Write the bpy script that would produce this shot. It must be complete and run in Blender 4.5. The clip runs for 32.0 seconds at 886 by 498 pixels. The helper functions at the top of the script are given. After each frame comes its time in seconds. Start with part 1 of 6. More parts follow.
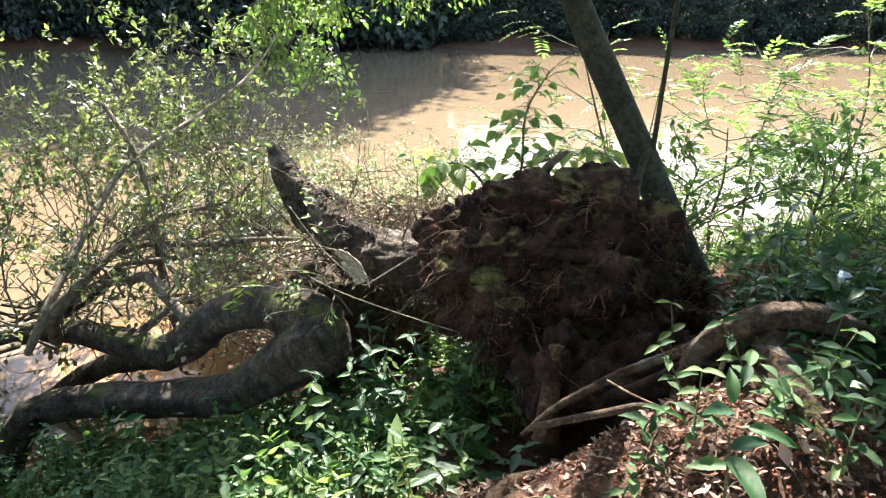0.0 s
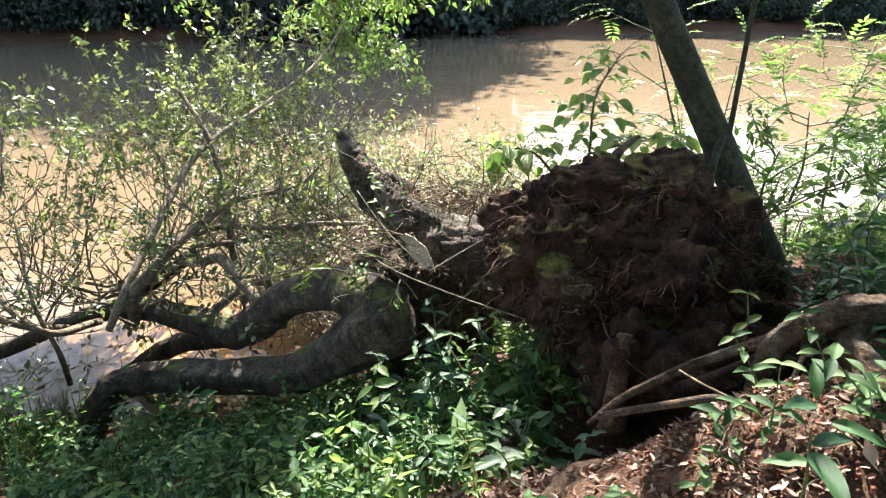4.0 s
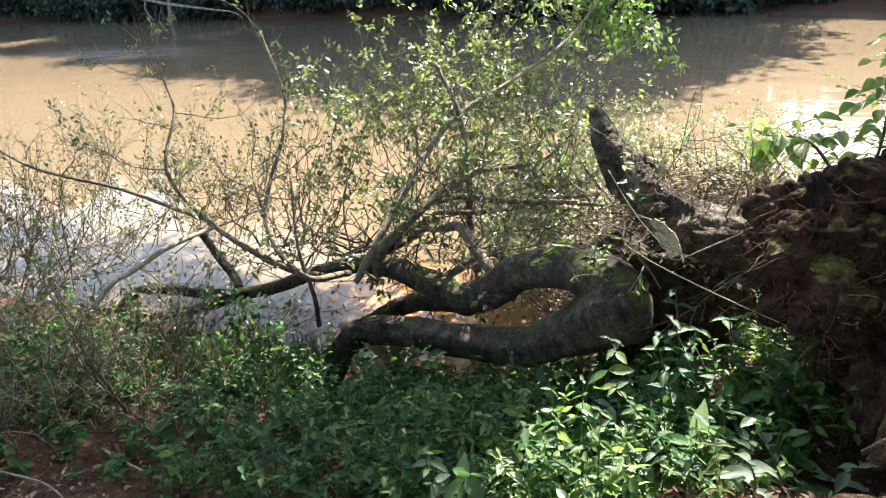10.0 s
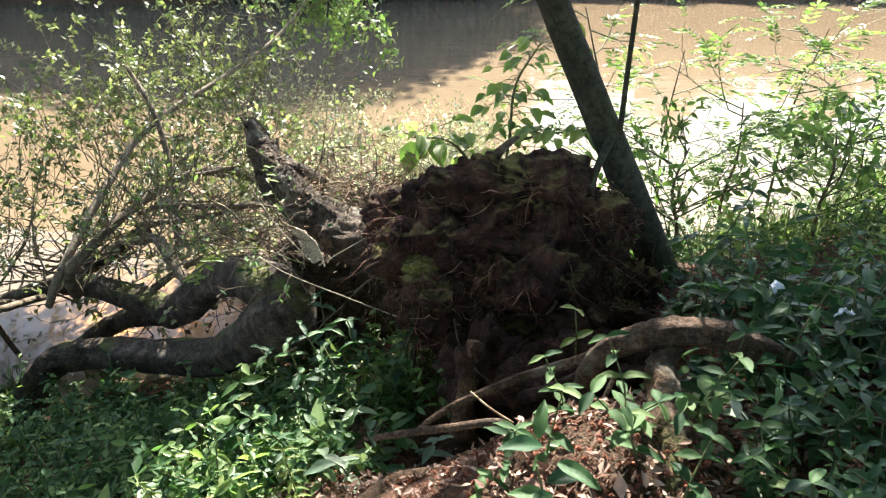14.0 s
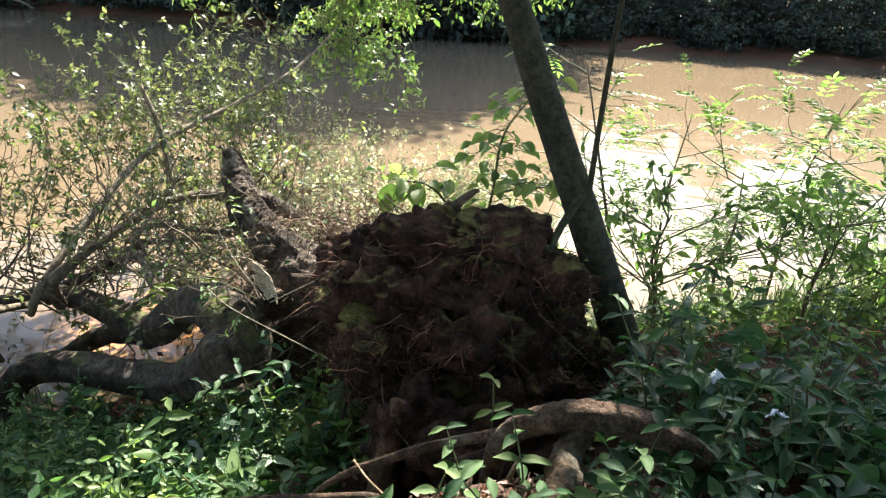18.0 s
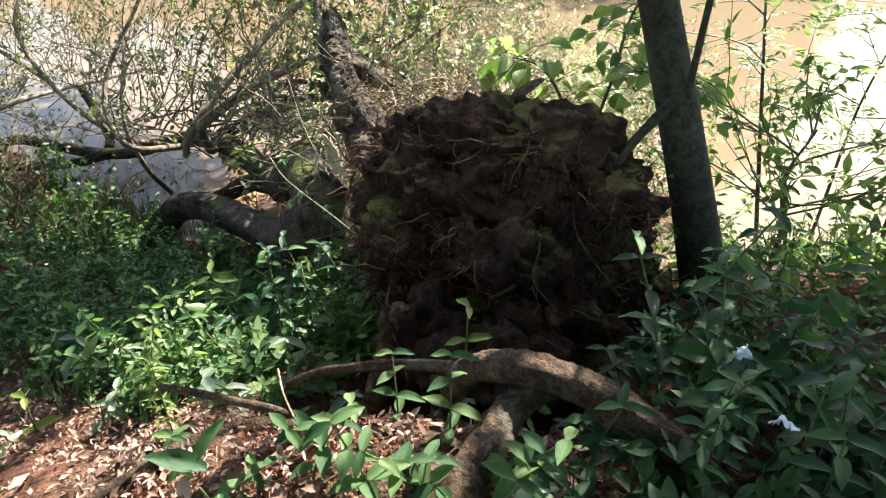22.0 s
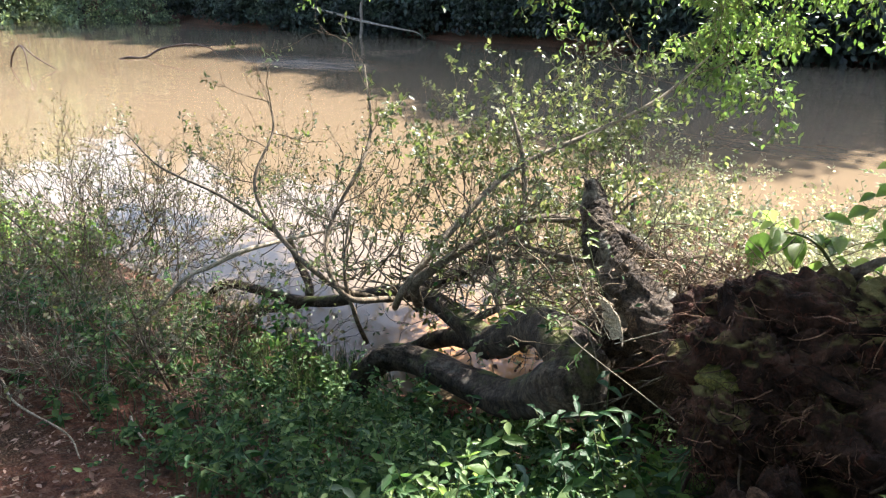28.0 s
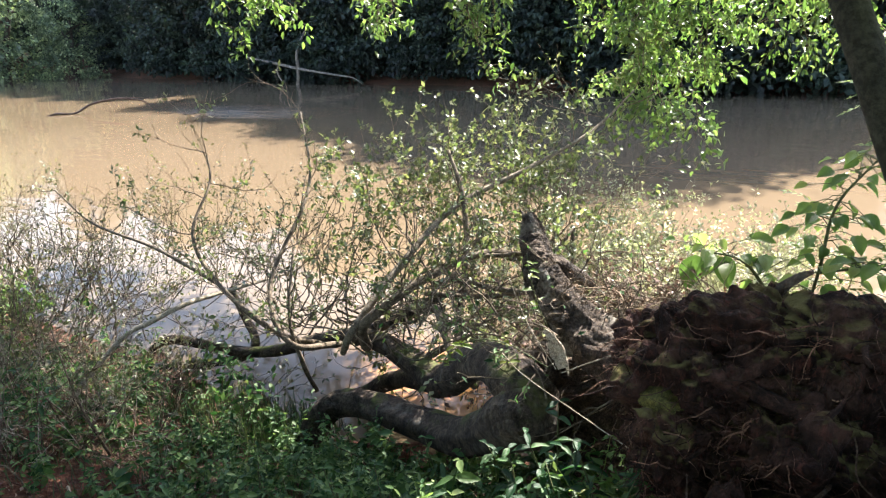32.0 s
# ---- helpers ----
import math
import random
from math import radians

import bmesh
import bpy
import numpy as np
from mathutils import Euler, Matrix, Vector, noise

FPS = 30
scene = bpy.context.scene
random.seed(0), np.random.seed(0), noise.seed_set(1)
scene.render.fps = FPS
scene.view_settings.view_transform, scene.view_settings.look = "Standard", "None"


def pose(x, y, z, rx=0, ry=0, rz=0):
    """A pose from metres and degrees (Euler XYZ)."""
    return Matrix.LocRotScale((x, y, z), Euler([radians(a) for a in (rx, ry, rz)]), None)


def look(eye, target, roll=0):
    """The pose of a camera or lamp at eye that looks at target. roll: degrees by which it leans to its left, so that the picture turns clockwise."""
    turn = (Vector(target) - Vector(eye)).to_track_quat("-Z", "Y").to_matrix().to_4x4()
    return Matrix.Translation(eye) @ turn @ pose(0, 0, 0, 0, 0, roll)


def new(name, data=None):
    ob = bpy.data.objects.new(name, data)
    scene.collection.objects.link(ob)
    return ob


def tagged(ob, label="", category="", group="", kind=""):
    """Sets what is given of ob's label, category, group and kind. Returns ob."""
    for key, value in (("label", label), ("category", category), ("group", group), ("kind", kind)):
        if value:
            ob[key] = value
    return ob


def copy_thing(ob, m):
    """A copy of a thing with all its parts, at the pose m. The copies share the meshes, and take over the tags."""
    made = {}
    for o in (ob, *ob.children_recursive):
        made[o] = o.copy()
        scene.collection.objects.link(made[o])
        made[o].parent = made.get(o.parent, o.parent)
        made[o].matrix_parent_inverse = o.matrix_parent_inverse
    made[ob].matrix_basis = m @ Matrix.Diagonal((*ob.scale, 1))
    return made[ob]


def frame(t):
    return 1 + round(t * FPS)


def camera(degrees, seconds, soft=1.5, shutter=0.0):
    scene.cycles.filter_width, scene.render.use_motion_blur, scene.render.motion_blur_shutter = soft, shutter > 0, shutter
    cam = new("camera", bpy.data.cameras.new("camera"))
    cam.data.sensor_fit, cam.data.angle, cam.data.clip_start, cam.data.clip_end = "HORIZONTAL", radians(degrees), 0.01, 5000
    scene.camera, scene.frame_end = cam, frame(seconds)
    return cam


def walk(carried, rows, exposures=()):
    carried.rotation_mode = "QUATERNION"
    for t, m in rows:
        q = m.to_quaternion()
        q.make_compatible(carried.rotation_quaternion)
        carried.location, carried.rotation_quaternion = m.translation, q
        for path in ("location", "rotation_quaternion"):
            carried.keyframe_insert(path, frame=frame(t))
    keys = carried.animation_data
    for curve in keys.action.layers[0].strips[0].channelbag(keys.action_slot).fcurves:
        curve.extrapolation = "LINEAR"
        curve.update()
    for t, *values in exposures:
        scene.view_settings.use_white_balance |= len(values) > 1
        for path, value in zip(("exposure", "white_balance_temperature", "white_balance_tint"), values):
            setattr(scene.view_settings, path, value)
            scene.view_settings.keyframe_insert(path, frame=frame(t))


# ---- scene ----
cam = camera(65.91, 32.0, soft=1.2)
PATH = [
    (0, 0.000, 0.000, 3.400, 67.99, -0.00, -0.01),
    (0.5, -0.019, -0.010, 3.407, 68.35, 0.38, 4.33),
    (1, -0.037, -0.021, 3.412, 68.96, 0.57, 10.67),
    (1.5, -0.046, -0.027, 3.411, 69.33, 0.12, 12.84),
    (2, -0.042, -0.018, 3.407, 68.38, 0.39, 11.78),
    (2.5, -0.050, -0.016, 3.405, 67.97, 0.43, 10.44),
    (3, -0.048, -0.007, 3.407, 68.03, 0.31, 8.78),
    (3.5, -0.030, 0.001, 3.399, 67.66, 0.90, 7.75),
    (5.5, -0.021, -0.007, 3.377, 65.22, 0.01, -4.18),
    (6, -0.075, -0.002, 3.385, 65.08, -1.35, 2.89),
    (6.5, -0.116, -0.002, 3.385, 65.93, -0.94, 13.61),
    (7, -0.129, 0.023, 3.387, 68.20, -0.05, 22.07),
    (7.5, -0.143, -0.002, 3.378, 69.64, 0.97, 24.49),
    (8, -0.139, 0.004, 3.358, 67.49, 1.00, 24.57),
    (8.5, -0.145, -0.010, 3.372, 67.12, 1.35, 23.55),
    (9, -0.154, -0.037, 3.367, 66.62, 1.94, 25.65),
    (9.5, -0.149, -0.021, 3.360, 66.37, 1.67, 24.94),
    (10, -0.149, -0.009, 3.363, 66.08, 2.91, 24.05),
    (10.5, -0.128, 0.038, 3.325, 64.91, 3.85, 17.01),
    (11, -0.045, 0.008, 3.366, 65.80, 1.46, 6.45),
    (11.5, 0.166, -0.009, 3.433, 65.03, -1.13, 0.54),
    (12, 0.290, -0.002, 3.428, 64.77, 1.04, -2.05),
    (12.5, 0.417, 0.069, 3.480, 64.52, -1.07, -1.22),
    (13, 0.492, 0.119, 3.514, 63.03, 3.08, 0.24),
    (13.5, 0.565, 0.141, 3.537, 63.57, 2.10, 4.91),
    (15.5, 0.765, 0.094, 3.520, 65.68, -0.00, 10.15),
    (16, 0.696, 0.076, 3.526, 67.21, -0.86, 15.61),
    (16.5, 0.632, 0.070, 3.518, 65.58, 0.46, 16.47),
    (17, 0.645, 0.116, 3.540, 66.00, 0.01, 16.24),
    (17.5, 0.862, 0.204, 3.522, 66.75, -3.87, 19.74),
    (18, 1.001, 0.329, 3.546, 66.98, -2.60, 11.91),
    (18.5, 1.101, 0.490, 3.613, 68.11, -3.48, 13.25),
    (19, 1.171, 0.599, 3.647, 65.56, 0.83, 15.08),
    (19.5, 1.324, 0.713, 3.614, 66.03, -0.70, 24.93),
    (20, 1.457, 0.802, 3.590, 62.40, -1.51, 28.29),
    (20.5, 1.495, 0.863, 3.567, 58.10, 0.56, 26.98),
    (21, 1.495, 0.887, 3.576, 57.04, 0.35, 26.93),
    (21.5, 1.499, 0.857, 3.581, 56.66, 0.23, 29.47),
    (22, 1.521, 0.868, 3.543, 55.32, -0.82, 30.48),
    (22.5, 1.530, 0.870, 3.544, 54.26, -1.06, 27.92),
    (23, 1.475, 0.843, 3.571, 57.20, -1.88, 30.76),
    (23.5, 1.392, 0.797, 3.594, 58.37, -2.59, 34.18),
    (24, 1.282, 0.706, 3.620, 59.58, -3.06, 38.11),
    (24.5, 1.172, 0.644, 3.631, 60.56, -3.59, 41.41),
    (26.5, 0.991, 0.548, 3.556, 62.31, -2.04, 45.22),
    (27, 0.875, 0.443, 3.564, 66.15, 1.52, 41.49),
    (27.5, 0.824, 0.384, 3.559, 67.82, 1.49, 40.39),
    (28, 0.811, 0.398, 3.564, 68.37, 0.33, 39.68),
    (28.5, 0.797, 0.367, 3.601, 71.94, -0.29, 40.79),
    (29, 0.810, 0.317, 3.629, 75.49, -0.27, 45.52),
    (29.5, 0.800, 0.320, 3.614, 76.78, 0.82, 48.60),
    (30, 0.796, 0.320, 3.597, 76.01, 0.46, 48.47),
    (30.5, 0.785, 0.338, 3.582, 74.38, 1.60, 45.18),
    (31, 0.801, 0.405, 3.570, 72.11, 1.64, 39.05),
    (31.5, 0.810, 0.431, 3.569, 72.49, 1.86, 35.67),
    (32, 0.847, 0.405, 3.563, 71.63, 2.00, 34.45),
]
walk(cam, [(t, pose(*p)) for t, *p in PATH], [(0, 2.95, 6750, 10), (6, 2.86, 6800, 10), (13, 2.82, 6850, 10), (19, 2.66, 6950, 10), (24, 2.72, 6900, 10), (28, 2.73, 6750, 14), (30, 2.66, 6750, 14), (32, 2.72, 6750, 14)])

# ---- world, sun ----
SUN_ELEVATION, SUN_AZIMUTH = radians(42), radians(-4)   # azimuth from +y towards +x
sun_way = Vector((math.sin(SUN_AZIMUTH) * math.cos(SUN_ELEVATION), math.cos(SUN_AZIMUTH) * math.cos(SUN_ELEVATION), math.sin(SUN_ELEVATION)))
world = bpy.data.worlds.new("sky")
scene.world = world
world.use_nodes = True
sky = world.node_tree.nodes.new("ShaderNodeTexSky")
sky.sky_type = "NISHITA"
sky.sun_disc = False
sky.sun_elevation, sky.sun_rotation = SUN_ELEVATION, SUN_AZIMUTH
sky.air_density, sky.dust_density, sky.ozone_density = 1.0, 1.2, 0.8
background = world.node_tree.nodes["Background"]
background.inputs["Strength"].default_value = 0.11
world.node_tree.links.new(sky.outputs["Color"], background.inputs["Color"])
sun_data = bpy.data.lights.new("sun", "SUN")
sun_data.energy, sun_data.angle, sun_data.color = 5.0, radians(0.55), (1.0, 0.975, 0.935)
sun = new("sun", sun_data)
sun.matrix_world = look(sun_way * 60, (0, 0, 0))


# ---- materials ----
def node_tree(name):
    m = bpy.data.materials.new(name)
    m.use_nodes = True
    nt = m.node_tree
    return m, nt, nt.nodes["Principled BSDF"], nt.nodes["Material Output"]


def add(nt, kind, **values):
    n = nt.nodes.new(kind)
    for key, value in values.items():
        n.inputs[key.replace("_", " ")].default_value = value
    return n


def ramp(nt, source, stops):
    r = nt.nodes.new("ShaderNodeValToRGB")
    r.color_ramp.elements[0].position, r.color_ramp.elements[0].color = stops[0][0], (*stops[0][1], 1)
    r.color_ramp.elements[1].position, r.color_ramp.elements[1].color = stops[-1][0], (*stops[-1][1], 1)
    for at, colour in stops[1:-1]:
        r.color_ramp.elements.new(at).color = (*colour, 1)
    nt.links.new(source, r.inputs["Fac"])
    return r.outputs["Color"]


def mixed(nt, fac, a, b):
    mx = nt.nodes.new("ShaderNodeMix")
    mx.data_type = "RGBA"
    for value, slot in ((fac, 0), (a, 6), (b, 7)):
        if isinstance(value, (int, float)):
            mx.inputs[slot].default_value = value
        elif isinstance(value, tuple):
            mx.inputs[slot].default_value = (*value, 1)
        else:
            nt.links.new(value, mx.inputs[slot])
    return mx.outputs[2]


def fine_noise(nt, scale, detail=6.0, rough=0.6, space="Object", stretch=(1, 1, 1)):
    tc = nt.nodes.new("ShaderNodeTexCoord")
    mp = nt.nodes.new("ShaderNodeMapping")
    mp.inputs["Scale"].default_value = stretch
    nt.links.new(tc.outputs[space], mp.inputs["Vector"])
    n = add(nt, "ShaderNodeTexNoise", Scale=scale, Detail=detail, Roughness=rough)
    nt.links.new(mp.outputs["Vector"], n.inputs["Vector"])
    return n.outputs["Fac"]


def bump(nt, bsdf, height, strength, distance):
    b = add(nt, "ShaderNodeBump", Strength=strength, Distance=distance)
    nt.links.new(height, b.inputs["Height"])
    nt.links.new(b.outputs["Normal"], bsdf.inputs["Normal"])
    return b


def leaf_material(name, dark, mid, light, rough=0.42, through_light=0.42, glow=(1.35, 1.45, 0.85), sheen=0.5, patch=35):
    dark, mid, light = ((r, g, b * 1.3) for r, g, b in (dark, mid, light))
    m, nt, bsdf, out = node_tree(name)
    geo, info = nt.nodes.new("ShaderNodeNewGeometry"), nt.nodes.new("ShaderNodeObjectInfo")
    s = nt.nodes.new("ShaderNodeMath")
    s.operation = "ADD"
    nt.links.new(geo.outputs["Random Per Island"], s.inputs[0])
    nt.links.new(info.outputs["Random"], s.inputs[1])
    f = nt.nodes.new("ShaderNodeMath")
    f.operation = "FRACT"
    nt.links.new(s.outputs[0], f.inputs[0])
    base = ramp(nt, f.outputs[0], [(0.0, dark), (0.55, mid), (1.0, light)])
    # patch below 1 paints clumps of cool shade and warm light into the colour
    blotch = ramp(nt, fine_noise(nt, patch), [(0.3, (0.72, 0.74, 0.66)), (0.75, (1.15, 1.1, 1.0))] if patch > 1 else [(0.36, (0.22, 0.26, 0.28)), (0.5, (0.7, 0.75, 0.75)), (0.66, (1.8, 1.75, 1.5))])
    mul = nt.nodes.new("ShaderNodeMix")
    mul.data_type, mul.blend_type = "RGBA", "MULTIPLY"
    mul.inputs[0].default_value = 1
    nt.links.new(base, mul.inputs[6])
    nt.links.new(blotch, mul.inputs[7])
    nt.links.new(mul.outputs[2], bsdf.inputs["Base Color"])
    bsdf.inputs["Roughness"].default_value = rough
    bsdf.inputs["Specular IOR Level"].default_value = sheen
    bump(nt, bsdf, fine_noise(nt, 120, 3), 0.25, 0.01)
    tl = nt.nodes.new("ShaderNodeBsdfTranslucent")
    tint = nt.nodes.new("ShaderNodeMix")
    tint.data_type, tint.blend_type = "RGBA", "MULTIPLY"
    tint.inputs[0].default_value = 1
    tint.inputs[7].default_value = (*glow, 1)
    nt.links.new(mul.outputs[2], tint.inputs[6])
    nt.links.new(tint.outputs[2], tl.inputs["Color"])
    mx = nt.nodes.new("ShaderNodeMixShader")
    mx.inputs[0].default_value = through_light
    nt.links.new(bsdf.outputs[0], mx.inputs[1])
    nt.links.new(tl.outputs[0], mx.inputs[2])
    nt.links.new(mx.outputs[0], out.inputs["Surface"])
    return m


def bark_material(name, dark, light, moss=0.0, scale=9.0, relief=0.03, rough=0.9, lichen=0.0):
    m, nt, bsdf, out = node_tree(name)
    big = fine_noise(nt, scale, 9, 0.68)
    fine = fine_noise(nt, scale * 6, 6, 0.7)
    col = ramp(nt, big, [(0.38, dark), (0.5, tuple(0.6 * a + 0.4 * b for a, b in zip(dark, light))), (0.64, light)])
    grime = ramp(nt, fine, [(0.4, (0.5, 0.47, 0.44)), (0.6, (1.3, 1.3, 1.3))])
    mul = nt.nodes.new("ShaderNodeMix")
    mul.data_type, mul.blend_type = "RGBA", "MULTIPLY"
    mul.inputs[0].default_value = 1
    nt.links.new(col, mul.inputs[6])
    nt.links.new(grime, mul.inputs[7])
    colour = mul.outputs[2]
    if lichen:
        spots = ramp(nt, fine_noise(nt, 5.5, 4, 0.7), [(0.58 - 0.1 * lichen, (0, 0, 0)), (0.68, (lichen, lichen, lichen))])
        colour = mixed(nt, spots, colour, (0.36, 0.35, 0.29))
    if moss:
        geo = nt.nodes.new("ShaderNodeNewGeometry")
        sep = nt.nodes.new("ShaderNodeSeparateXYZ")
        nt.links.new(geo.outputs["Normal"], sep.inputs[0])
        up = ramp(nt, sep.outputs["Z"], [(0.35, (0, 0, 0)), (0.8, (1, 1, 1))])
        patch = ramp(nt, fine_noise(nt, 3.2, 5, 0.65), [(0.5, (0, 0, 0)), (0.62, (moss, moss, moss))])
        both = nt.nodes.new("ShaderNodeMix")
        both.data_type, both.blend_type = "RGBA", "MULTIPLY"
        both.inputs[0].default_value = 1
        nt.links.new(up, both.inputs[6])
        nt.links.new(patch, both.inputs[7])
        colour = mixed(nt, both.outputs[2], colour, (0.11, 0.13, 0.03))
    nt.links.new(colour, bsdf.inputs["Base Color"])
    bsdf.inputs["Roughness"].default_value = rough
    bsdf.inputs["Specular IOR Level"].default_value = 0.25
    both_h = nt.nodes.new("ShaderNodeMath")
    both_h.operation = "MULTIPLY_ADD"
    both_h.inputs[1].default_value = 0.6
    nt.links.new(fine, both_h.inputs[0])
    nt.links.new(big, both_h.inputs[2])
    bump(nt, bsdf, both_h.outputs[0], 1.0, relief * 1.6)
    return m


LEAF_HERB = leaf_material("herb leaf", (0.02, 0.062, 0.02), (0.06, 0.13, 0.038), (0.16, 0.24, 0.08), rough=0.48, through_light=0.45, sheen=0.18)
LEAF_BROAD = leaf_material("broad leaf", (0.013, 0.046, 0.014), (0.027, 0.083, 0.025), (0.085, 0.165, 0.048), rough=0.42, through_light=0.36, sheen=0.25)
LEAF_YELLOW = leaf_material("young leaf", (0.09, 0.16, 0.02), (0.14, 0.2, 0.025), (0.2, 0.22, 0.03), through_light=0.5)
LEAF_TWIG = leaf_material("small crown leaf", (0.055, 0.08, 0.026), (0.12, 0.155, 0.055), (0.26, 0.27, 0.12), through_light=0.42)
LEAF_BROWN = leaf_material("small olive-brown leaf", (0.05, 0.06, 0.025), (0.09, 0.095, 0.04), (0.17, 0.16, 0.07), through_light=0.45)
LEAF_PALE = leaf_material("sun-bleached leaf", (0.22, 0.24, 0.13), (0.42, 0.43, 0.26), (0.62, 0.6, 0.45), through_light=0.5)
LEAF_BOUGH = leaf_material("bough leaf", (0.06, 0.12, 0.03), (0.1, 0.17, 0.045), (0.18, 0.25, 0.08), through_light=0.5)
LEAF_SAPLING = leaf_material("sapling leaf", (0.06, 0.12, 0.03), (0.13, 0.22, 0.06), (0.26, 0.33, 0.11), rough=0.4, through_light=0.55, sheen=0.3)
# far foliage carries painted lit and shaded clumps; the second is its sunlit copy
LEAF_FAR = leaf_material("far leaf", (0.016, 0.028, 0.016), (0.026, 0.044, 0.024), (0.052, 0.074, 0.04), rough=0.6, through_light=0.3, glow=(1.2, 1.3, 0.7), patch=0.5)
LEAF_FAR_LIT = leaf_material("far leaf coloured sunlit", (0.09, 0.13, 0.06), (0.2, 0.25, 0.12), (0.38, 0.42, 0.22), rough=0.6, through_light=0.4, patch=0.7)
GRASS = leaf_material("grass blade", (0.035, 0.06, 0.022), (0.055, 0.085, 0.035), (0.1, 0.12, 0.055), through_light=0.4)
REED = leaf_material("reed blade", (0.16, 0.22, 0.12), (0.3, 0.35, 0.2), (0.45, 0.48, 0.32), through_light=0.4)
LITTER = leaf_material("dry leaf", (0.09, 0.042, 0.024), (0.2, 0.115, 0.068), (0.4, 0.28, 0.18), rough=0.8, through_light=0.15, glow=(1.1, 0.9, 0.7))
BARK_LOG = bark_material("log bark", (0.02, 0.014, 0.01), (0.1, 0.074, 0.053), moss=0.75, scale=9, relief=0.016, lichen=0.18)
BARK_STUMP = bark_material("weathered stump wood", (0.022, 0.016, 0.011), (0.16, 0.12, 0.086), scale=11, relief=0.03, lichen=0.55)
BARK_TREE = bark_material("smooth tree bark", (0.024, 0.024, 0.014), (0.05, 0.049, 0.03), moss=0.35, scale=5, relief=0.004)
BARK_TWIG = bark_material("twig bark", (0.06, 0.045, 0.03), (0.2, 0.16, 0.11), scale=20, relief=0.004)
BARK_STEM = bark_material("grey-brown branch bark", (0.09, 0.072, 0.05), (0.27, 0.22, 0.155), scale=14, relief=0.004)
BARK_PALE = bark_material("pale twig bark", (0.2, 0.17, 0.12), (0.42, 0.37, 0.28), scale=20, relief=0.004)
ROOT_BARK = bark_material("root bark", (0.044, 0.026, 0.016), (0.17, 0.108, 0.068), scale=18, relief=0.02, lichen=0.25)
ROOT_DARK = bark_material("soil-caked root", (0.02, 0.01, 0.007), (0.09, 0.04, 0.026), scale=16, relief=0.02)
ROOT_PALE = bark_material("bare root", (0.16, 0.1, 0.06), (0.4, 0.3, 0.2), scale=22, relief=0.008)
ROOT_TORN = bark_material("torn red root wood", (0.08, 0.04, 0.024), (0.3, 0.17, 0.1), scale=12, relief=0.04)
ROOT_ROTTEN = bark_material("rotten root wood", (0.045, 0.027, 0.016), (0.2, 0.13, 0.075), moss=0.65, scale=8, relief=0.05, lichen=0.4)
TORN_WOOD = bark_material("torn pale wood", (0.36, 0.3, 0.22), (0.54, 0.46, 0.35), scale=15, relief=0.015)
STEM = bark_material("green stem", (0.05, 0.07, 0.025), (0.12, 0.13, 0.05), scale=30, relief=0.002, rough=0.6)
FAR_BARK = bark_material("far bark", (0.03, 0.024, 0.018), (0.1, 0.085, 0.065), scale=3, relief=0.02)
DEAD_WOOD = bark_material("dead driftwood", (0.12, 0.1, 0.08), (0.34, 0.3, 0.25), scale=6, relief=0.02)
WET_WOOD = bark_material("wet driftwood", (0.03, 0.018, 0.012), (0.09, 0.06, 0.04), scale=6, relief=0.02, rough=0.5)


def plate_material():
    m, nt, bsdf, out = node_tree("root plate soil")
    big = fine_noise(nt, 5.5, 10, 0.7)
    fibre = fine_noise(nt, 30, 6, 0.7, stretch=(1, 1, 0.35))
    col = ramp(nt, big, [(0.38, (0.01, 0.006, 0.0045)), (0.5, (0.034, 0.018, 0.013)), (0.64, (0.1, 0.052, 0.037))])
    col = mixed(nt, ramp(nt, fibre, [(0.53, (0, 0, 0)), (0.72, (0.7, 0.7, 0.7))]), col, (0.17, 0.06, 0.042))
    geo = nt.nodes.new("ShaderNodeNewGeometry")
    sep = nt.nodes.new("ShaderNodeSeparateXYZ")
    nt.links.new(geo.outputs["Normal"], sep.inputs[0])
    up = ramp(nt, sep.outputs["Z"], [(0.45, (0, 0, 0)), (0.85, (0.8, 0.8, 0.8))])
    patch = ramp(nt, fine_noise(nt, 4.0, 5, 0.65), [(0.46, (0, 0, 0)), (0.6, (1, 1, 1))])
    both = nt.nodes.new("ShaderNodeMix")
    both.data_type, both.blend_type = "RGBA", "MULTIPLY"
    both.inputs[0].default_value = 1
    nt.links.new(up, both.inputs[6])
    nt.links.new(patch, both.inputs[7])
    col = mixed(nt, both.outputs[2], col, (0.19, 0.165, 0.06))
    nt.links.new(col, bsdf.inputs["Base Color"])
    bsdf.inputs["Roughness"].default_value = 0.95
    bsdf.inputs["Specular IOR Level"].default_value = 0.15
    s = nt.nodes.new("ShaderNodeMath")
    s.operation = "ADD"
    nt.links.new(big, s.inputs[0])
    nt.links.new(fibre, s.inputs[1])
    bump(nt, bsdf, s.outputs[0], 1.0, 0.05)
    return m


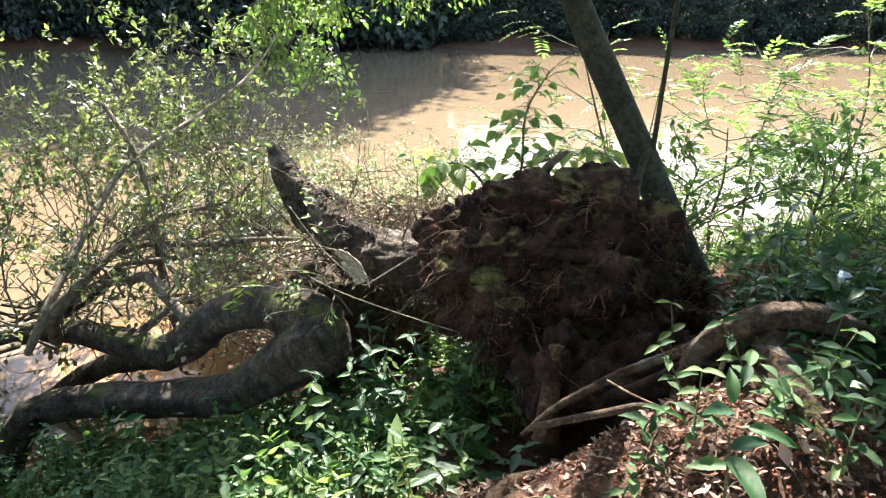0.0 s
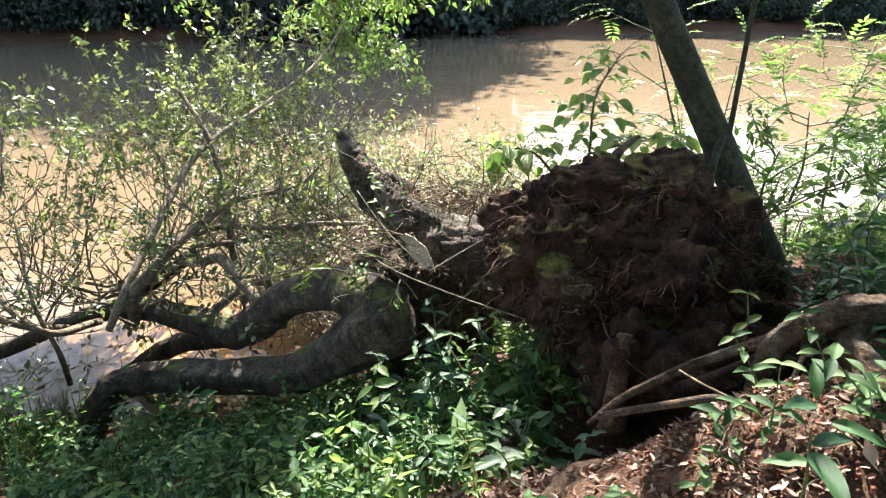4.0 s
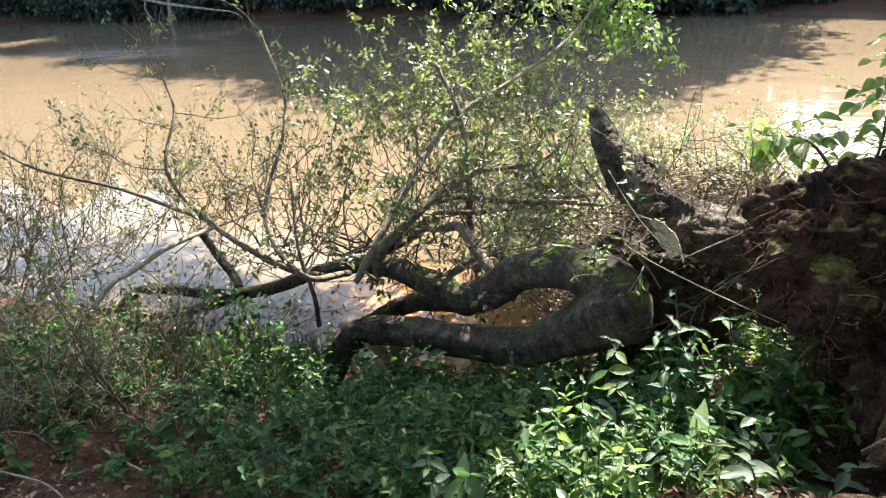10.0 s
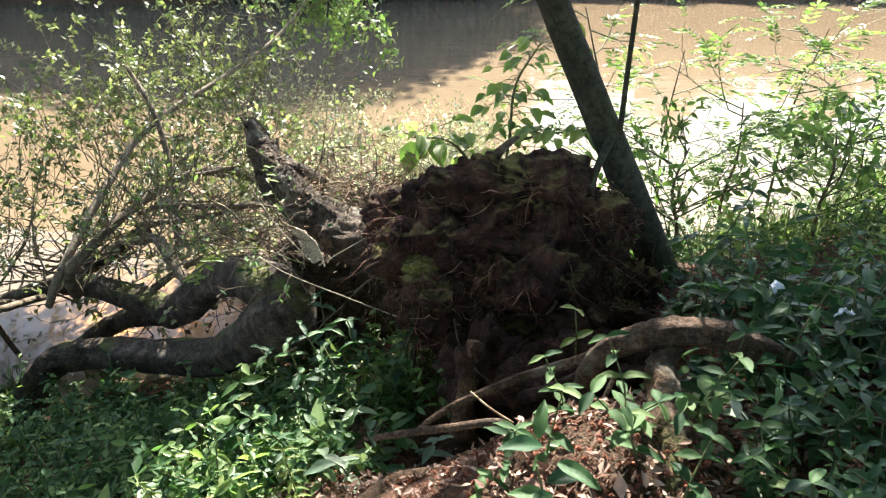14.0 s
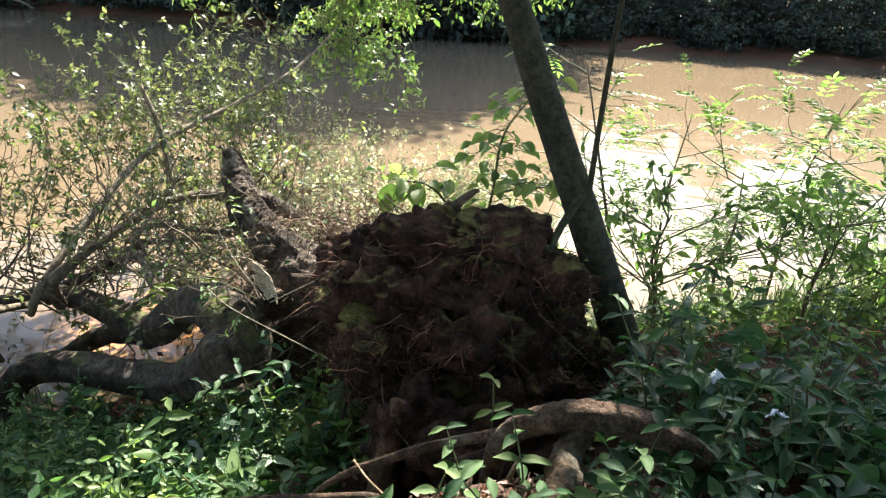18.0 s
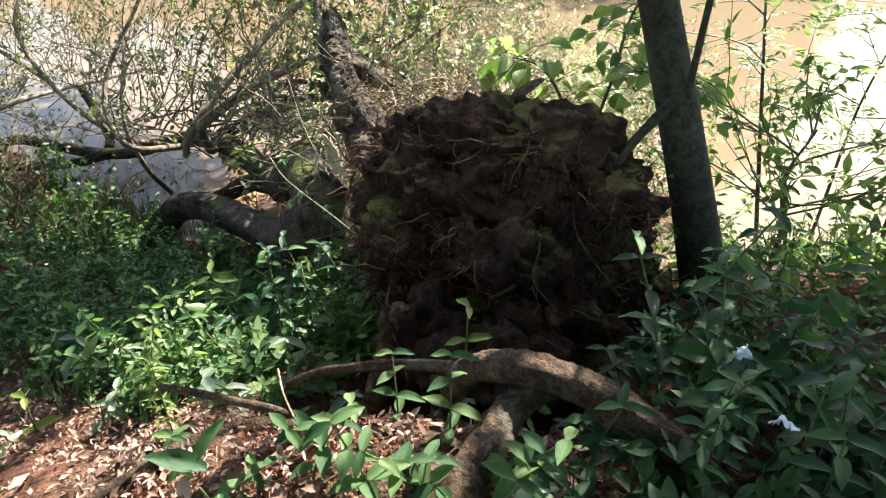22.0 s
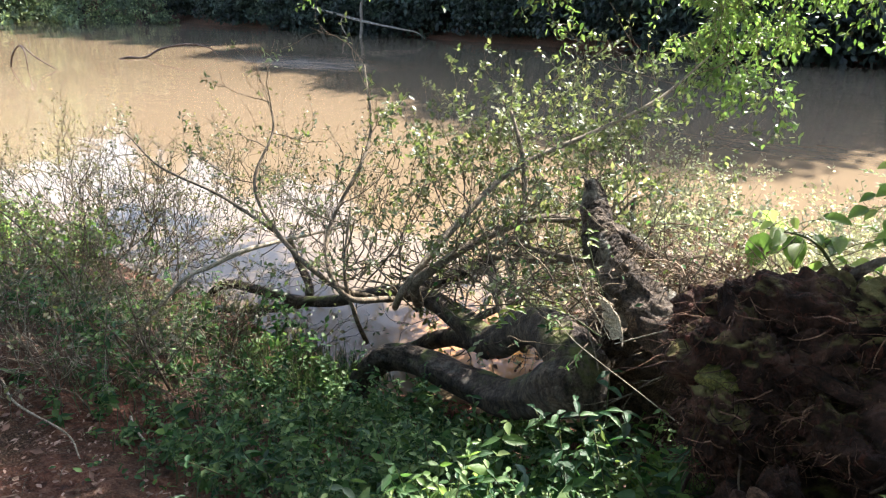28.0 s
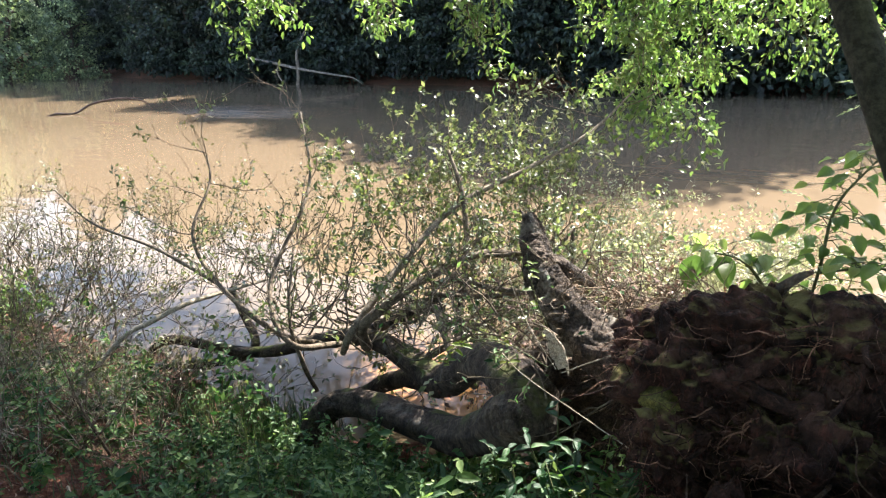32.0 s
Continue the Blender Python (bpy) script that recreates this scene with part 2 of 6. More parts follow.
def ground_material():
    m, nt, bsdf, out = node_tree("bank soil")
    big = fine_noise(nt, 1.3, 6, 0.65)
    mid = fine_noise(nt, 14, 8, 0.7)
    fine = fine_noise(nt, 70, 6, 0.7)
    red = ramp(nt, mid, [(0.38, (0.05, 0.021, 0.013)), (0.5, (0.14, 0.056, 0.033)), (0.64, (0.25, 0.128, 0.08))])
    humus = ramp(nt, fine, [(0.38, (0.03, 0.018, 0.011)), (0.52, (0.095, 0.056, 0.034)), (0.66, (0.24, 0.155, 0.1))])
    col = mixed(nt, ramp(nt, big, [(0.42, (0, 0, 0)), (0.6, (1, 1, 1))]), red, humus)
    nt.links.new(col, bsdf.inputs["Base Color"])
    bsdf.inputs["Roughness"].default_value = 0.92
    bsdf.inputs["Specular IOR Level"].default_value = 0.2
    s = nt.nodes.new("ShaderNodeMath")
    s.operation = "ADD"
    nt.links.new(mid, s.inputs[0])
    nt.links.new(fine, s.inputs[1])
    bump(nt, bsdf, s.outputs[0], 1.0, 0.055)
    return m


def round_patch(nt, centre, radii):
    """A soft oval mask on the ground plan, 1 at its centre."""
    tc, mp, g = nt.nodes.new("ShaderNodeTexCoord"), nt.nodes.new("ShaderNodeMapping"), nt.nodes.new("ShaderNodeTexGradient")
    mp.inputs["Location"].default_value = (-centre[0] / radii[0], -centre[1] / radii[1], 0)
    mp.inputs["Scale"].default_value = (1 / radii[0], 1 / radii[1], 0)
    g.gradient_type = "QUADRATIC_SPHERE"
    nt.links.new(tc.outputs["Object"], mp.inputs["Vector"])
    nt.links.new(mp.outputs["Vector"], g.inputs["Vector"])
    return g.outputs["Fac"]


def water_material():
    m, nt, bsdf, out = node_tree("muddy water")
    silt = fine_noise(nt, 0.09, 5, 0.6, stretch=(0.35, 1, 1))
    nt.links.new(ramp(nt, silt, [(0.3, (0.118, 0.087, 0.053)), (0.7, (0.152, 0.113, 0.072))]), bsdf.inputs["Base Color"])
    ruffle = nt.nodes.new("ShaderNodeMapRange")
    ruffle.inputs["From Min"].default_value, ruffle.inputs["From Max"].default_value = 0.38, 0.62
    ruffle.inputs["To Min"].default_value, ruffle.inputs["To Max"].default_value = 0.045, 0.075
    nt.links.new(fine_noise(nt, 0.22, 4, 0.55, stretch=(0.5, 1, 1)), ruffle.inputs["Value"])
    nt.links.new(ruffle.outputs["Result"], bsdf.inputs["Roughness"])
    bsdf.inputs["IOR"].default_value = 1.33
    bsdf.inputs["Specular IOR Level"].default_value = 0.25
    # orange patch: reddish shallow water, with the sunlight on it put into the colour
    sunlit_shallow = round_patch(nt, (-2.7, 5.6), (2.1, 1.2))
    nt.links.new(mixed(nt, sunlit_shallow, bsdf.inputs["Base Color"].links[0].from_socket, (0.46, 0.19, 0.062)), bsdf.inputs["Base Color"])
    swell = fine_noise(nt, 0.55, 3, 0.5, stretch=(0.5, 1.4, 1))
    ripple = fine_noise(nt, 3.2, 2, 0.5, stretch=(0.4, 1.5, 1))
    calm = ramp(nt, fine_noise(nt, 0.16, 3, 0.5, stretch=(0.5, 1, 1)), [(0.35, (0.25, 0.25, 0.25)), (0.65, (1, 1, 1))])
    mul = nt.nodes.new("ShaderNodeMath")
    mul.operation = "MULTIPLY"
    nt.links.new(ripple, mul.inputs[0])
    nt.links.new(calm, mul.inputs[1])
    first = add(nt, "ShaderNodeBump", Strength=0.3, Distance=0.075)
    nt.links.new(swell, first.inputs["Height"])
    second = add(nt, "ShaderNodeBump", Strength=0.4, Distance=0.011)
    nt.links.new(mul.outputs[0], second.inputs["Height"])
    nt.links.new(first.outputs["Normal"], second.inputs["Normal"])
    chop = nt.nodes.new("ShaderNodeMath")
    chop.operation = "MULTIPLY"
    nt.links.new(fine_noise(nt, 1.5, 4, 0.6, stretch=(0.45, 1.2, 1)), chop.inputs[0])
    nt.links.new(round_patch(nt, (-25.5, 21.8), (9.0, 4.0)), chop.inputs[1])
    third = add(nt, "ShaderNodeBump", Strength=0.9, Distance=0.8)
    nt.links.new(chop.outputs[0], third.inputs["Height"])
    nt.links.new(second.outputs["Normal"], third.inputs["Normal"])
    nt.links.new(third.outputs["Normal"], bsdf.inputs["Normal"])
    return m


PLATE, SOIL, WATER = plate_material(), ground_material(), water_material()


# ---- mesh helpers ----
def unit(v):
    v = np.asarray(v, float)
    n = np.linalg.norm(v, axis=-1, keepdims=True)
    return v / np.where(n < 1e-9, 1, n)


def mesh_from(name, verts, faces, material, smooth=True):
    """faces: arrays of triangles or quads."""
    me = bpy.data.meshes.new(name)
    verts = np.asarray(verts, np.float32)
    loops = np.concatenate([np.asarray(f, np.int32).ravel() for f in faces if len(f)])
    totals = np.concatenate([np.full(len(f), np.asarray(f).shape[1], np.int32) for f in faces if len(f)])
    me.vertices.add(len(verts))
    me.vertices.foreach_set("co", verts.ravel())
    me.loops.add(len(loops))
    me.loops.foreach_set("vertex_index", loops)
    me.polygons.add(len(totals))
    me.polygons.foreach_set("loop_start", np.concatenate([[0], np.cumsum(totals)[:-1]]).astype(np.int32))
    me.polygons.foreach_set("use_smooth", np.full(len(totals), smooth))
    me.update(calc_edges=True)
    me.validate()
    me.materials.append(material)
    return me


class Shape:
    """Collects tubes into one mesh."""

    def __init__(self):
        self.verts, self.quads, self.tris, self.count = [], [], [], 0

    def push(self, verts, quads=None, tris=None):
        if quads is not None and len(quads):
            self.quads.append(np.asarray(quads) + self.count)
        if tris is not None and len(tris):
            self.tris.append(np.asarray(tris) + self.count)
        self.verts.append(np.asarray(verts, float))
        self.count += len(verts)

    def tube(self, points, radii, sides=8, rough=0.0, scale=4.0, cap=True, flat=1.0, fine=0.0):
        p, r = np.asarray(points, float), np.asarray(radii, float)
        t = unit(np.gradient(p, axis=0))
        side = np.cross(t[0], (0.3, 0.2, 1.0))
        side = unit(side)
        rings = []
        angles = np.linspace(0, 2 * math.pi, sides, endpoint=False)
        for i in range(len(p)):
            side = unit(side - t[i] * side.dot(t[i]))
            other = np.cross(t[i], side)
            ring = np.outer(np.cos(angles), side) + np.outer(np.sin(angles), other) * flat
            if rough:
                w = np.array([1 + rough * (0.6 * noise.fractal(Vector(p[i] * scale * 0.35 + q * 1.7), 0.9, 2.0, 4) + 0.4 * noise.noise(Vector(p[i] * scale + q * 1.1))) for q in ring])
                ring = ring * w[:, None]
            if fine:
                f = []
                for q in ring:
                    at = Vector(p[i] + q * r[i])
                    along = Vector(t[i])
                    at = at - along * at.dot(along) * 0.55
                    f.append(1 + fine * (1 - 2.2 * abs(noise.noise(at * 26))) + 0.6 * fine * noise.noise(at * 70))
                ring = ring * np.array(f)[:, None]
            rings.append(p[i] + ring * r[i])
        n = len(p)
        i, j = np.meshgrid(np.arange(n - 1), np.arange(sides), indexing="ij")
        k = (j + 1) % sides
        quads = np.stack([i * sides + j, i * sides + k, (i + 1) * sides + k, (i + 1) * sides + j], -1).reshape(-1, 4)
        verts = np.concatenate(rings)
        tris = []
        if cap:
            verts = np.concatenate([verts, [p[0] - t[0] * r[0] * 0.25, p[-1] + t[-1] * r[-1] * 0.4]])
            a, b = n * sides, n * sides + 1
            for j in range(sides):
                tris.append((a, (j + 1) % sides, j))
                tris.append((b, (n - 1) * sides + j, (n - 1) * sides + (j + 1) % sides))
        self.push(verts, quads, tris)

    def mesh(self, name, material, smooth=True):
        faces = []
        if self.quads:
            faces.append(np.concatenate(self.quads))
        if self.tris:
            faces.append(np.concatenate(self.tris))
        return mesh_from(name, np.concatenate(self.verts), faces, material, smooth)


def spline(points, per=8):
    """A Catmull-Rom line through points, which may carry more columns (radius)."""
    p = np.asarray(points, float)
    q = np.concatenate([[2 * p[0] - p[1]], p, [2 * p[-1] - p[-2]]])
    out = []
    for i in range(1, len(q) - 2):
        for s in np.linspace(0, 1, per, endpoint=False):
            a, b, c, d = q[i - 1], q[i], q[i + 1], q[i + 2]
            out.append(0.5 * (2 * b + (c - a) * s + (2 * a - 5 * b + 4 * c - d) * s * s + (3 * b - a - 3 * c + d) * s ** 3))
    out.append(p[-1])
    return np.array(out)


def limb(shape, rows, sides=14, per=8, rough=0.25, scale=5.0, flat=1.0, fine=0.0):
    """rows of x, y, z, radius."""
    s = spline(rows, per)
    shape.tube(s[:, :3], np.maximum(s[:, 3], 0.002), sides, rough, scale, flat=flat, fine=fine)


FINE_LEAF = (np.array([(0, 0, 0), (-0.33, 0.22, 0.05), (-0.42, 0.5, 0.05), (-0.24, 0.8, 0.01), (0, 1.08, -0.08), (0.24, 0.8, 0.01), (0.42, 0.5, 0.05), (0.33, 0.22, 0.05), (0, 0.3, -0.035), (0, 0.7, -0.03)], float),
             np.array([(1, 8, 9, 2), (8, 7, 6, 9)]), np.array([(0, 8, 1), (0, 7, 8), (2, 9, 3), (3, 9, 4), (9, 6, 5), (9, 5, 4)]))
PLAIN_LEAF = (np.array([(0, 0, 0), (-0.42, 0.45, 0.06), (0, 1.0, -0.05), (0.42, 0.45, 0.06), (0, 0.5, -0.04)], float),
              np.zeros((0, 4), int), np.array([(0, 4, 1), (0, 3, 4), (1, 4, 2), (4, 3, 2)]))
FAR_LEAF = (np.array([(0, 0, 0), (-0.45, 0.5, 0.08), (0, 1.0, -0.05), (0.45, 0.5, 0.08)], float), np.array([(0, 3, 2, 1)]), np.zeros((0, 3), int))


def leaves(shape, at, axis, up, size, width=0.6, form=PLAIN_LEAF):
    """Leaves at the places, pointing along axis with their upper side to up."""
    at, axis, up = np.asarray(at, float), unit(axis), unit(up)
    side = unit(np.cross(axis, up))
    up = np.cross(side, axis)
    size = np.asarray(size, float)[:, None, None]
    base, quads, tris = form
    v = at[:, None] + size * (base[None, :, :1] * width * side[:, None] + base[None, :, 1:2] * axis[:, None] + base[None, :, 2:] * up[:, None])
    n, k = len(at), len(base)
    step = (np.arange(n) * k)[:, None, None]
    shape.push(v.reshape(-1, 3), (quads[None] + step).reshape(-1, 4) if len(quads) else None, (tris[None] + step).reshape(-1, 3) if len(tris) else None)


def leaf_mesh(name, length, width, material, curl=0.12):
    """One large leaf: a bent blade with a fold along its midrib."""
    rows, verts, quads = 7, [], []
    for i in range(rows):
        s = i / (rows - 1)
        w = width * (math.sin(math.pi * min(1, s * 0.93 + 0.06)) ** 0.8) * (1 - 0.25 * s)
        y, z = length * s, -curl * length * s * s * 1.6
        wave = 0.03 * length * math.sin(s * 9)
        verts += [(-w / 2, y, z + w * 0.22 + wave), (-w / 4, y, z + w * 0.07), (0, y, z - 0.004), (w / 4, y, z + w * 0.07), (w / 2, y, z + w * 0.22 - wave)]
    for i in range(rows - 1):
        for j in range(4):
            a = i * 5 + j
            quads.append((a, a + 1, a + 6, a + 5))
    return mesh_from(name, np.array(verts), [np.array(quads)], material)


def thing(name, label, category, at=(0, 0, 0), group="", kind=""):
    ob = tagged(new(name), label, category, group, kind)
    ob.empty_display_size = 0.1
    ob.location = at
    return ob


def part(name, mesh, parent, label="", kind=""):
    ob = new(name, mesh)
    ob.parent = parent
    if parent.parent is None:
        ob.matrix_parent_inverse = Matrix.Translation(parent.location).inverted() if parent.type == "EMPTY" else Matrix()
    return tagged(ob, label, kind=kind)


def rand_unit(rng, n):
    return unit(rng.normal(size=(n, 3)))


# ---- ground, water ----
SHORE_X = (-400, -60, -44, -36, -32, -28, -20, -14, -10, -6, -4, -3, -2, -1, 0, 1, 2, 4, 6, 10, 60, 400)
SHORE_Y = (0.0, 0.0, 2.0, 5.6, 5.8, 2.6, 2.2, 3.0, 3.6, 4.4, 4.1, 4.2, 4.7, 5.15, 5.5, 6.0, 6.5, 7.0, 7.2, 7.0, 7.0, 7.0)
FAR_SHORE = 35.0
MOUNDS = ((0.15, 1.8, 0.42, 0.06), (0.85, 1.75, 0.5, 0.22), (0.45, 2.25, 0.35, 0.1), (1.5, 2.6, 0.7, 0.1), (0.38, 2.22, 0.32, -0.34), (0.78, 2.34, 0.28, -0.3), (1.1, 2.36, 0.24, -0.14), (1.02, 1.6, 0.25, 0.06), (-0.5, 3.9, 0.7, 0.25), (-5.2, 1.5, 1.2, 0.2), (-8.5, 2.4, 1.5, 0.35))


def height(x, y):
    x, y = np.asarray(x, float), np.asarray(y, float)
    d = np.interp(x, SHORE_X, SHORE_Y) - y
    amp = 1.65 + 0.4 * np.tanh((x + 0.3) / 0.9)
    run = 2.1 - 0.45 * np.tanh(x / 1.5)
    z = np.where(d >= 0, amp * (1 - np.exp(-(np.maximum(d, 0) / run) ** 1.5)), -0.9 * (1 - np.exp(np.minimum(d, 0) / 1.5)))
    for mx, my, size, rise in MOUNDS:
        z = z + rise * np.exp(-((x - mx) ** 2 + (y - my) ** 2) / size ** 2)
    far = np.clip((y - FAR_SHORE + 0.8 * np.sin(x * 0.21) + 0.5 * np.sin(x * 0.63)) / 4.0, -1, 1)
    z = np.where(y > 25, np.where(far > 0, 1.3 * far, -0.9 * np.minimum(1, -far * 2)), z)
    return z


def build_ground():
    def steps(lo, hi, inner_lo, inner_hi, fine):
        inner = np.arange(inner_lo, inner_hi, fine)
        grow = np.cumsum(fine * 1.16 ** np.arange(1, 70))
        left = (inner_lo - grow)[(inner_lo - grow) > lo][::-1]
        right = (inner[-1] + grow)[(inner[-1] + grow) < hi]
        return np.concatenate([[lo], left, inner, right, [hi]])
    xs, ys = steps(-600, 600, -9, 5, 0.055), steps(-300, 600, -0.5, 6.0, 0.055)
    ys = np.sort(np.concatenate([ys, np.arange(30, 42, 0.5)]))
    gx, gy = np.meshgrid(xs, ys)
    gz = height(gx, gy)
    near = (np.abs(gx + 2) < 9) & (gy > -1) & (gy < 7)
    idx = np.argwhere(near)
    for a, b in idx:
        v = Vector((gx[a, b], gy[a, b], 0))
        gz[a, b] += 0.05 * noise.fractal(v * 2.2, 1.0, 2.0, 3) + 0.022 * noise.fractal(v * 11, 0.9, 2.1, 2)
    nx = len(xs)
    i, j = np.meshgrid(np.arange(len(ys) - 1), np.arange(nx - 1), indexing="ij")
    quads = np.stack([i * nx + j, i * nx + j + 1, (i + 1) * nx + j + 1, (i + 1) * nx + j], -1).reshape(-1, 4)
    ob = new("ground", mesh_from("ground", np.stack([gx, gy, gz], -1).reshape(-1, 3), [quads], SOIL))
    tagged(ob, "sloping river bank of red soil and dark humus", "ground", kind="structure")
    return ob


build_ground()
xs, ys = np.linspace(-500, 500, 41), np.concatenate([np.linspace(2.0, 40, 60), [80, 300]])
gx, gy = np.meshgrid(xs, ys)
i, j = np.meshgrid(np.arange(len(ys) - 1), np.arange(len(xs) - 1), indexing="ij")
n = len(xs)
water = new("water", mesh_from("water", np.stack([gx, gy, gx * 0], -1).reshape(-1, 3), [np.stack([i * n + j, i * n + j + 1, (i + 1) * n + j + 1, (i + 1) * n + j], -1).reshape(-1, 4)], WATER))
tagged(water, "wide muddy brown river with rippled surface", "river", kind="structure")


# ---- far bank ----
def far_tree(seed, tall, wide, count, material, name="far_tree", low=0.4):
    rng = np.random.default_rng(seed)
    tree = thing(name, "tall dense riverside tree hanging over the far bank", "tree", group="trees on the far bank")
    wood = Shape()
    lean = rng.normal(0, 0.08, 2)
    limb(wood, [(0, 0, -0.5, 0.26), (lean[0] * 2, -0.4, tall * 0.3, 0.2), (lean[0] * 5, -0.9, tall * 0.6, 0.13), (lean[0] * 6, -1.0, tall * 0.92, 0.04)], 8, 5, 0.2, 1.0)
    for k in range(7):
        a, z = rng.uniform(0, 6.28), tall * rng.uniform(0.12, 0.6)
        reach = wide * rng.uniform(0.5, 0.95)
        limb(wood, [(0, -0.4, z, 0.1), (math.cos(a) * reach * 0.5, math.sin(a) * reach * 0.5 - 0.5, z + 0.9, 0.06), (math.cos(a) * reach, math.sin(a) * reach - 0.6, z + 0.5, 0.02)], 5, 4, 0.15, 1.0)
    part("trunk", wood.mesh("far trunk", FAR_BARK), tree)
    crown = Shape()
    clumps = int(count / 60)
    u = rng.uniform(0, 1, clumps)
    zc = low + (tall - low) * u
    reach = wide * (0.45 + 0.6 * np.sin(np.pi * np.clip(u * 0.8 + 0.22, 0, 1))) * np.sqrt(rng.uniform(0.15, 1.0, clumps))
    a = rng.uniform(0, 2 * math.pi, clumps)
    centre = np.stack([np.cos(a) * reach, np.sin(a) * reach * 0.8 - 0.5, zc], -1)
    at = np.repeat(centre, 60, 0) + rng.normal(size=(clumps * 60, 3)) * np.array([0.38, 0.34, 0.24])
    at[:, 2] = np.maximum(at[:, 2], 0.1)
    skirt = int(count * 0.12)
    a2, z2 = rng.uniform(0, 2 * math.pi, skirt), rng.uniform(0, 1, skirt) ** 1.4 * tall * 0.4 + 0.05
    r2 = wide * rng.uniform(0.3, 1.0, skirt)
    at = np.concatenate([at, np.stack([np.cos(a2) * r2, np.sin(a2) * r2 * 0.7 - 0.6, z2], -1)])
    axis = unit(rng.normal(size=at.shape) + np.array([0, -0.3, -0.7]))
    up = unit(rng.normal(size=at.shape) * 0.7 + np.array([0, -0.3, 1.0]))
    leaves(crown, at, axis, up, rng.uniform(0.15, 0.36, len(at)), 0.75, FAR_LEAF)
    part("crown", crown.mesh("far crown", material, False), tree, kind="stuff")
    return tree


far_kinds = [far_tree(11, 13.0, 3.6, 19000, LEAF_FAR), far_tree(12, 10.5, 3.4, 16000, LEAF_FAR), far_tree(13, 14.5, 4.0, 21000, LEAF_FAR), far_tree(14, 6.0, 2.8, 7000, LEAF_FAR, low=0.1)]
# the sun on these bushes is in their leaf colour
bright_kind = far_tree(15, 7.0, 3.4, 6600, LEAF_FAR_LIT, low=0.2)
tagged(bright_kind, "light green bush at the far water's edge, sunlight put into its leaf colour", "bush", group="bushes on the far bank")
rng = np.random.default_rng(5)
used = [0] * 5


def plant_far(kind, x, y, size, turn):
    src = far_kinds[kind] if kind < 4 else bright_kind
    m = Matrix.LocRotScale((x, y, max(0.1, float(height(x, y))) - 0.1), Euler((0, 0, turn)), (size, size, size))
    if used[kind] == 0:
        src.matrix_basis = m
    else:
        src_scale = src.scale.copy()
        src.scale = (1, 1, 1)
        copy_thing(src, m)
        src.scale = src_scale
    used[kind] += 1


for x, kind, size in ((-58, 0, 0.95), (-52, 2, 0.9), (-47, 1, 1.1), (-42, 0, 0.95), (-38, 1, 1.0), (-35, 3, 1.3), (-31.5, 0, 1.05), (-28, 1, 1.25), (-24.5, 2, 1.0), (-21.5, 0, 1.1), (-18.5, 2, 1.1), (-15.5, 0, 1.25), (-12.5, 2, 1.25), (-9.5, 0, 1.4), (-6.2, 2, 1.32), (-4.2, 1, 1.45), (-0.9, 3, 0.6), (1.4, 3, 0.55), (3.8, 3, 0.6), (6.5, 3, 0.6), (10, 3, 0.7), (14, 3, 0.7), (18, 3, 0.7), (23, 3, 0.8), (29, 1, 0.5), (36, 2, 0.4), (44, 0, 0.5), (0.3, 3, 0.5), (2.6, 3, 0.5), (5.2, 3, 0.55), (8.2, 3, 0.55), (12, 3, 0.6), (16, 3, 0.6), (20.5, 3, 0.65), (26, 3, 0.7), (33, 3, 0.8), (40, 3, 0.8)):
    plant_far(kind, x, FAR_SHORE + 1.2 + rng.uniform(-0.6, 0.8), size, rng.uniform(0, 0.5))
for k, x in enumerate(np.arange(-110, 60, 6.0)):
    big = rng.uniform(1.4, 1.6) if -26 < x < -3 else (rng.uniform(1.1, 1.3) if x < -26 else rng.uniform(0.45, 0.55))
    plant_far(k % 3, x + rng.uniform(-1.5, 1.5), FAR_SHORE + 6.5 + rng.uniform(-1, 2), big, rng.uniform(0, 6))
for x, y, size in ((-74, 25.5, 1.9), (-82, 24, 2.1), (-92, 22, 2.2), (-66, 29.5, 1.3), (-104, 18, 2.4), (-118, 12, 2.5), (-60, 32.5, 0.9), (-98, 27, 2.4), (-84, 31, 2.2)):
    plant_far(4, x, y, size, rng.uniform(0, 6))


rng = np.random.default_rng(6)
s = Shape()
n = 16000
at = np.stack([rng.uniform(-170, 110, n), rng.uniform(46, 54, n), rng.uniform(0, 1, n) ** 0.9], -1)
at[:, 2] *= np.interp(at[:, 0], (-60, -25, -4, 2, 60), (17, 16, 15, 8, 8))
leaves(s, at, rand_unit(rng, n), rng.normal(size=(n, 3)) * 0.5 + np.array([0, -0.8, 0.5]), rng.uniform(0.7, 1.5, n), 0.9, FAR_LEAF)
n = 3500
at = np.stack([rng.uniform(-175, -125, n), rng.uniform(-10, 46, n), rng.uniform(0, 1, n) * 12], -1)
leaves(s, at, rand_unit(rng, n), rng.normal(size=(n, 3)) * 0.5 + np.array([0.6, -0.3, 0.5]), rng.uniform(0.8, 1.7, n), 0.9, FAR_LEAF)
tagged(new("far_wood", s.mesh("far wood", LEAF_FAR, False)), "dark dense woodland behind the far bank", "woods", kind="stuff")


def dead_branch(name, label, lines, material, at):
    ob = thing(name, label, "branch", at)
    for k, rows in enumerate(lines):
        s = Shape()
        limb(s, rows, 7, 5, 0.25, 2.0)
        part("stem" if k == 0 else "side_branch", s.mesh(name, material), ob)
    return ob


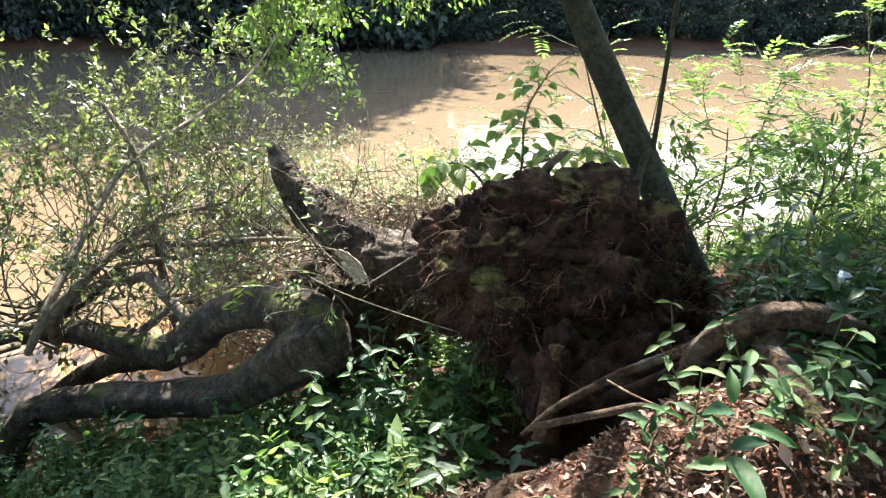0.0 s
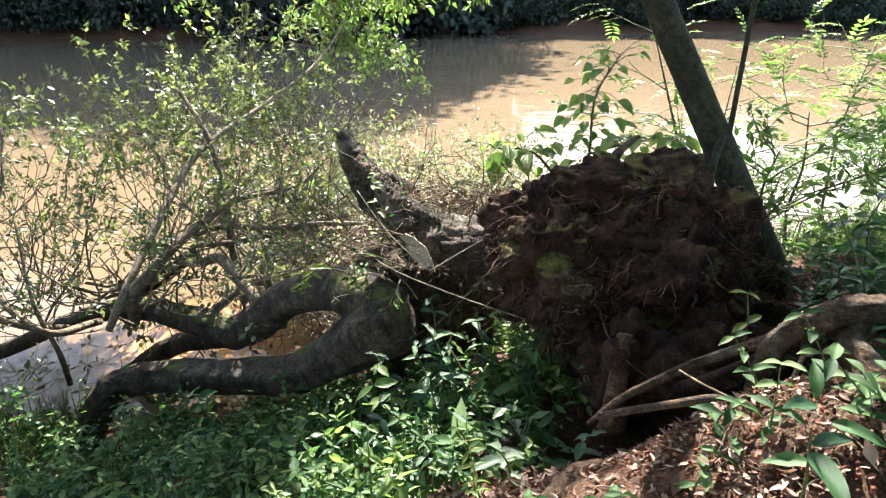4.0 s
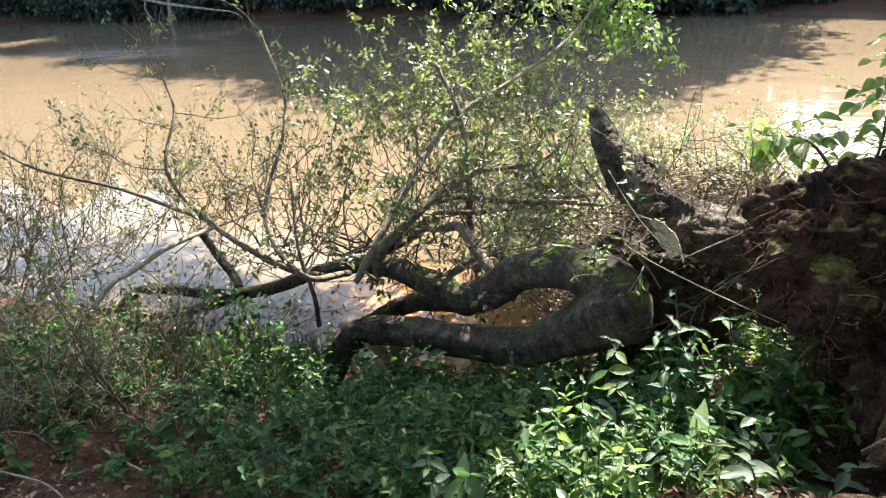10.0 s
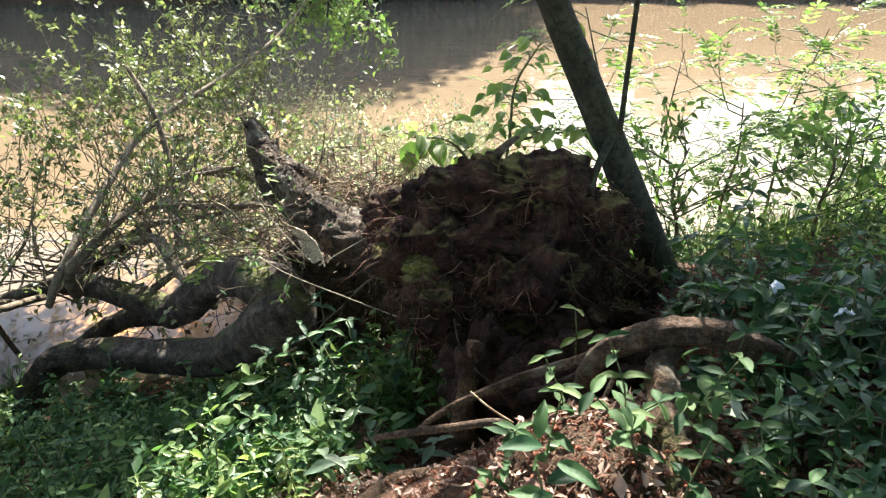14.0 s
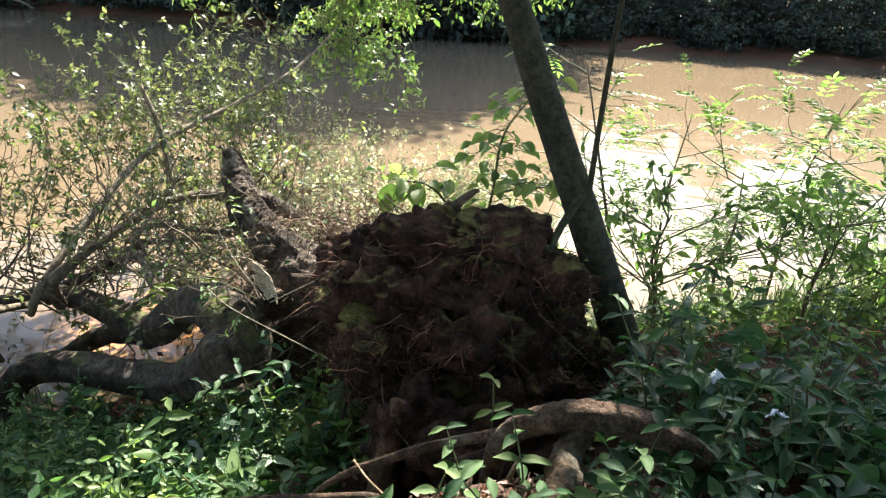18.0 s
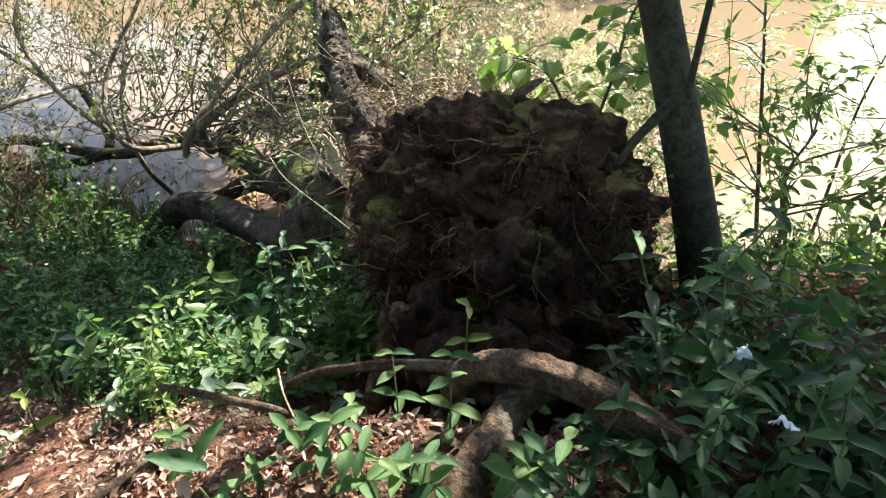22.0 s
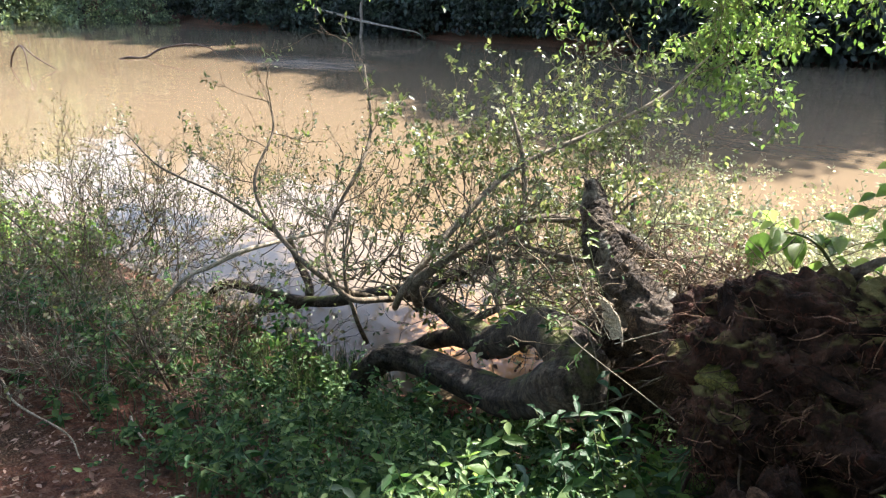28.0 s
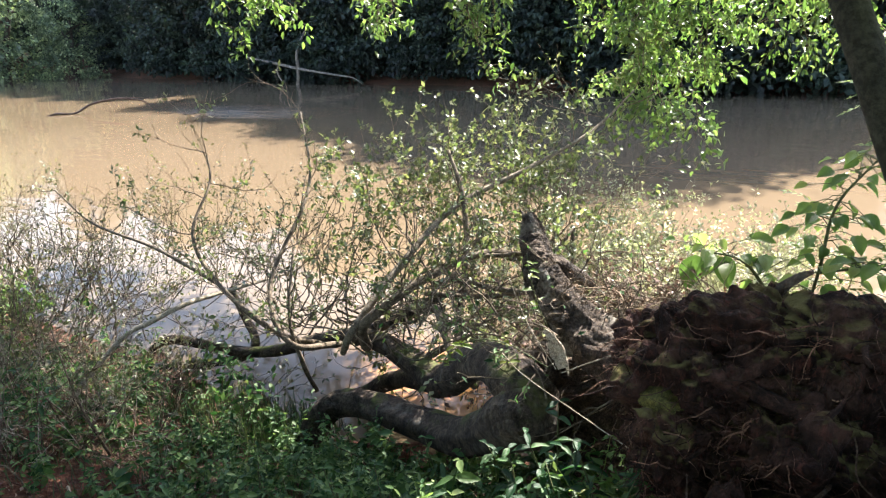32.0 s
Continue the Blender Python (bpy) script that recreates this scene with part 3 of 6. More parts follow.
dead_branch("dead_branch", "grey bare dead branch lying over the water by the far bank",
            [[(-37.4, 32.5, 1.78, 0.05), (-34.7, 32.5, 1.37, 0.09), (-32.6, 32.5, 1.05, 0.09), (-29.6, 32.5, 0.71, 0.06), (-28.0, 32.5, 0.55, 0.04), (-27.25, 32.5, 0.2, 0.02)],
             [(-34.4, 32.5, 1.24, 0.06), (-34.55, 32.5, 0.74, 0.05), (-34.1, 32.5, 0.1, 0.05)],
             [(-32.9, 32.6, -0.3, 0.11), (-32.6, 32.5, 0.95, 0.11), (-32.6, 32.6, 2.2, 0.09), (-32.2, 33.4, 3.8, 0.05)]], DEAD_WOOD, (-32.9, 32.6, 0))
dead_branch("driftwood", "dark wet driftwood branch arching out of the river",
            [[(-33.3, 16.5, -0.1, 0.04), (-32.9, 17.0, 0.06, 0.06), (-32.4, 17.6, 0.04, 0.05), (-32.0, 18.3, 0.42, 0.05), (-31.3, 19.2, 0.6, 0.045), (-30.7, 19.8, 0.5, 0.04), (-30.4, 20.1, 0.34, 0.035), (-30.1, 20.3, -0.15, 0.03)],
             [(-31.3, 19.2, 0.6, 0.025), (-30.4, 19.7, 0.62, 0.018), (-29.7, 20.2, 0.5, 0.01)]], WET_WOOD, (-33.3, 16.5, 0))
dead_branch("driftwood", "snagged dead twigs sticking out of the river",
            [[(-33.9, 12.1, -0.2, 0.04), (-33.6, 12.2, 0.5, 0.04), (-33.0, 12.4, 0.95, 0.03), (-32.2, 12.6, 0.5, 0.025), (-31.0, 12.9, 0.02, 0.02)],
             [(-33.0, 12.4, 0.95, 0.03), (-32.4, 12.3, 0.7, 0.025), (-32.2, 12.2, -0.1, 0.02)]], WET_WOOD, (-33.9, 12.1, 0))


# ---- fallen tree ----
fallen = thing("fallen_tree", "uprooted fallen tree with a dark soil-caked root plate on the bank", "tree", (0.5, 3.0, 1.7))


def blob(centre, radii, seed, rough, level=5, freq=1.6, tilt=0.0, pits=0.0):
    """A lumpy mass from a sphere."""
    bm = bmesh.new()
    bmesh.ops.create_icosphere(bm, subdivisions=level, radius=1.0)
    off = Vector((seed * 3.1, seed * 1.7, seed * 0.9))
    for v in bm.verts:
        d = v.co.normalized()
        q = d + 0.25 * noise.noise_vector(d * freq * 1.3 + off)
        ledge = noise.noise(Vector((q.x * 2.2, q.y * 2.2, q.z * 6.5)) + off)
        at = Vector((d.x * radii[0], d.y * radii[1], d.z * radii[2])) * 1.0 + off
        fibre = 0.035 * (1 - 2.2 * abs(noise.noise(Vector((at.x * 17, at.y * 17, at.z * 9))))) + 0.025 * (1 - 2 * abs(noise.noise(at * 36)))
        w = 1 + fibre * min(1.0, 0.3 / max(radii)) * 2.2 + rough * 0.75 * noise.fractal(q * freq + off, 1.0, 2.1, 4) + rough * 0.4 * ledge + rough * 0.12 * (0.5 - abs(noise.noise(q * freq * 4.3 + off)) * 1.6) + rough * 0.2 * noise.fractal(q * freq * 7 + off, 0.7, 2.0, 4)
        shelf = Vector((at.x * 2.6 + 0.6 * at.z, at.y * 2.6, at.z * 7.5))
        crag = 0.07 * noise.fractal(shelf, 0.8, 2.1, 4) + 0.045 * (0.35 - 1.6 * abs(noise.noise(shelf * 1.7))) + 0.022 * (0.4 - 1.6 * abs(noise.noise(at * 15))) + 0.014 * noise.noise(at * 38)
        if pits:
            crag += pits * (noise.voronoi(Vector((at.x * 4.2, at.y * 4.2, at.z * 6.5)))[0][0] - 0.42) + 0.3 * pits * (noise.voronoi(at * 15)[0][0] - 0.4)
        v.co = Vector((d.x * radii[0], d.y * radii[1], d.z * radii[2])) * w + d * crag * min(1.0, max(radii) / 0.4)
    bmesh.ops.transform(bm, matrix=Matrix.Translation(centre) @ Matrix.Rotation(tilt, 4, "X"), verts=bm.verts)
    for f in bm.faces:
        f.smooth = True
    return bm


def bm_mesh(bm, name, material):
    me = bpy.data.meshes.new(name)
    bm.to_mesh(me)
    bm.free()
    me.materials.append(material)
    return me


def merged(*parts):
    bm = bmesh.new()
    for b in parts:
        me = bpy.data.meshes.new("lump")
        b.to_mesh(me)
        b.free()
        bm.from_mesh(me)
        bpy.data.meshes.remove(me)
    return bm


# the plate: a leaning disc of soil and roots, its lumps, and the foot that still stands in the ground
plate = part("root_plate", bm_mesh(merged(
    blob((0.6, 3.12, 2.0), (0.5, 0.3, 0.47), 1, 0.26, 6, tilt=-0.25, pits=0.1),
    blob((0.28, 3.02, 2.08), (0.3, 0.26, 0.32), 2, 0.3, 6, pits=0.1),
    blob((0.82, 3.05, 1.85), (0.29, 0.28, 0.42), 3, 0.3, 6, pits=0.1),
    blob((0.72, 3.14, 2.38), (0.2, 0.17, 0.14), 4, 0.3, 5, pits=0.07),
    blob((0.42, 3.1, 2.38), (0.22, 0.16, 0.13), 5, 0.35, 5, pits=0.07),
    blob((0.12, 3.12, 2.2), (0.22, 0.17, 0.14), 6, 0.35, 5, pits=0.07),
    blob((0.24, 2.74, 2.02), (0.14, 0.16, 0.15), 7, 0.35, 5, pits=0.1),
    blob((0.6, 2.8, 1.92), (0.36, 0.18, 0.26), 8, 0.36, 6, pits=0.09),
    blob((0.98, 2.84, 1.8), (0.24, 0.22, 0.26), 9, 0.36, 6, pits=0.09),
    blob((1.0, 3.04, 2.3), (0.12, 0.1, 0.09), 13, 0.5, 5, pits=0.07),
    blob((1.15, 2.98, 1.98), (0.1, 0.1, 0.1), 14, 0.5, 5, pits=0.07)), "root plate", PLATE), fallen, "dark red-brown soil matted with torn roots")
part("foot", bm_mesh(merged(blob((0.48, 2.55, 1.7), (0.15, 0.17, 0.27), 10, 0.35, 5), blob((0.86, 2.55, 1.72), (0.34, 0.24, 0.28), 12, 0.4, 5)), "root foot", ROOT_DARK), fallen)
part("moss", bm_mesh(blob((0.2, 2.74, 2.17), (0.075, 0.065, 0.032), 11, 0.4, 4), "moss", bark_material("moss", (0.07, 0.066, 0.016), (0.22, 0.2, 0.055), scale=40, relief=0.01)), plate, "yellow-green moss cushion")

trunk = Shape()
limb(trunk, [(0.55, 3.25, 1.98, 0.3), (0.2, 3.26, 1.99, 0.22), (-0.06, 3.28, 1.98, 0.14), (-0.25, 3.32, 1.95, 0.1), (-0.4, 3.36, 1.96, 0.06)], 40, 24, 0.35, 4, 1.0, 0.06)
part("trunk", trunk.mesh("trunk", bark_material("soil-stained trunk bark", (0.02, 0.013, 0.009), (0.1, 0.066, 0.042), scale=12, relief=0.04)), fallen)
stump = Shape()
limb(stump, [(0.15, 3.3, 1.94, 0.2), (-0.15, 3.4, 1.95, 0.155), (-0.43, 3.5, 1.99, 0.125), (-0.62, 3.6, 2.07, 0.108), (-0.77, 3.7, 2.17, 0.094), (-0.87, 3.79, 2.27, 0.082), (-0.93, 3.85, 2.35, 0.066), (-0.965, 3.89, 2.41, 0.05), (-0.985, 3.91, 2.46, 0.028)], 48, 26, 0.5, 9, 1.0, 0.11)
limb(stump, [(-0.85, 3.79, 2.24, 0.06), (-0.76, 3.82, 2.21, 0.075), (-0.66, 3.85, 2.16, 0.07), (-0.57, 3.88, 2.11, 0.04), (-0.53, 3.89, 2.08, 0.01)], 28, 18, 0.7, 10, 0.6, 0.12)
rng = np.random.default_rng(20)
for k in range(12):
    a = rng.uniform(0, 6.28)
    b = np.array([-0.975 + 0.03 * math.cos(a), 3.9 + 0.03 * math.sin(a), 2.42])
    limb(stump, [(*b, 0.012), (*(b + rng.normal(0, 0.012, 3) + (-0.01, 0.01, 0.03)), 0.008), (*(b + rng.normal(0, 0.02, 3) + (-0.02, 0.02, 0.065)), 0.001)], 6, 4, 0.3, 20)
stump_part = part("stump", stump.mesh("stump", BARK_STUMP), fallen, "grey weathered broken bough with a ragged tip")

log = Shape()
limb(log, [(-0.58, 3.24, 1.56, 0.15), (-0.74, 3.3, 1.47, 0.165), (-1.0, 3.5, 1.2, 0.145), (-1.35, 3.68, 0.925, 0.132), (-1.85, 3.9, 0.735, 0.128), (-2.4, 4.06, 0.61, 0.122), (-2.75, 4.1, 0.54, 0.118), (-2.96, 4.02, 0.44, 0.112), (-3.06, 3.9, 0.24, 0.108), (-3.11, 3.78, 0.02, 0.1)], 44, 26, 0.24, 4, 1.0, 0.018)
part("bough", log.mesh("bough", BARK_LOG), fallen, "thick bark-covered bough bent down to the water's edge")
loop = Shape()
limb(loop, [(-0.62, 3.36, 1.56, 0.13), (-0.8, 3.44, 1.6, 0.145), (-1.04, 3.65, 1.55, 0.135), (-1.4, 3.97, 1.34, 0.125), (-1.78, 4.22, 1.0, 0.13), (-2.08, 4.43, 0.78, 0.125), (-2.43, 4.58, 0.77, 0.112), (-2.84, 4.67, 0.82, 0.09), (-3.2, 4.67, 0.81, 0.08), (-3.7, 4.63, 0.65, 0.065), (-4.2, 4.57, 0.44, 0.06), (-4.71, 4.49, 0.34, 0.055), (-5.06, 4.27, 0.44, 0.052), (-5.28, 4.09, 0.5, 0.048), (-5.45, 3.97, 0.38, 0.042), (-5.43, 3.85, 0.2, 0.04)], 34, 18, 0.24, 5, 1.0, 0.018)
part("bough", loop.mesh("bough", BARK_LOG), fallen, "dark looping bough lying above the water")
fork = Shape()
limb(fork, [(-4.2, 4.57, 0.44, 0.05), (-4.45, 4.53, 0.38, 0.05), (-4.81, 4.42, 0.24, 0.045), (-5.06, 4.14, 0.24, 0.04), (-5.37, 3.81, 0.28, 0.035), (-5.6, 3.66, 0.23, 0.025)], 12, 8, 0.3, 6)
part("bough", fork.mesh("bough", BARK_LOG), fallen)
stub = Shape()
limb(stub, [(-4.6, 4.62, 0.36, 0.045), (-4.78, 4.77, 0.4, 0.045), (-5.03, 4.86, 0.56, 0.045), (-5.25, 4.9, 0.8, 0.04)], 12, 8, 0.35, 7)
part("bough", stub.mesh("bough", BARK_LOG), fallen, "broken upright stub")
stub = Shape()
limb(stub, [(-3.2, 4.68, 0.76, 0.055), (-3.26, 5.1, 0.72, 0.06), (-3.05, 5.42, 0.82, 0.066), (-2.88, 5.62, 0.93, 0.062)], 16, 10, 0.35, 7, 1.0, 0.06)
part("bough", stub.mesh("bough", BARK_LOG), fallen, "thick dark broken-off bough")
sunk = Shape()
limb(sunk, [(-2.2, 4.5, 0.7, 0.09), (-2.75, 4.75, 0.45, 0.085), (-3.2, 4.85, 0.15, 0.075), (-3.6, 4.8, -0.1, 0.06)], 12, 8, 0.3, 6)
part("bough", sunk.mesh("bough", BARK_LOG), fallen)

# torn wood where the bough broke
def shard(points, thick, seed):
    """A splintered slab: a ragged sheet between two edges, with some thickness."""
    rng = np.random.default_rng(seed)
    a, b = spline(points[0], 6), spline(points[1], 6)
    n, k = len(a), 5
    rows = np.stack([a + (b - a) * f for f in np.linspace(0, 1, k)], 1)
    rows = rows + rng.normal(0, 0.004, rows.shape)
    rows[0] += rng.normal(0, 0.012, (k, 3))
    rows[-1] += rng.normal(0, 0.018, (k, 3))
    normal = unit(np.cross(a[-1] - a[0], b[0] - a[0]))
    v = np.concatenate([rows.reshape(-1, 3), (rows + normal * thick).reshape(-1, 3)])
    m, quads = n * k, []
    for r in range(n - 1):
        for c in range(k - 1):
            o = r * k + c
            quads += [(o, o + 1, o + k + 1, o + k), (m + o, m + o + k, m + o + k + 1, m + o + 1)]
        for o in (r * k, r * k + k - 1):
            quads.append((o, o + k, m + o + k, m + o))
    for c in range(k - 1):
        for o in (c, (n - 1) * k + c):
            quads.append((o, o + 1, m + o + 1, m + o))
    return mesh_from("torn wood", v, [np.array(quads)], TORN_WOOD, False)


for points, seed in ((([(-0.54, 3.25, 2.06), (-0.51, 3.23, 1.99), (-0.46, 3.2, 1.94)], [(-0.5, 3.24, 2.09), (-0.42, 3.21, 2.02), (-0.37, 3.18, 1.92)]), 1),):
    part("torn_wood", shard(points, 0.008, seed), stump_part, "pale splintered wood")

# stout roots
for name, rows, mat, label in (
        ("root", [(0.85, 2.08, 1.86, 0.036), (0.862, 2.08, 2.05, 0.034), (0.89, 2.08, 2.17, 0.035), (0.96, 2.07, 2.255, 0.038), (1.08, 2.06, 2.315, 0.04), (1.22, 2.07, 2.32, 0.041), (1.36, 2.08, 2.285, 0.04), (1.5, 2.1, 2.2, 0.038), (1.62, 2.13, 2.08, 0.036), (1.75, 2.16, 1.9, 0.04)], ROOT_BARK, "arched brown surface root"),
        ("root", [(0.96, 2.08, 2.25, 0.024), (0.88, 2.11, 2.17, 0.021), (0.76, 2.12, 2.11, 0.018), (0.62, 2.1, 2.06, 0.016), (0.5, 2.07, 2.01, 0.014), (0.38, 2.03, 1.96, 0.012), (0.28, 2.0, 1.88, 0.008)], ROOT_BARK, "thin root running down from the arch"),
        ("root", [(0.88, 2.14, 2.08, 0.02), (0.76, 2.2, 1.96, 0.02), (0.68, 2.3, 1.84, 0.024), (0.58, 2.42, 1.7, 0.03)], ROOT_DARK, ""),
        ("rotten_root", [(1.13, 2.06, 2.27, 0.03), (1.09, 1.98, 2.235, 0.04), (1.08, 1.86, 2.22, 0.047), (1.07, 1.71, 2.2, 0.048), (1.05, 1.58, 2.165, 0.042), (1.02, 1.44, 2.09, 0.03), (1.0, 1.34, 2.0, 0.015)], ROOT_ROTTEN, "decayed mossy root stub"),
        ("root", [(0.9, 3.1, 2.35, 0.05), (0.95, 3.16, 2.2, 0.055), (1.0, 3.1, 2.0, 0.06), (1.12, 2.95, 1.8, 0.06), (1.25, 2.8, 1.6, 0.05)], ROOT_DARK, ""),
        ("root", [(0.1, 3.2, 2.24, 0.045), (-0.03, 3.18, 2.27, 0.03), (-0.1, 3.16, 2.31, 0.012)], ROOT_DARK, ""),
        ("root", [(0.3, 3.0, 2.3, 0.03), (0.48, 2.86, 2.24, 0.03), (0.66, 2.82, 2.22, 0.026), (0.8, 2.9, 2.2, 0.015)], ROOT_DARK, ""),
        ("root", [(0.46, 3.18, 2.44, 0.026), (0.5, 3.2, 2.52, 0.022), (0.56, 3.21, 2.58, 0.016), (0.6, 3.2, 2.61, 0.008)], ROOT_BARK, "short broken root snag"),
        ("root", [(0.46, 2.42, 2.0, 0.03), (0.445, 2.38, 1.88, 0.036), (0.435, 2.35, 1.77, 0.042), (0.42, 2.31, 1.6, 0.055)], ROOT_TORN, "torn reddish root standing like a post under the plate"),
        ("root", [(1.12, 2.75, 1.95, 0.05), (1.3, 2.7, 1.85, 0.06), (1.5, 2.72, 1.72, 0.05)], ROOT_DARK, "")):
    s = Shape()
    limb(s, rows, 22, 14, 0.6 if name == "rotten_root" else 0.3, 9, 1.0, 0.16 if name == "rotten_root" else 0.08)
    part(name, s.mesh(name, mat), fallen, label)

s = Shape()
limb(s, [(x, y, float(height(x, y)) + 0.02, r) for x, y, r in ((0.34, 2.0, 0.022), (0.25, 1.9, 0.028), (0.17, 1.77, 0.032), (0.08, 1.64, 0.032), (0.0, 1.5, 0.03), (-0.1, 1.36, 0.024), (-0.22, 1.24, 0.012))], 16, 10, 0.3, 9, 1.0, 0.06)
part("root", s.mesh("root", ROOT_BARK), fallen, "brown root crossing the leaf litter")

# short broken roots that stick out of the plate
rng = np.random.default_rng(22)
spots = np.empty(len(plate.data.vertices) * 3)
plate.data.vertices.foreach_get("co", spots)
spots = spots.reshape(-1, 3)
rim = spots[(spots[:, 1] < 3.2) & ((spots[:, 2] > 2.2) | (np.abs(spots[:, 0] - 0.6) > 0.3) | (spots[:, 1] < 2.85))]
for k in range(60):
    p = rim[rng.integers(len(rim))]
    d = unit(p - np.array([0.6, 3.2, 1.95]) + rng.normal(0, 0.3, 3))
    length, r = rng.uniform(0.05, 0.2), rng.uniform(0.004, 0.016)
    rows = [(*(p - d * 0.05), r)]
    for i in range(3):
        d = unit(d + rng.normal(0, 0.35, 3) + np.array([0, 0, -0.1]))
        rows.append((*(np.array(rows[-1][:3]) + d * length / 2.5), r * (0.9 - 0.22 * i)))
    s = Shape()
    limb(s, rows, 7, 4, 0.35, 14)
    part("broken_root", s.mesh("broken root", ROOT_DARK if k % 4 else ROOT_BARK), plate)

# rootlets hanging over the face of the plate
rng = np.random.default_rng(21)
fibres, pale_fibres = Shape(), Shape()
plate_me = plate.data
co = np.empty(len(plate_me.vertices) * 3)
plate_me.vertices.foreach_get("co", co)
co = co.reshape(-1, 3)
front = co[(co[:, 1] < 3.05)]
for k in range(4200):
    p = front[rng.integers(len(front))].copy()
    p[1] -= 0.01
    d = unit(np.array([rng.normal(0, 0.9), -0.35, rng.normal(-0.35, 0.6)]))
    n, length = 7, rng.uniform(0.06, 0.3)
    pts = [p]
    for i in range(n - 1):
        d = unit(d + rng.normal(0, 0.35, 3) + np.array([0, 0.1, -0.12]))
        pts.append(pts[-1] + d * length / n)
    r = rng.uniform(0.001, 0.002) + 0.003 * rng.random() ** 3
    (pale_fibres if rng.random() < 0.3 else fibres).tube(pts, np.linspace(r, r * 0.3, n), 5, cap=False)
part("root_fringe", fibres.mesh("rootlets", ROOT_DARK), plate, kind="stuff")
part("root_fringe", pale_fibres.mesh("rootlets", bark_material("fine root", (0.08, 0.035, 0.022), (0.24, 0.14, 0.09), scale=25, relief=0.003)), plate, kind="stuff")
for rows in ([(0.8, 2.82, 2.24, 0.003), (0.84, 2.72, 2.2, 0.003), (0.86, 2.64, 2.13, 0.003), (0.95, 2.6, 2.08, 0.0025), (0.99, 2.58, 2.02, 0.002)],
             [(0.88, 2.9, 2.3, 0.003), (0.93, 2.82, 2.25, 0.0025), (1.02, 2.77, 2.19, 0.0025), (1.19, 2.72, 2.08, 0.002)],
             [(0.37, 2.5, 2.05, 0.0035), (0.4, 2.42, 1.98, 0.0035), (0.46, 2.36, 1.92, 0.003), (0.53, 2.32, 1.88, 0.003), (0.6, 2.24, 1.86, 0.002)]):
    s = Shape()
    limb(s, rows, 6, 8, 0.2, 20)
    part("hanging_root", s.mesh("hanging root", ROOT_BARK), plate, "thin pale hanging root")


# loose sticks
def stick(label, rows, material, sides=9):
    s = Shape()
    limb(s, rows, sides, 7, 0.2, 12)
    ob = tagged(new("stick", s.mesh("stick", material)), label, "stick")
    return ob


def z_at(x, y):
    return float(height(x, y))


stick("brown peeled stick lying on the leaf litter by the roots", [(0.24, 1.6, 2.205, 0.008), (0.32, 1.625, 2.208, 0.011), (0.45, 1.66, 2.212, 0.012), (0.56, 1.687, 2.217, 0.012), (0.62, 1.702, 2.212, 0.007)], ROOT_BARK)
stick("short pale stick propped on the dirt", [(0.5, 1.78, 2.25, 0.003), (0.56, 1.73, 2.235, 0.0035), (0.63, 1.69, 2.22, 0.003)], ROOT_PALE, 6)
stick("long thin bare cane leaning over the fallen trunk", [(-0.62, 2.95, 2.06, 0.0015), (-0.47, 2.89, 2.01, 0.002), (-0.2, 2.88, 1.905, 0.0024), (0.14, 2.83, 1.81, 0.0026), (0.2, 2.82, 1.79, 0.002)], BARK_PALE, 6)
stick("thin grey stick lodged against the root plate", [(-0.4, 3.13, 1.93, 0.003), (-0.2, 3.16, 2.05, 0.0035), (0.05, 3.22, 2.19, 0.003)], BARK_PALE, 6)
stick("thin dead twig hanging down beside the broken bough", [(-0.78, 3.3, 2.3, 0.002), (-0.62, 3.2, 2.12, 0.0025), (-0.42, 3.12, 1.95, 0.002)], BARK_PALE, 6)
stick("pale weathered pole lying across the bank", [(-4.75, 2.7, 0.55, 0.022), (-4.66, 3.23, 1.0, 0.022), (-4.61, 3.52, 1.08, 0.025), (-4.6, 3.97, 1.12, 0.024), (-4.66, 4.84, 1.02, 0.016), (-4.7, 5.4, 0.95, 0.01)], BARK_PALE)
stick("short peeled stick leaning on the root arch", [(0.95, 2.0, 2.18, 0.008), (0.9, 1.95, 2.06, 0.009), (0.85, 1.9, 1.95, 0.007)], ROOT_PALE, 6)
for rows in ([(-4.9, 2.3, 0), (-4.75, 2.2, 0.3), (-4.5, 2.1, 0.42), (-4.2, 2.0, 0.25), (-4.1, 1.95, 0.02)], [(-4.6, 2.6, 0), (-4.4, 2.45, 0.35), (-4.05, 2.3, 0.5), (-3.7, 2.3, 0.45)],
             [(-5.2, 2.0, 0), (-4.9, 1.9, 0.12), (-4.4, 1.85, 0.1), (-4.0, 1.7, 0.03)], [(-3.9, 2.6, 0), (-3.95, 2.5, 0.4), (-4.1, 2.5, 0.75), (-4.4, 2.6, 0.95)],
             [(-5.6, 2.7, 0), (-5.3, 2.5, 0.5), (-5.4, 2.3, 0.85), (-5.7, 2.2, 1.0)], [(-3.5, 2.1, 0.02), (-3.2, 2.0, 0.07), (-2.8, 1.95, 0.04)],
             [(-4.3, 1.6, 0.02), (-3.9, 1.55, 0.06), (-3.4, 1.65, 0.05), (-3.1, 1.6, 0.02)], [(-6.0, 2.0, 0), (-5.7, 1.9, 0.3), (-5.2, 1.8, 0.36), (-4.9, 1.6, 0.1)]):
    stick("bare grey dead branch on the shaded slope", [(x, y, z_at(x, y) + z, 0.011 - 0.0022 * k) for k, (x, y, z) in enumerate(rows)], BARK_PALE if rows[0][2] else BARK_TWIG, 6)


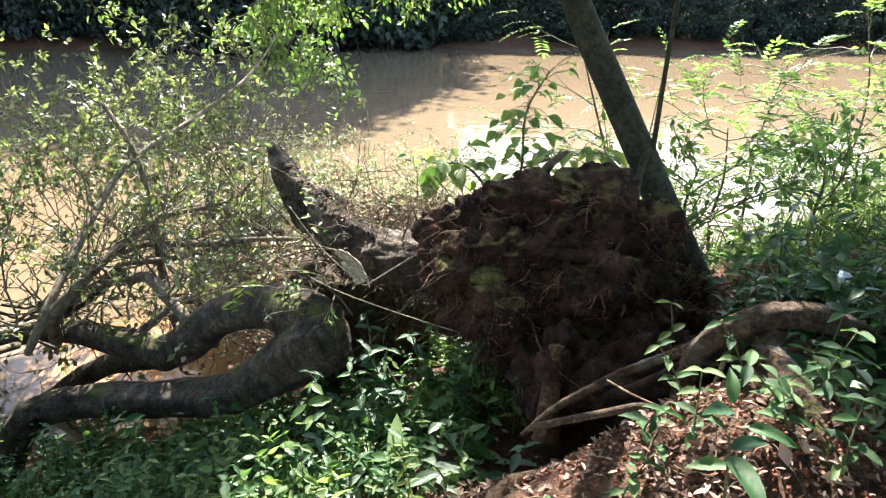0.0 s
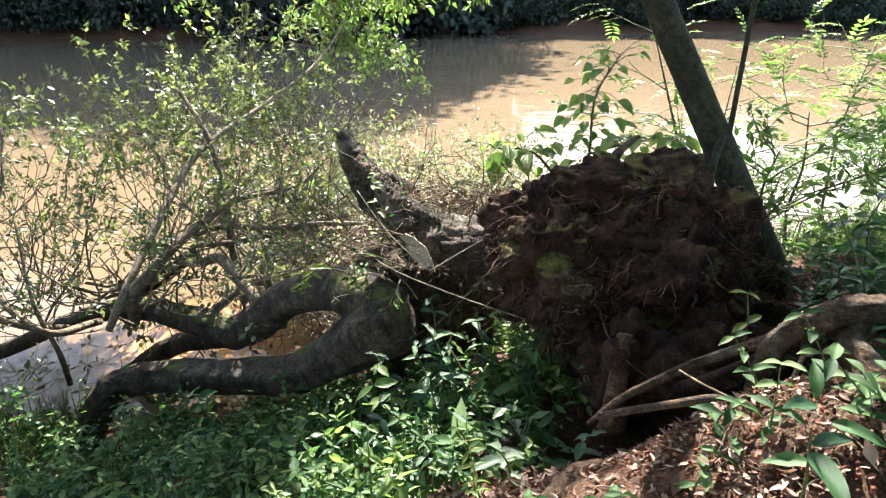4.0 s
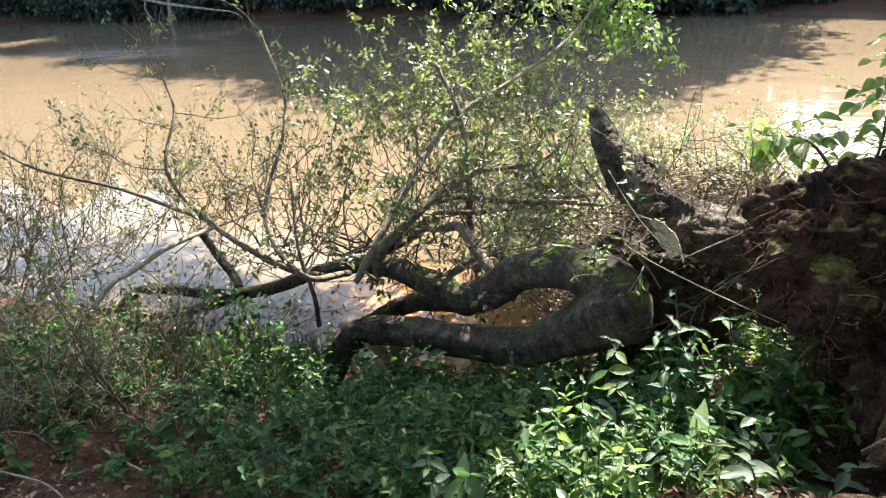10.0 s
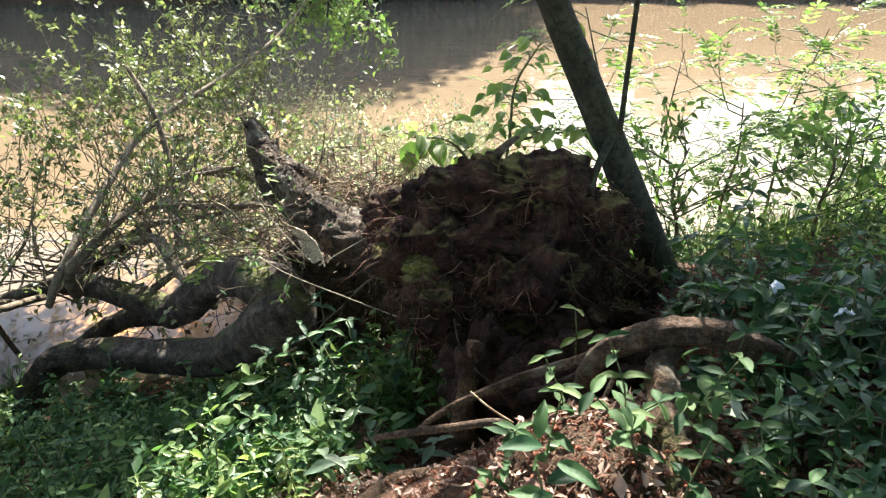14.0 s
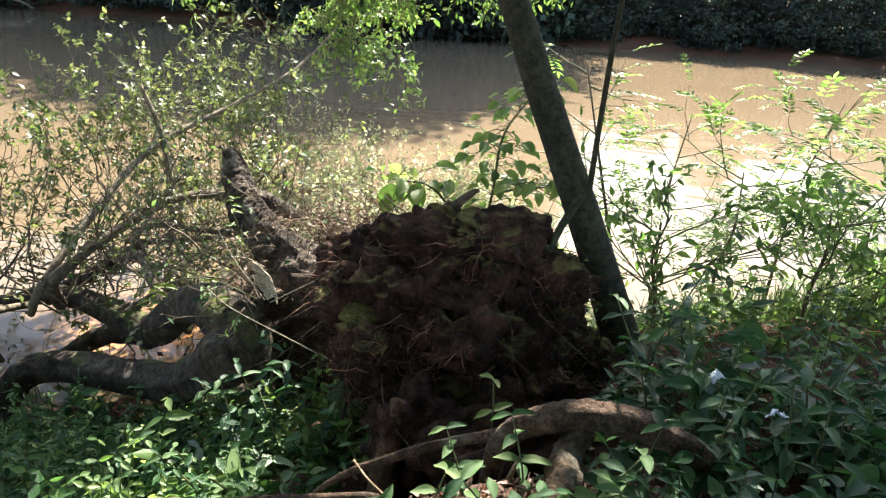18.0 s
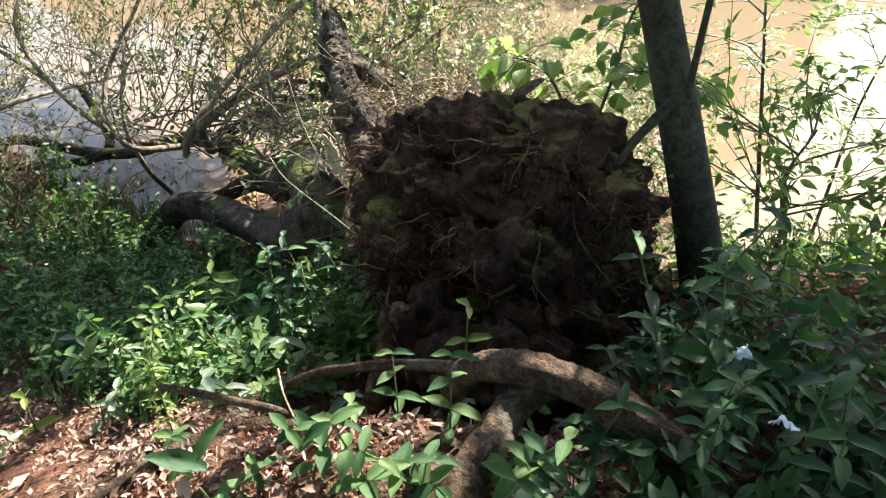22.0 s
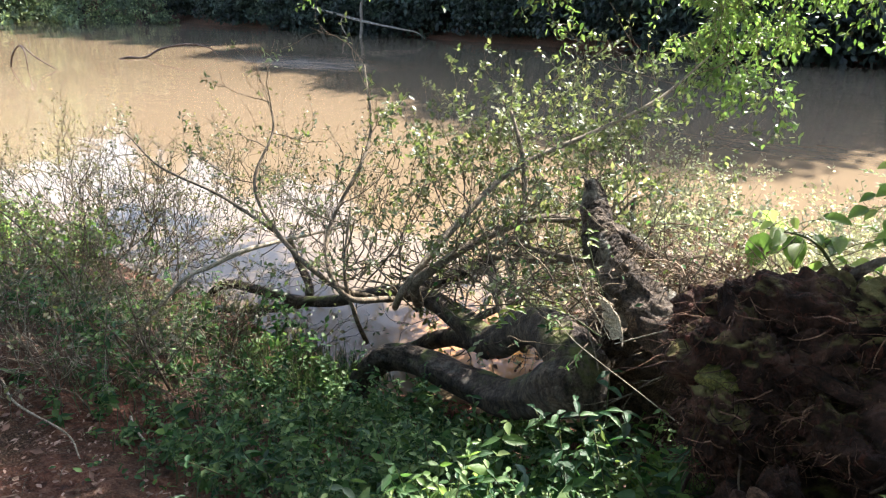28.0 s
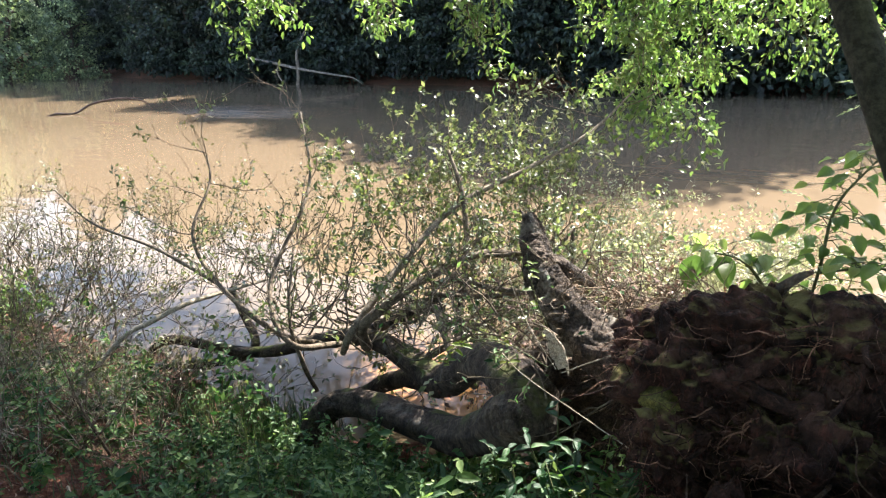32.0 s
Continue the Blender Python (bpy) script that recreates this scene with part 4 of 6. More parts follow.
# ---- leaning tree with its crown over the bank ----
leaning = thing("leaning_tree", "slender leaning tree with smooth dark olive bark beside the root plate", "tree", (1.42, 3.27, 1.6))
s = Shape()
limb(s, [(1.5, 3.2, 1.45, 0.13), (1.4, 3.27, 1.72, 0.105), (1.19, 3.41, 2.2, 0.085), (0.95, 3.56, 2.7, 0.078), (0.71, 3.71, 3.2, 0.074), (0.3, 4.0, 4.1, 0.066), (-0.2, 4.35, 5.2, 0.055), (-0.6, 4.8, 6.4, 0.035), (-0.8, 5.2, 7.4, 0.015)], 18, 12, 0.1, 4)
part("trunk", s.mesh("leaning trunk", BARK_TREE), leaning)
s = Shape()
limb(s, [(0.93, 3.15, 2.36, 0.017), (0.98, 3.3, 2.45, 0.018), (1.05, 3.46, 2.55, 0.024)], 12, 8, 0.2, 8)
limb(s, [(0.92, 3.17, 2.4, 0.025), (0.91, 3.12, 2.25, 0.032), (0.95, 3.06, 2.05, 0.04)], 12, 8, 0.2, 8)
part("side_stem", s.mesh("side stem", BARK_TREE), leaning)
s = Shape()
limb(s, [(1.09, 3.5, 2.42, 0.016), (1.085, 3.46, 2.6, 0.014), (1.1, 3.42, 3.2, 0.012), (1.14, 3.35, 4.2, 0.01), (1.0, 3.5, 5.2, 0.006)], 8, 8, 0.1, 8)
part("pole_stem", s.mesh("pole stem", BARK_TREE), leaning, "thin straight stem rising beside the trunk")


def grow(wood, tips, rng, p, d, length, r, level, spread=0.7, lift=0.15, segs=5, kids=3, wander=0.22, sides=5):
    """A branch with side branches; tips collects the places and ways of leaves."""
    p, d = np.asarray(p, float), unit(d)
    pts = [p]
    for i in range(segs):
        d = unit(d + rng.normal(0, wander, 3) + np.array([0, 0, lift * 0.3]))
        pts.append(pts[-1] + d * length / segs)
    pts = np.array(pts)
    wood.tube(pts, np.linspace(r, max(r * 0.45, 0.0012), len(pts)), sides if level else 4, cap=False)
    if level == 0:
        for i in range(1, len(pts)):
            tips.append((pts[i], unit(pts[i] - pts[i - 1])))
        return
    tips.append((pts[-1], d))
    for k in range(kids):
        i = rng.integers(max(1, segs // 3), segs + 1)
        side = unit(rng.normal(size=3))
        way = unit(unit(pts[i] - pts[i - 1]) + side * spread + np.array([0, 0, lift]))
        grow(wood, tips, rng, pts[i], way, length * rng.uniform(0.45, 0.75), r * 0.55, level - 1, spread, lift, segs, kids, wander, sides)


def leafed(shape, tips, rng, per, size, width, droop=0.3, spread=0.03, form=PLAIN_LEAF, keep=1.0):
    at, axis, up = [], [], []
    for p, d in tips:
        if rng.random() > keep:
            continue
        for k in range(per):
            a = unit(d * 0.5 + rng.normal(size=3) * 0.9 + np.array([0, 0, -droop]))
            at.append(p + rng.normal(0, spread, 3))
            axis.append(a)
            up.append(unit(np.array([0, 0, 1.0]) + rng.normal(size=3) * 0.55))
    if at:
        leaves(shape, at, axis, up, rng.uniform(size[0], size[1], len(at)), width, form)


# boughs of the crown reach out over the water; their drooping sprays show at the top of the view
rng = np.random.default_rng(31)
wood, tips = Shape(), []
for rows in ([(-0.2, 4.35, 5.2, 0.05), (-1.0, 6.2, 5.9, 0.045), (-1.8, 8.4, 5.9, 0.04), (-2.4, 10.2, 5.3, 0.03)],
             [(-0.2, 4.35, 5.2, 0.045), (-1.8, 5.6, 6.2, 0.04), (-3.6, 7.4, 6.3, 0.035), (-5.2, 8.8, 5.6, 0.025)],
             [(-0.6, 4.8, 6.4, 0.04), (0.2, 7.0, 6.6, 0.035), (0.4, 9.0, 6.0, 0.03), (0.3, 10.4, 5.2, 0.02)],
             [(0.0, 4.2, 4.8, 0.04), (1.6, 5.6, 6.2, 0.035), (3.0, 6.6, 6.8, 0.02)],
             [(-0.4, 4.6, 5.8, 0.03), (-2.6, 4.9, 6.6, 0.025), (-4.4, 5.4, 6.9, 0.02)]):
    limb(wood, rows, 8, 6, 0.1, 3)
part("limb", wood.mesh("limbs", BARK_TREE), leaning, kind="stuff")
wood = Shape()


def sprays(centre, count, reach, way):
    for k in range(count):
        p = np.asarray(centre) + rng.normal(0, 1, 3) * reach
        grow(wood, tips, rng, p, unit(np.asarray(way) + rng.normal(0, 0.5, 3)), rng.uniform(0.45, 0.8), 0.008, 1, 0.8, -0.1, 4, 4, 0.25, 4)


for centre, count, reach in (((-2.3, 10.0, 4.5), 34, (0.5, 0.6, 0.5)), ((-2.1, 9.9, 3.5), 26, (0.35, 0.5, 0.45)), ((-1.9, 9.6, 2.9), 10, (0.25, 0.4, 0.25)), ((-0.9, 10.2, 4.2), 16, (0.6, 0.4, 0.3)), ((0.3, 10.3, 4.1), 20, (0.7, 0.4, 0.28)),
                            ((-4.3, 8.7, 4.5), 4, (0.3, 0.4, 0.2)), ((-4.15, 8.8, 4.05), 6, (0.12, 0.1, 0.2)), ((-5.0, 7.8, 4.7), 4, (0.4, 0.3, 0.15)), ((-6.1, 6.9, 4.7), 4, (0.35, 0.3, 0.2)), ((-5.05, 7.7, 4.0), 4, (0.08, 0.1, 0.2)), ((-6.0, 6.75, 4.1), 6, (0.1, 0.1, 0.22)), ((-6.5, 6.3, 4.5), 5, (0.1, 0.1, 0.2))):
    sprays(centre, count, np.array(reach), (-0.2, -0.1, -0.8))
foliage = Shape()
leafed(foliage, tips, rng, 4, (0.06, 0.115), 0.62, droop=0.5, spread=0.05, form=FINE_LEAF)
part("branchwork", wood.mesh("crown twigs", BARK_TWIG), leaning, kind="stuff")
part("crown", foliage.mesh("crown", LEAF_BOUGH), leaning, "bright yellow-green drooping sprays of leaves", kind="stuff")
# unseen crown roof, its clumps set sunward of the bank spots they should dapple
rng = np.random.default_rng(32)
roof = Shape()
for x, y, rx, ry, clumps in ((1.9, 2.1, 0.7, 0.7, 44), (2.5, 2.4, 0.7, 0.45, 22), (-2.6, 3.2, 1.0, 0.7, 90), (-1.7, 3.0, 0.4, 0.35, 22), (-3.6, 2.3, 1.0, 0.6, 42), (0.7, 3.1, 0.5, 0.4, 6), (-6.2, 1.6, 1.8, 0.8, 64), (-4.6, 1.5, 1.0, 0.5, 28), (-8.6, 1.6, 1.2, 0.8, 40), (0.8, 1.55, 0.45, 0.35, 26), (1.0, 2.05, 0.4, 0.3, 16), (-2.6, 2.5, 0.6, 0.5, 70), (-4.0, 6.0, 0.5, 0.4, 26), (-5.2, 6.2, 0.7, 0.5, 34), (-7.0, 6.4, 1.2, 0.7, 46), (-9.5, 6.6, 1.2, 0.8, 36), (-5.0, 2.4, 1.2, 0.7, 40), (1.15, 2.3, 0.35, 0.4, 12), (-1.6, 2.2, 0.6, 0.5, 8), (-1.75, 2.5, 0.45, 0.3, 34), (-1.5, 2.95, 0.45, 0.3, 34), (-2.2, 3.0, 0.5, 0.4, 40), (2.3, 2.5, 0.6, 0.45, 66), (2.9, 2.2, 0.6, 0.6, 36)):
    c = np.array([x, y, 1.2]) + np.array(sun_way) * (rng.uniform(5.2, 6.6, clumps) / sun_way.z)[:, None] + np.stack([rng.normal(0, rx * 0.6, clumps), rng.normal(0, ry * 0.6, clumps), np.zeros(clumps)], -1)
    at = np.repeat(c, 40, 0) + rng.normal(size=(clumps * 40, 3)) * np.array([0.17, 0.17, 0.1])
    leaves(roof, at, rand_unit(rng, len(at)) + np.array([0, 0, -0.4]), rng.normal(size=at.shape) * 0.5 + np.array([0, 0, 1.0]), rng.uniform(0.1, 0.18, len(at)), 0.7, PLAIN_LEAF)
# unseen dense low layer, added to shade the bank beside the root plate
clumps = 170
c = np.stack([rng.uniform(0.95, 3.3, clumps), rng.uniform(4.2, 5.9, clumps), rng.uniform(4.7, 5.4, clumps)], -1)
over = np.stack([rng.uniform(0.7, 3.6, 240), rng.uniform(0.3, 4.2, 240), rng.uniform(5.0, 6.2, 240)], -1)
c = c[(c[:, 0] > 1.6) | (rng.random(clumps) < 0.3)]
c = np.concatenate([c, over])
at = np.repeat(c, 40, 0) + rng.normal(size=(len(c) * 40, 3)) * np.array([0.17, 0.17, 0.1])
leaves(roof, at, rand_unit(rng, len(at)) + np.array([0, 0, -0.4]), rng.normal(size=at.shape) * 0.5 + np.array([0, 0, 1.0]), rng.uniform(0.1, 0.18, len(at)), 0.7, PLAIN_LEAF)
part("crown", roof.mesh("unseen shade roof", LEAF_BROAD), leaning, kind="stuff")

# ---- unseen woods behind and above the camera, added to cut sky light ----
rng = np.random.default_rng(33)
bank_tree = thing("bank_tree", "unseen tall leafy tree on the near bank, added to block sky light", "tree", group="trees of the near wood")
s = Shape()
limb(s, [(0, 0, -0.3, 0.2), (0.1, 0.2, 2.5, 0.16), (0.2, 0.8, 5.5, 0.12), (0.1, 1.8, 8.0, 0.07), (0.0, 2.2, 10.5, 0.02)], 12, 6, 0.15, 2)
for a in np.linspace(0, 6.28, 7)[:-1]:
    limb(s, [(0.2, 0.9, 5.2, 0.07), (0.2 + math.cos(a) * 1.6, 1.2 + math.sin(a) * 1.5, 6.6, 0.04), (0.2 + math.cos(a) * 3.0, 1.4 + math.sin(a) * 2.6, 7.4, 0.015)], 7, 5, 0.1, 2)
part("trunk", s.mesh("bank trunk", BARK_TREE), bank_tree)
s = Shape()
c = np.array([0.1, 1.3, 7.6]) + np.clip(rng.normal(size=(130, 3)), -1.6, 1.6) * np.array([1.9, 1.6, 1.1])
at = np.repeat(c, 36, 0) + rng.normal(size=(130 * 36, 3)) * np.array([0.36, 0.36, 0.2])
leaves(s, at, rand_unit(rng, len(at)) + np.array([0, 0, -0.4]), rng.normal(size=at.shape) * 0.5 + np.array([0, 0, 1.0]), rng.uniform(0.16, 0.3, len(at)), 0.75, PLAIN_LEAF)
part("crown", s.mesh("bank crown", LEAF_BROAD), bank_tree, kind="stuff")
bank_tree.matrix_basis = pose(-0.8, -1.6, 1.9)
for x, y, turn in ((-4.6, -0.8, 8), (3.4, -0.6, -10), (-8.6, -1.4, 5), (7.2, -0.8, -6), (-12.8, -2.8, 4), (11.4, -1.4, 7), (-2.8, -6.2, 0), (1.6, -6.6, 12), (-7.0, -6.8, 20), (6.0, -6.4, -14), (-11.4, -7.2, 9), (10.4, -6.0, 3), (-17.5, -3.4, 6), (15.5, -1.2, 0), (0.0, -11, 30), (-6, -11.5, 50), (6, -11, 80), (-15, -10, 10), (14, -9, 15)):
    copy_thing(bank_tree, pose(x, y, z_at(x, y) - 0.05, 0, 0, turn))

# ---- leafy crown of the fallen tree: thin branches standing up from the boughs over the water ----
crown = thing("tangled_shrub", "tangled half-dead crown of thin branches with small light green leaves", "shrub", (-2.8, 5.0, 0.5))
main_stems = [
    [(-3.0, 4.3, 0.85, 0.02), (-2.8, 4.25, 1.15, 0.022), (-2.75, 4.84, 1.52, 0.021), (-2.68, 5.66, 1.89, 0.019), (-2.33, 6.56, 2.14, 0.015), (-2.06, 7.43, 2.39, 0.011), (-1.9, 8.26, 2.75, 0.006)],
    [(-1.95, 4.5, 0.8, 0.026), (-2.27, 5.06, 1.05, 0.024), (-2.46, 5.49, 1.56, 0.02), (-2.65, 5.73, 2.01, 0.017), (-2.95, 5.95, 2.36, 0.012)],
    [(-2.9, 4.5, 0.85, 0.035), (-2.75, 4.3, 1.15, 0.03), (-2.61, 4.45, 1.32, 0.026), (-2.48, 4.82, 1.45, 0.024), (-2.27, 5.34, 1.56, 0.023), (-2.05, 5.76, 1.46, 0.021), (-1.73, 6.21, 1.05, 0.018), (-1.34, 6.83, 0.6, 0.012)],
    [(-2.5, 4.86, 1.31, 0.016), (-2.13, 5.24, 1.22, 0.016), (-1.61, 5.75, 1.22, 0.014), (-1.0, 6.2, 1.2, 0.01)],
    [(-1.8, 6.4, 0.6, 0.02), (-1.86, 6.52, 1.05, 0.018), (-1.96, 6.77, 1.46, 0.014)],
    [(-2.2, 5.6, 1.5, 0.016), (-2.05, 6.2, 1.25, 0.014), (-1.96, 6.77, 1.46, 0.01)],
    [(-3.5, 4.55, 0.7, 0.02), (-3.55, 4.05, 1.02, 0.018), (-4.22, 4.02, 1.35, 0.014), (-4.74, 4.18, 1.71, 0.011), (-4.97, 4.62, 2.1, 0.008), (-5.24, 4.83, 2.35, 0.005)],
    [(-4.22, 4.02, 1.35, 0.012), (-5.24, 4.08, 1.52, 0.011), (-6.34, 4.08, 1.63, 0.009), (-7.28, 4.2, 1.87, 0.006)],
    [(-3.2, 4.5, 0.8, 0.02), (-3.29, 3.96, 1.02, 0.018), (-3.86, 4.32, 1.35, 0.014), (-4.18, 5.22, 2.02, 0.01), (-4.82, 5.82, 2.67, 0.006)],
    [(-2.4, 4.5, 0.8, 0.024), (-2.0, 4.75, 1.05, 0.022), (-1.75, 4.6, 1.0, 0.02), (-1.62, 4.25, 0.95, 0.022)],
    [(-3.6, 4.5, 0.2, 0.016), (-3.3, 4.1, 0.75, 0.014), (-3.35, 4.05, 1.2, 0.01), (-3.6, 4.4, 1.7, 0.006)],
    [(-2.6, 5.1, 1.3, 0.014), (-2.41, 5.2, 1.34, 0.018), (-1.99, 5.2, 1.34, 0.017), (-1.46, 5.0, 1.46, 0.015), (-0.99, 4.6, 1.62, 0.009)],
    [(-2.6, 4.75, 1.2, 0.016), (-2.38, 4.7, 1.24, 0.022), (-2.18, 4.6, 1.32, 0.026), (-1.97, 4.4, 1.24, 0.027), (-1.74, 4.2, 1.16, 0.028)],
    [(-2.21, 5.34, 1.56, 0.014), (-2.01, 5.5, 1.56, 0.014), (-1.8, 5.6, 1.6, 0.012), (-1.64, 5.8, 1.74, 0.008)],
]
stems, tips_all = Shape(), []
rng = np.random.default_rng(41)
for rows in main_stems:
    s = Shape()
    limb(s, [(x, y, z, r * 1.5) for x, y, z, r in rows], 8, 7, 0.2, 8)
    part("branch", s.mesh("branch", BARK_STEM if rows is main_stems[0] else BARK_TWIG), crown)
    sp = spline(rows, 6)
    for i in range(6, len(sp), 2):
        d = unit(sp[i, :3] - sp[i - 1, :3])
        if rng.random() < (0.85 if rows not in main_stems[-3:] else 0.25):
            grow(stems, tips_all, rng, sp[i, :3], unit(d * 0.6 + rng.normal(0, 0.7, 3) + np.array([0, 0, 0.45])), rng.uniform(0.3, 0.8), 0.006, 1, 0.75, 0.2, 5, 4, 0.2, 4)
for k in range(60):
    f = rng.uniform(0.0, 1.5)
    p = np.array([-1.2 - 2.2 * f, 3.95 + 0.55 * f, 1.35 - 0.55 * f]) + rng.normal(0, 0.12, 3) + np.array([0, 0.25, 0])
    grow(stems, tips_all, rng, p, unit(rng.normal(0, 0.7, 3) + np.array([0.1, 0.7, 0.35])), rng.uniform(0.6, 1.3), rng.uniform(0.006, 0.013), 2 if k % 3 == 0 else 1, 0.8, 0.15, 6, 3, 0.3, 5)
leafy = Shape()
leafed(leafy, tips_all, rng, 5, (0.036, 0.082), 0.55, spread=0.024, keep=0.24)
part("branchwork", stems.mesh("crown twigs", BARK_TWIG), crown, kind="stuff")
part("foliage", leafy.mesh("crown leaves", LEAF_TWIG), crown, kind="stuff")


def thicket(name, label, at, boxes, seed, leaf_mat, wood_mat, count, size, keep=0.7, per=2, length=(0.5, 1.0), radius=0.006, kids=4, level=1, lift=0.5, category="shrub", grounded=False):
    """A clump of fine shrubs that stand in the given boxes of x, y, z."""
    rng = np.random.default_rng(seed)
    ob = thing(name, label, category, at)
    wood, tips, leafage = Shape(), [], Shape()
    for x0, x1, y0, y1, z0, z1, share in boxes:
        for k in range(int(count * share)):
            p = np.array([rng.uniform(x0, x1), rng.uniform(y0, y1), 0])
            p[2] = rng.uniform(z0, z1) + (z_at(p[0], p[1]) if grounded else 0)
            grow(wood, tips, rng, p, unit(rng.normal(0, 0.6, 3) + np.array([0, 0, 0.8])), rng.uniform(*length), radius, level, 0.9, lift, 5, kids, 0.24, 4)
    leafed(leafage, tips, rng, per, size, 0.68, spread=0.015, keep=keep)
    part("branchwork", wood.mesh("twigs", wood_mat), ob, kind="stuff")
    part("foliage", leafage.mesh("leaves", leaf_mat), ob, kind="stuff")
    return ob


thicket("shrub", "dense green shrub crown over the brown water", (-3.4, 6.4, 0.4), ((-4.6, -2.2, 5.6, 7.2, 0.6, 1.5, 1.0), (-3.6, -1.6, 6.2, 8.2, 0.8, 1.9, 0.6)), 51, LEAF_TWIG, BARK_TWIG, 46, (0.04, 0.08), keep=0.45, per=5, level=2, kids=3, length=(0.6, 1.0), lift=0.25)
thicket("shrub", "sun-bleached pale twiggy shrub behind the broken stump", (-0.8, 7.2, 0.2), ((-2.6, 0.1, 6.2, 8.4, 0.0, 0.7, 1.0), (-1.8, 0.3, 5.4, 7.0, 0.1, 0.5, 0.5)), 52, LEAF_PALE, BARK_PALE, 200, (0.03, 0.055), keep=0.55, per=3, level=2, kids=4, length=(0.5, 0.9), radius=0.004, lift=0.2)
thicket("shrub", "thin sparse shrub with tiny dark leaves over the water", (-6.0, 4.8, 0.2), ((-7.5, -4.6, 4.3, 6.0, 0.1, 0.9, 1.0),), 53, LEAF_BROWN, BARK_TWIG, 60, (0.03, 0.055), keep=0.5, level=2, kids=3, length=(0.6, 1.1), lift=0.25)
thicket("shrub", "bare grey twiggy shrub at the water's edge", (-8.5, 4.2, 0.2), ((-9.6, -6.0, 3.4, 4.4, 0.1, 0.5, 1.0),), 54, LEAF_BROWN, BARK_TWIG, 52, (0.028, 0.05), keep=0.45, level=2, kids=4, length=(0.9, 1.5), radius=0.01, lift=0.2)
thicket("shrub", "low dense leafy shrub on the bank", (-9.0, 3.0, 0.5), ((-14.0, -6.3, 2.2, 3.6, 0.2, 0.6, 1.0),), 55, LEAF_SAPLING, BARK_TWIG, 240, (0.05, 0.09), keep=0.8, length=(0.3, 0.6), per=3, lift=0.1)
thicket("shrub", "low dense leafy shrub on the bank", (-18, 1.8, 0.3), ((-26.0, -14.0, 0.4, 2.4, 0.1, 0.6, 1.0),), 58, LEAF_SAPLING, BARK_TWIG, 170, (0.08, 0.15), keep=0.9, length=(0.4, 0.9), per=3, lift=0.1)
thicket("shrub", "thin undergrowth shrub on the shaded slope", (-4.5, 2.6, 0.5), ((-6.4, -3.4, 2.2, 3.9, 0.1, 0.5, 1.0),), 59, LEAF_HERB, BARK_TWIG, 45, (0.045, 0.09), keep=0.7, length=(0.25, 0.5), per=3, lift=0.2)
thicket("shrub", "brown tangle of dry flood twigs", (-0.9, 4.4, 1.0), ((-1.7, -0.2, 4.3, 5.4, 0.4, 1.0, 1.0), (-1.5, 0.7, 4.7, 6.1, 0.55, 1.2, 2.2)), 56, LITTER, BARK_TWIG, 90, (0.03, 0.06), keep=0.5, length=(0.25, 0.6), radius=0.005, lift=0.0)
thicket("bush", "bush leaning over the water from the near bank, leaves coloured sunlit", (-33, 4.6, 0.4), ((-36, -31, 4.0, 6.2, 0.2, 2.0, 1.0),), 57, LEAF_FAR_LIT, BARK_TWIG, 90, (0.14, 0.28), keep=0.9, per=3, length=(0.8, 1.6), radius=0.015)

thicket("shrub", "dark half-bare twiggy shrub on the shaded slope", (-5.0, 3.0, 0.6), ((-6.6, -3.5, 1.7, 3.9, -0.03, 0.02, 1.0), (-8.5, -6.2, 1.8, 3.4, -0.03, 0.02, 0.5)), 60, LEAF_BROWN, BARK_TWIG, 100, (0.03, 0.06), keep=0.28, level=2, kids=3, length=(0.45, 0.9), radius=0.007, lift=0.15, grounded=True)

thicket("shrub", "bare pale tangle of dead twigs on the shaded slope", (-4.8, 2.4, 0.6), ((-6.6, -3.7, 1.7, 3.4, -0.03, 0.02, 1.0),), 63, LEAF_HERB, BARK_PALE, 110, (0.02, 0.04), keep=0.08, level=2, kids=3, length=(0.35, 0.8), radius=0.0045, lift=0.05, grounded=True)

# heap of debris behind the trunk
DEBRIS = bark_material("flood debris", (0.04, 0.026, 0.016), (0.17, 0.12, 0.075), scale=16, relief=0.05)
for label, at, radii, seed in (("heap of brown flood debris caught behind the fallen trunk", (-0.55, 4.25, 1.15), (0.5, 0.35, 0.5), 31),
                               ("lump of brown flood debris lodged high against the bough", (-0.5, 4.0, 1.42), (0.34, 0.26, 0.3), 32),
                               ("broad low heap of brown flood debris at the water's edge", (-0.45, 5.1, 0.85), (0.85, 0.6, 0.42), 34)):
    tagged(new("silt_mound", bm_mesh(blob(at, radii, seed, 0.3, 5), "debris", DEBRIS)), label, "debris", group="flood debris behind the trunk")

rng = np.random.default_rng(61)
brush, dry = Shape(), Shape()
at, axis = [], []
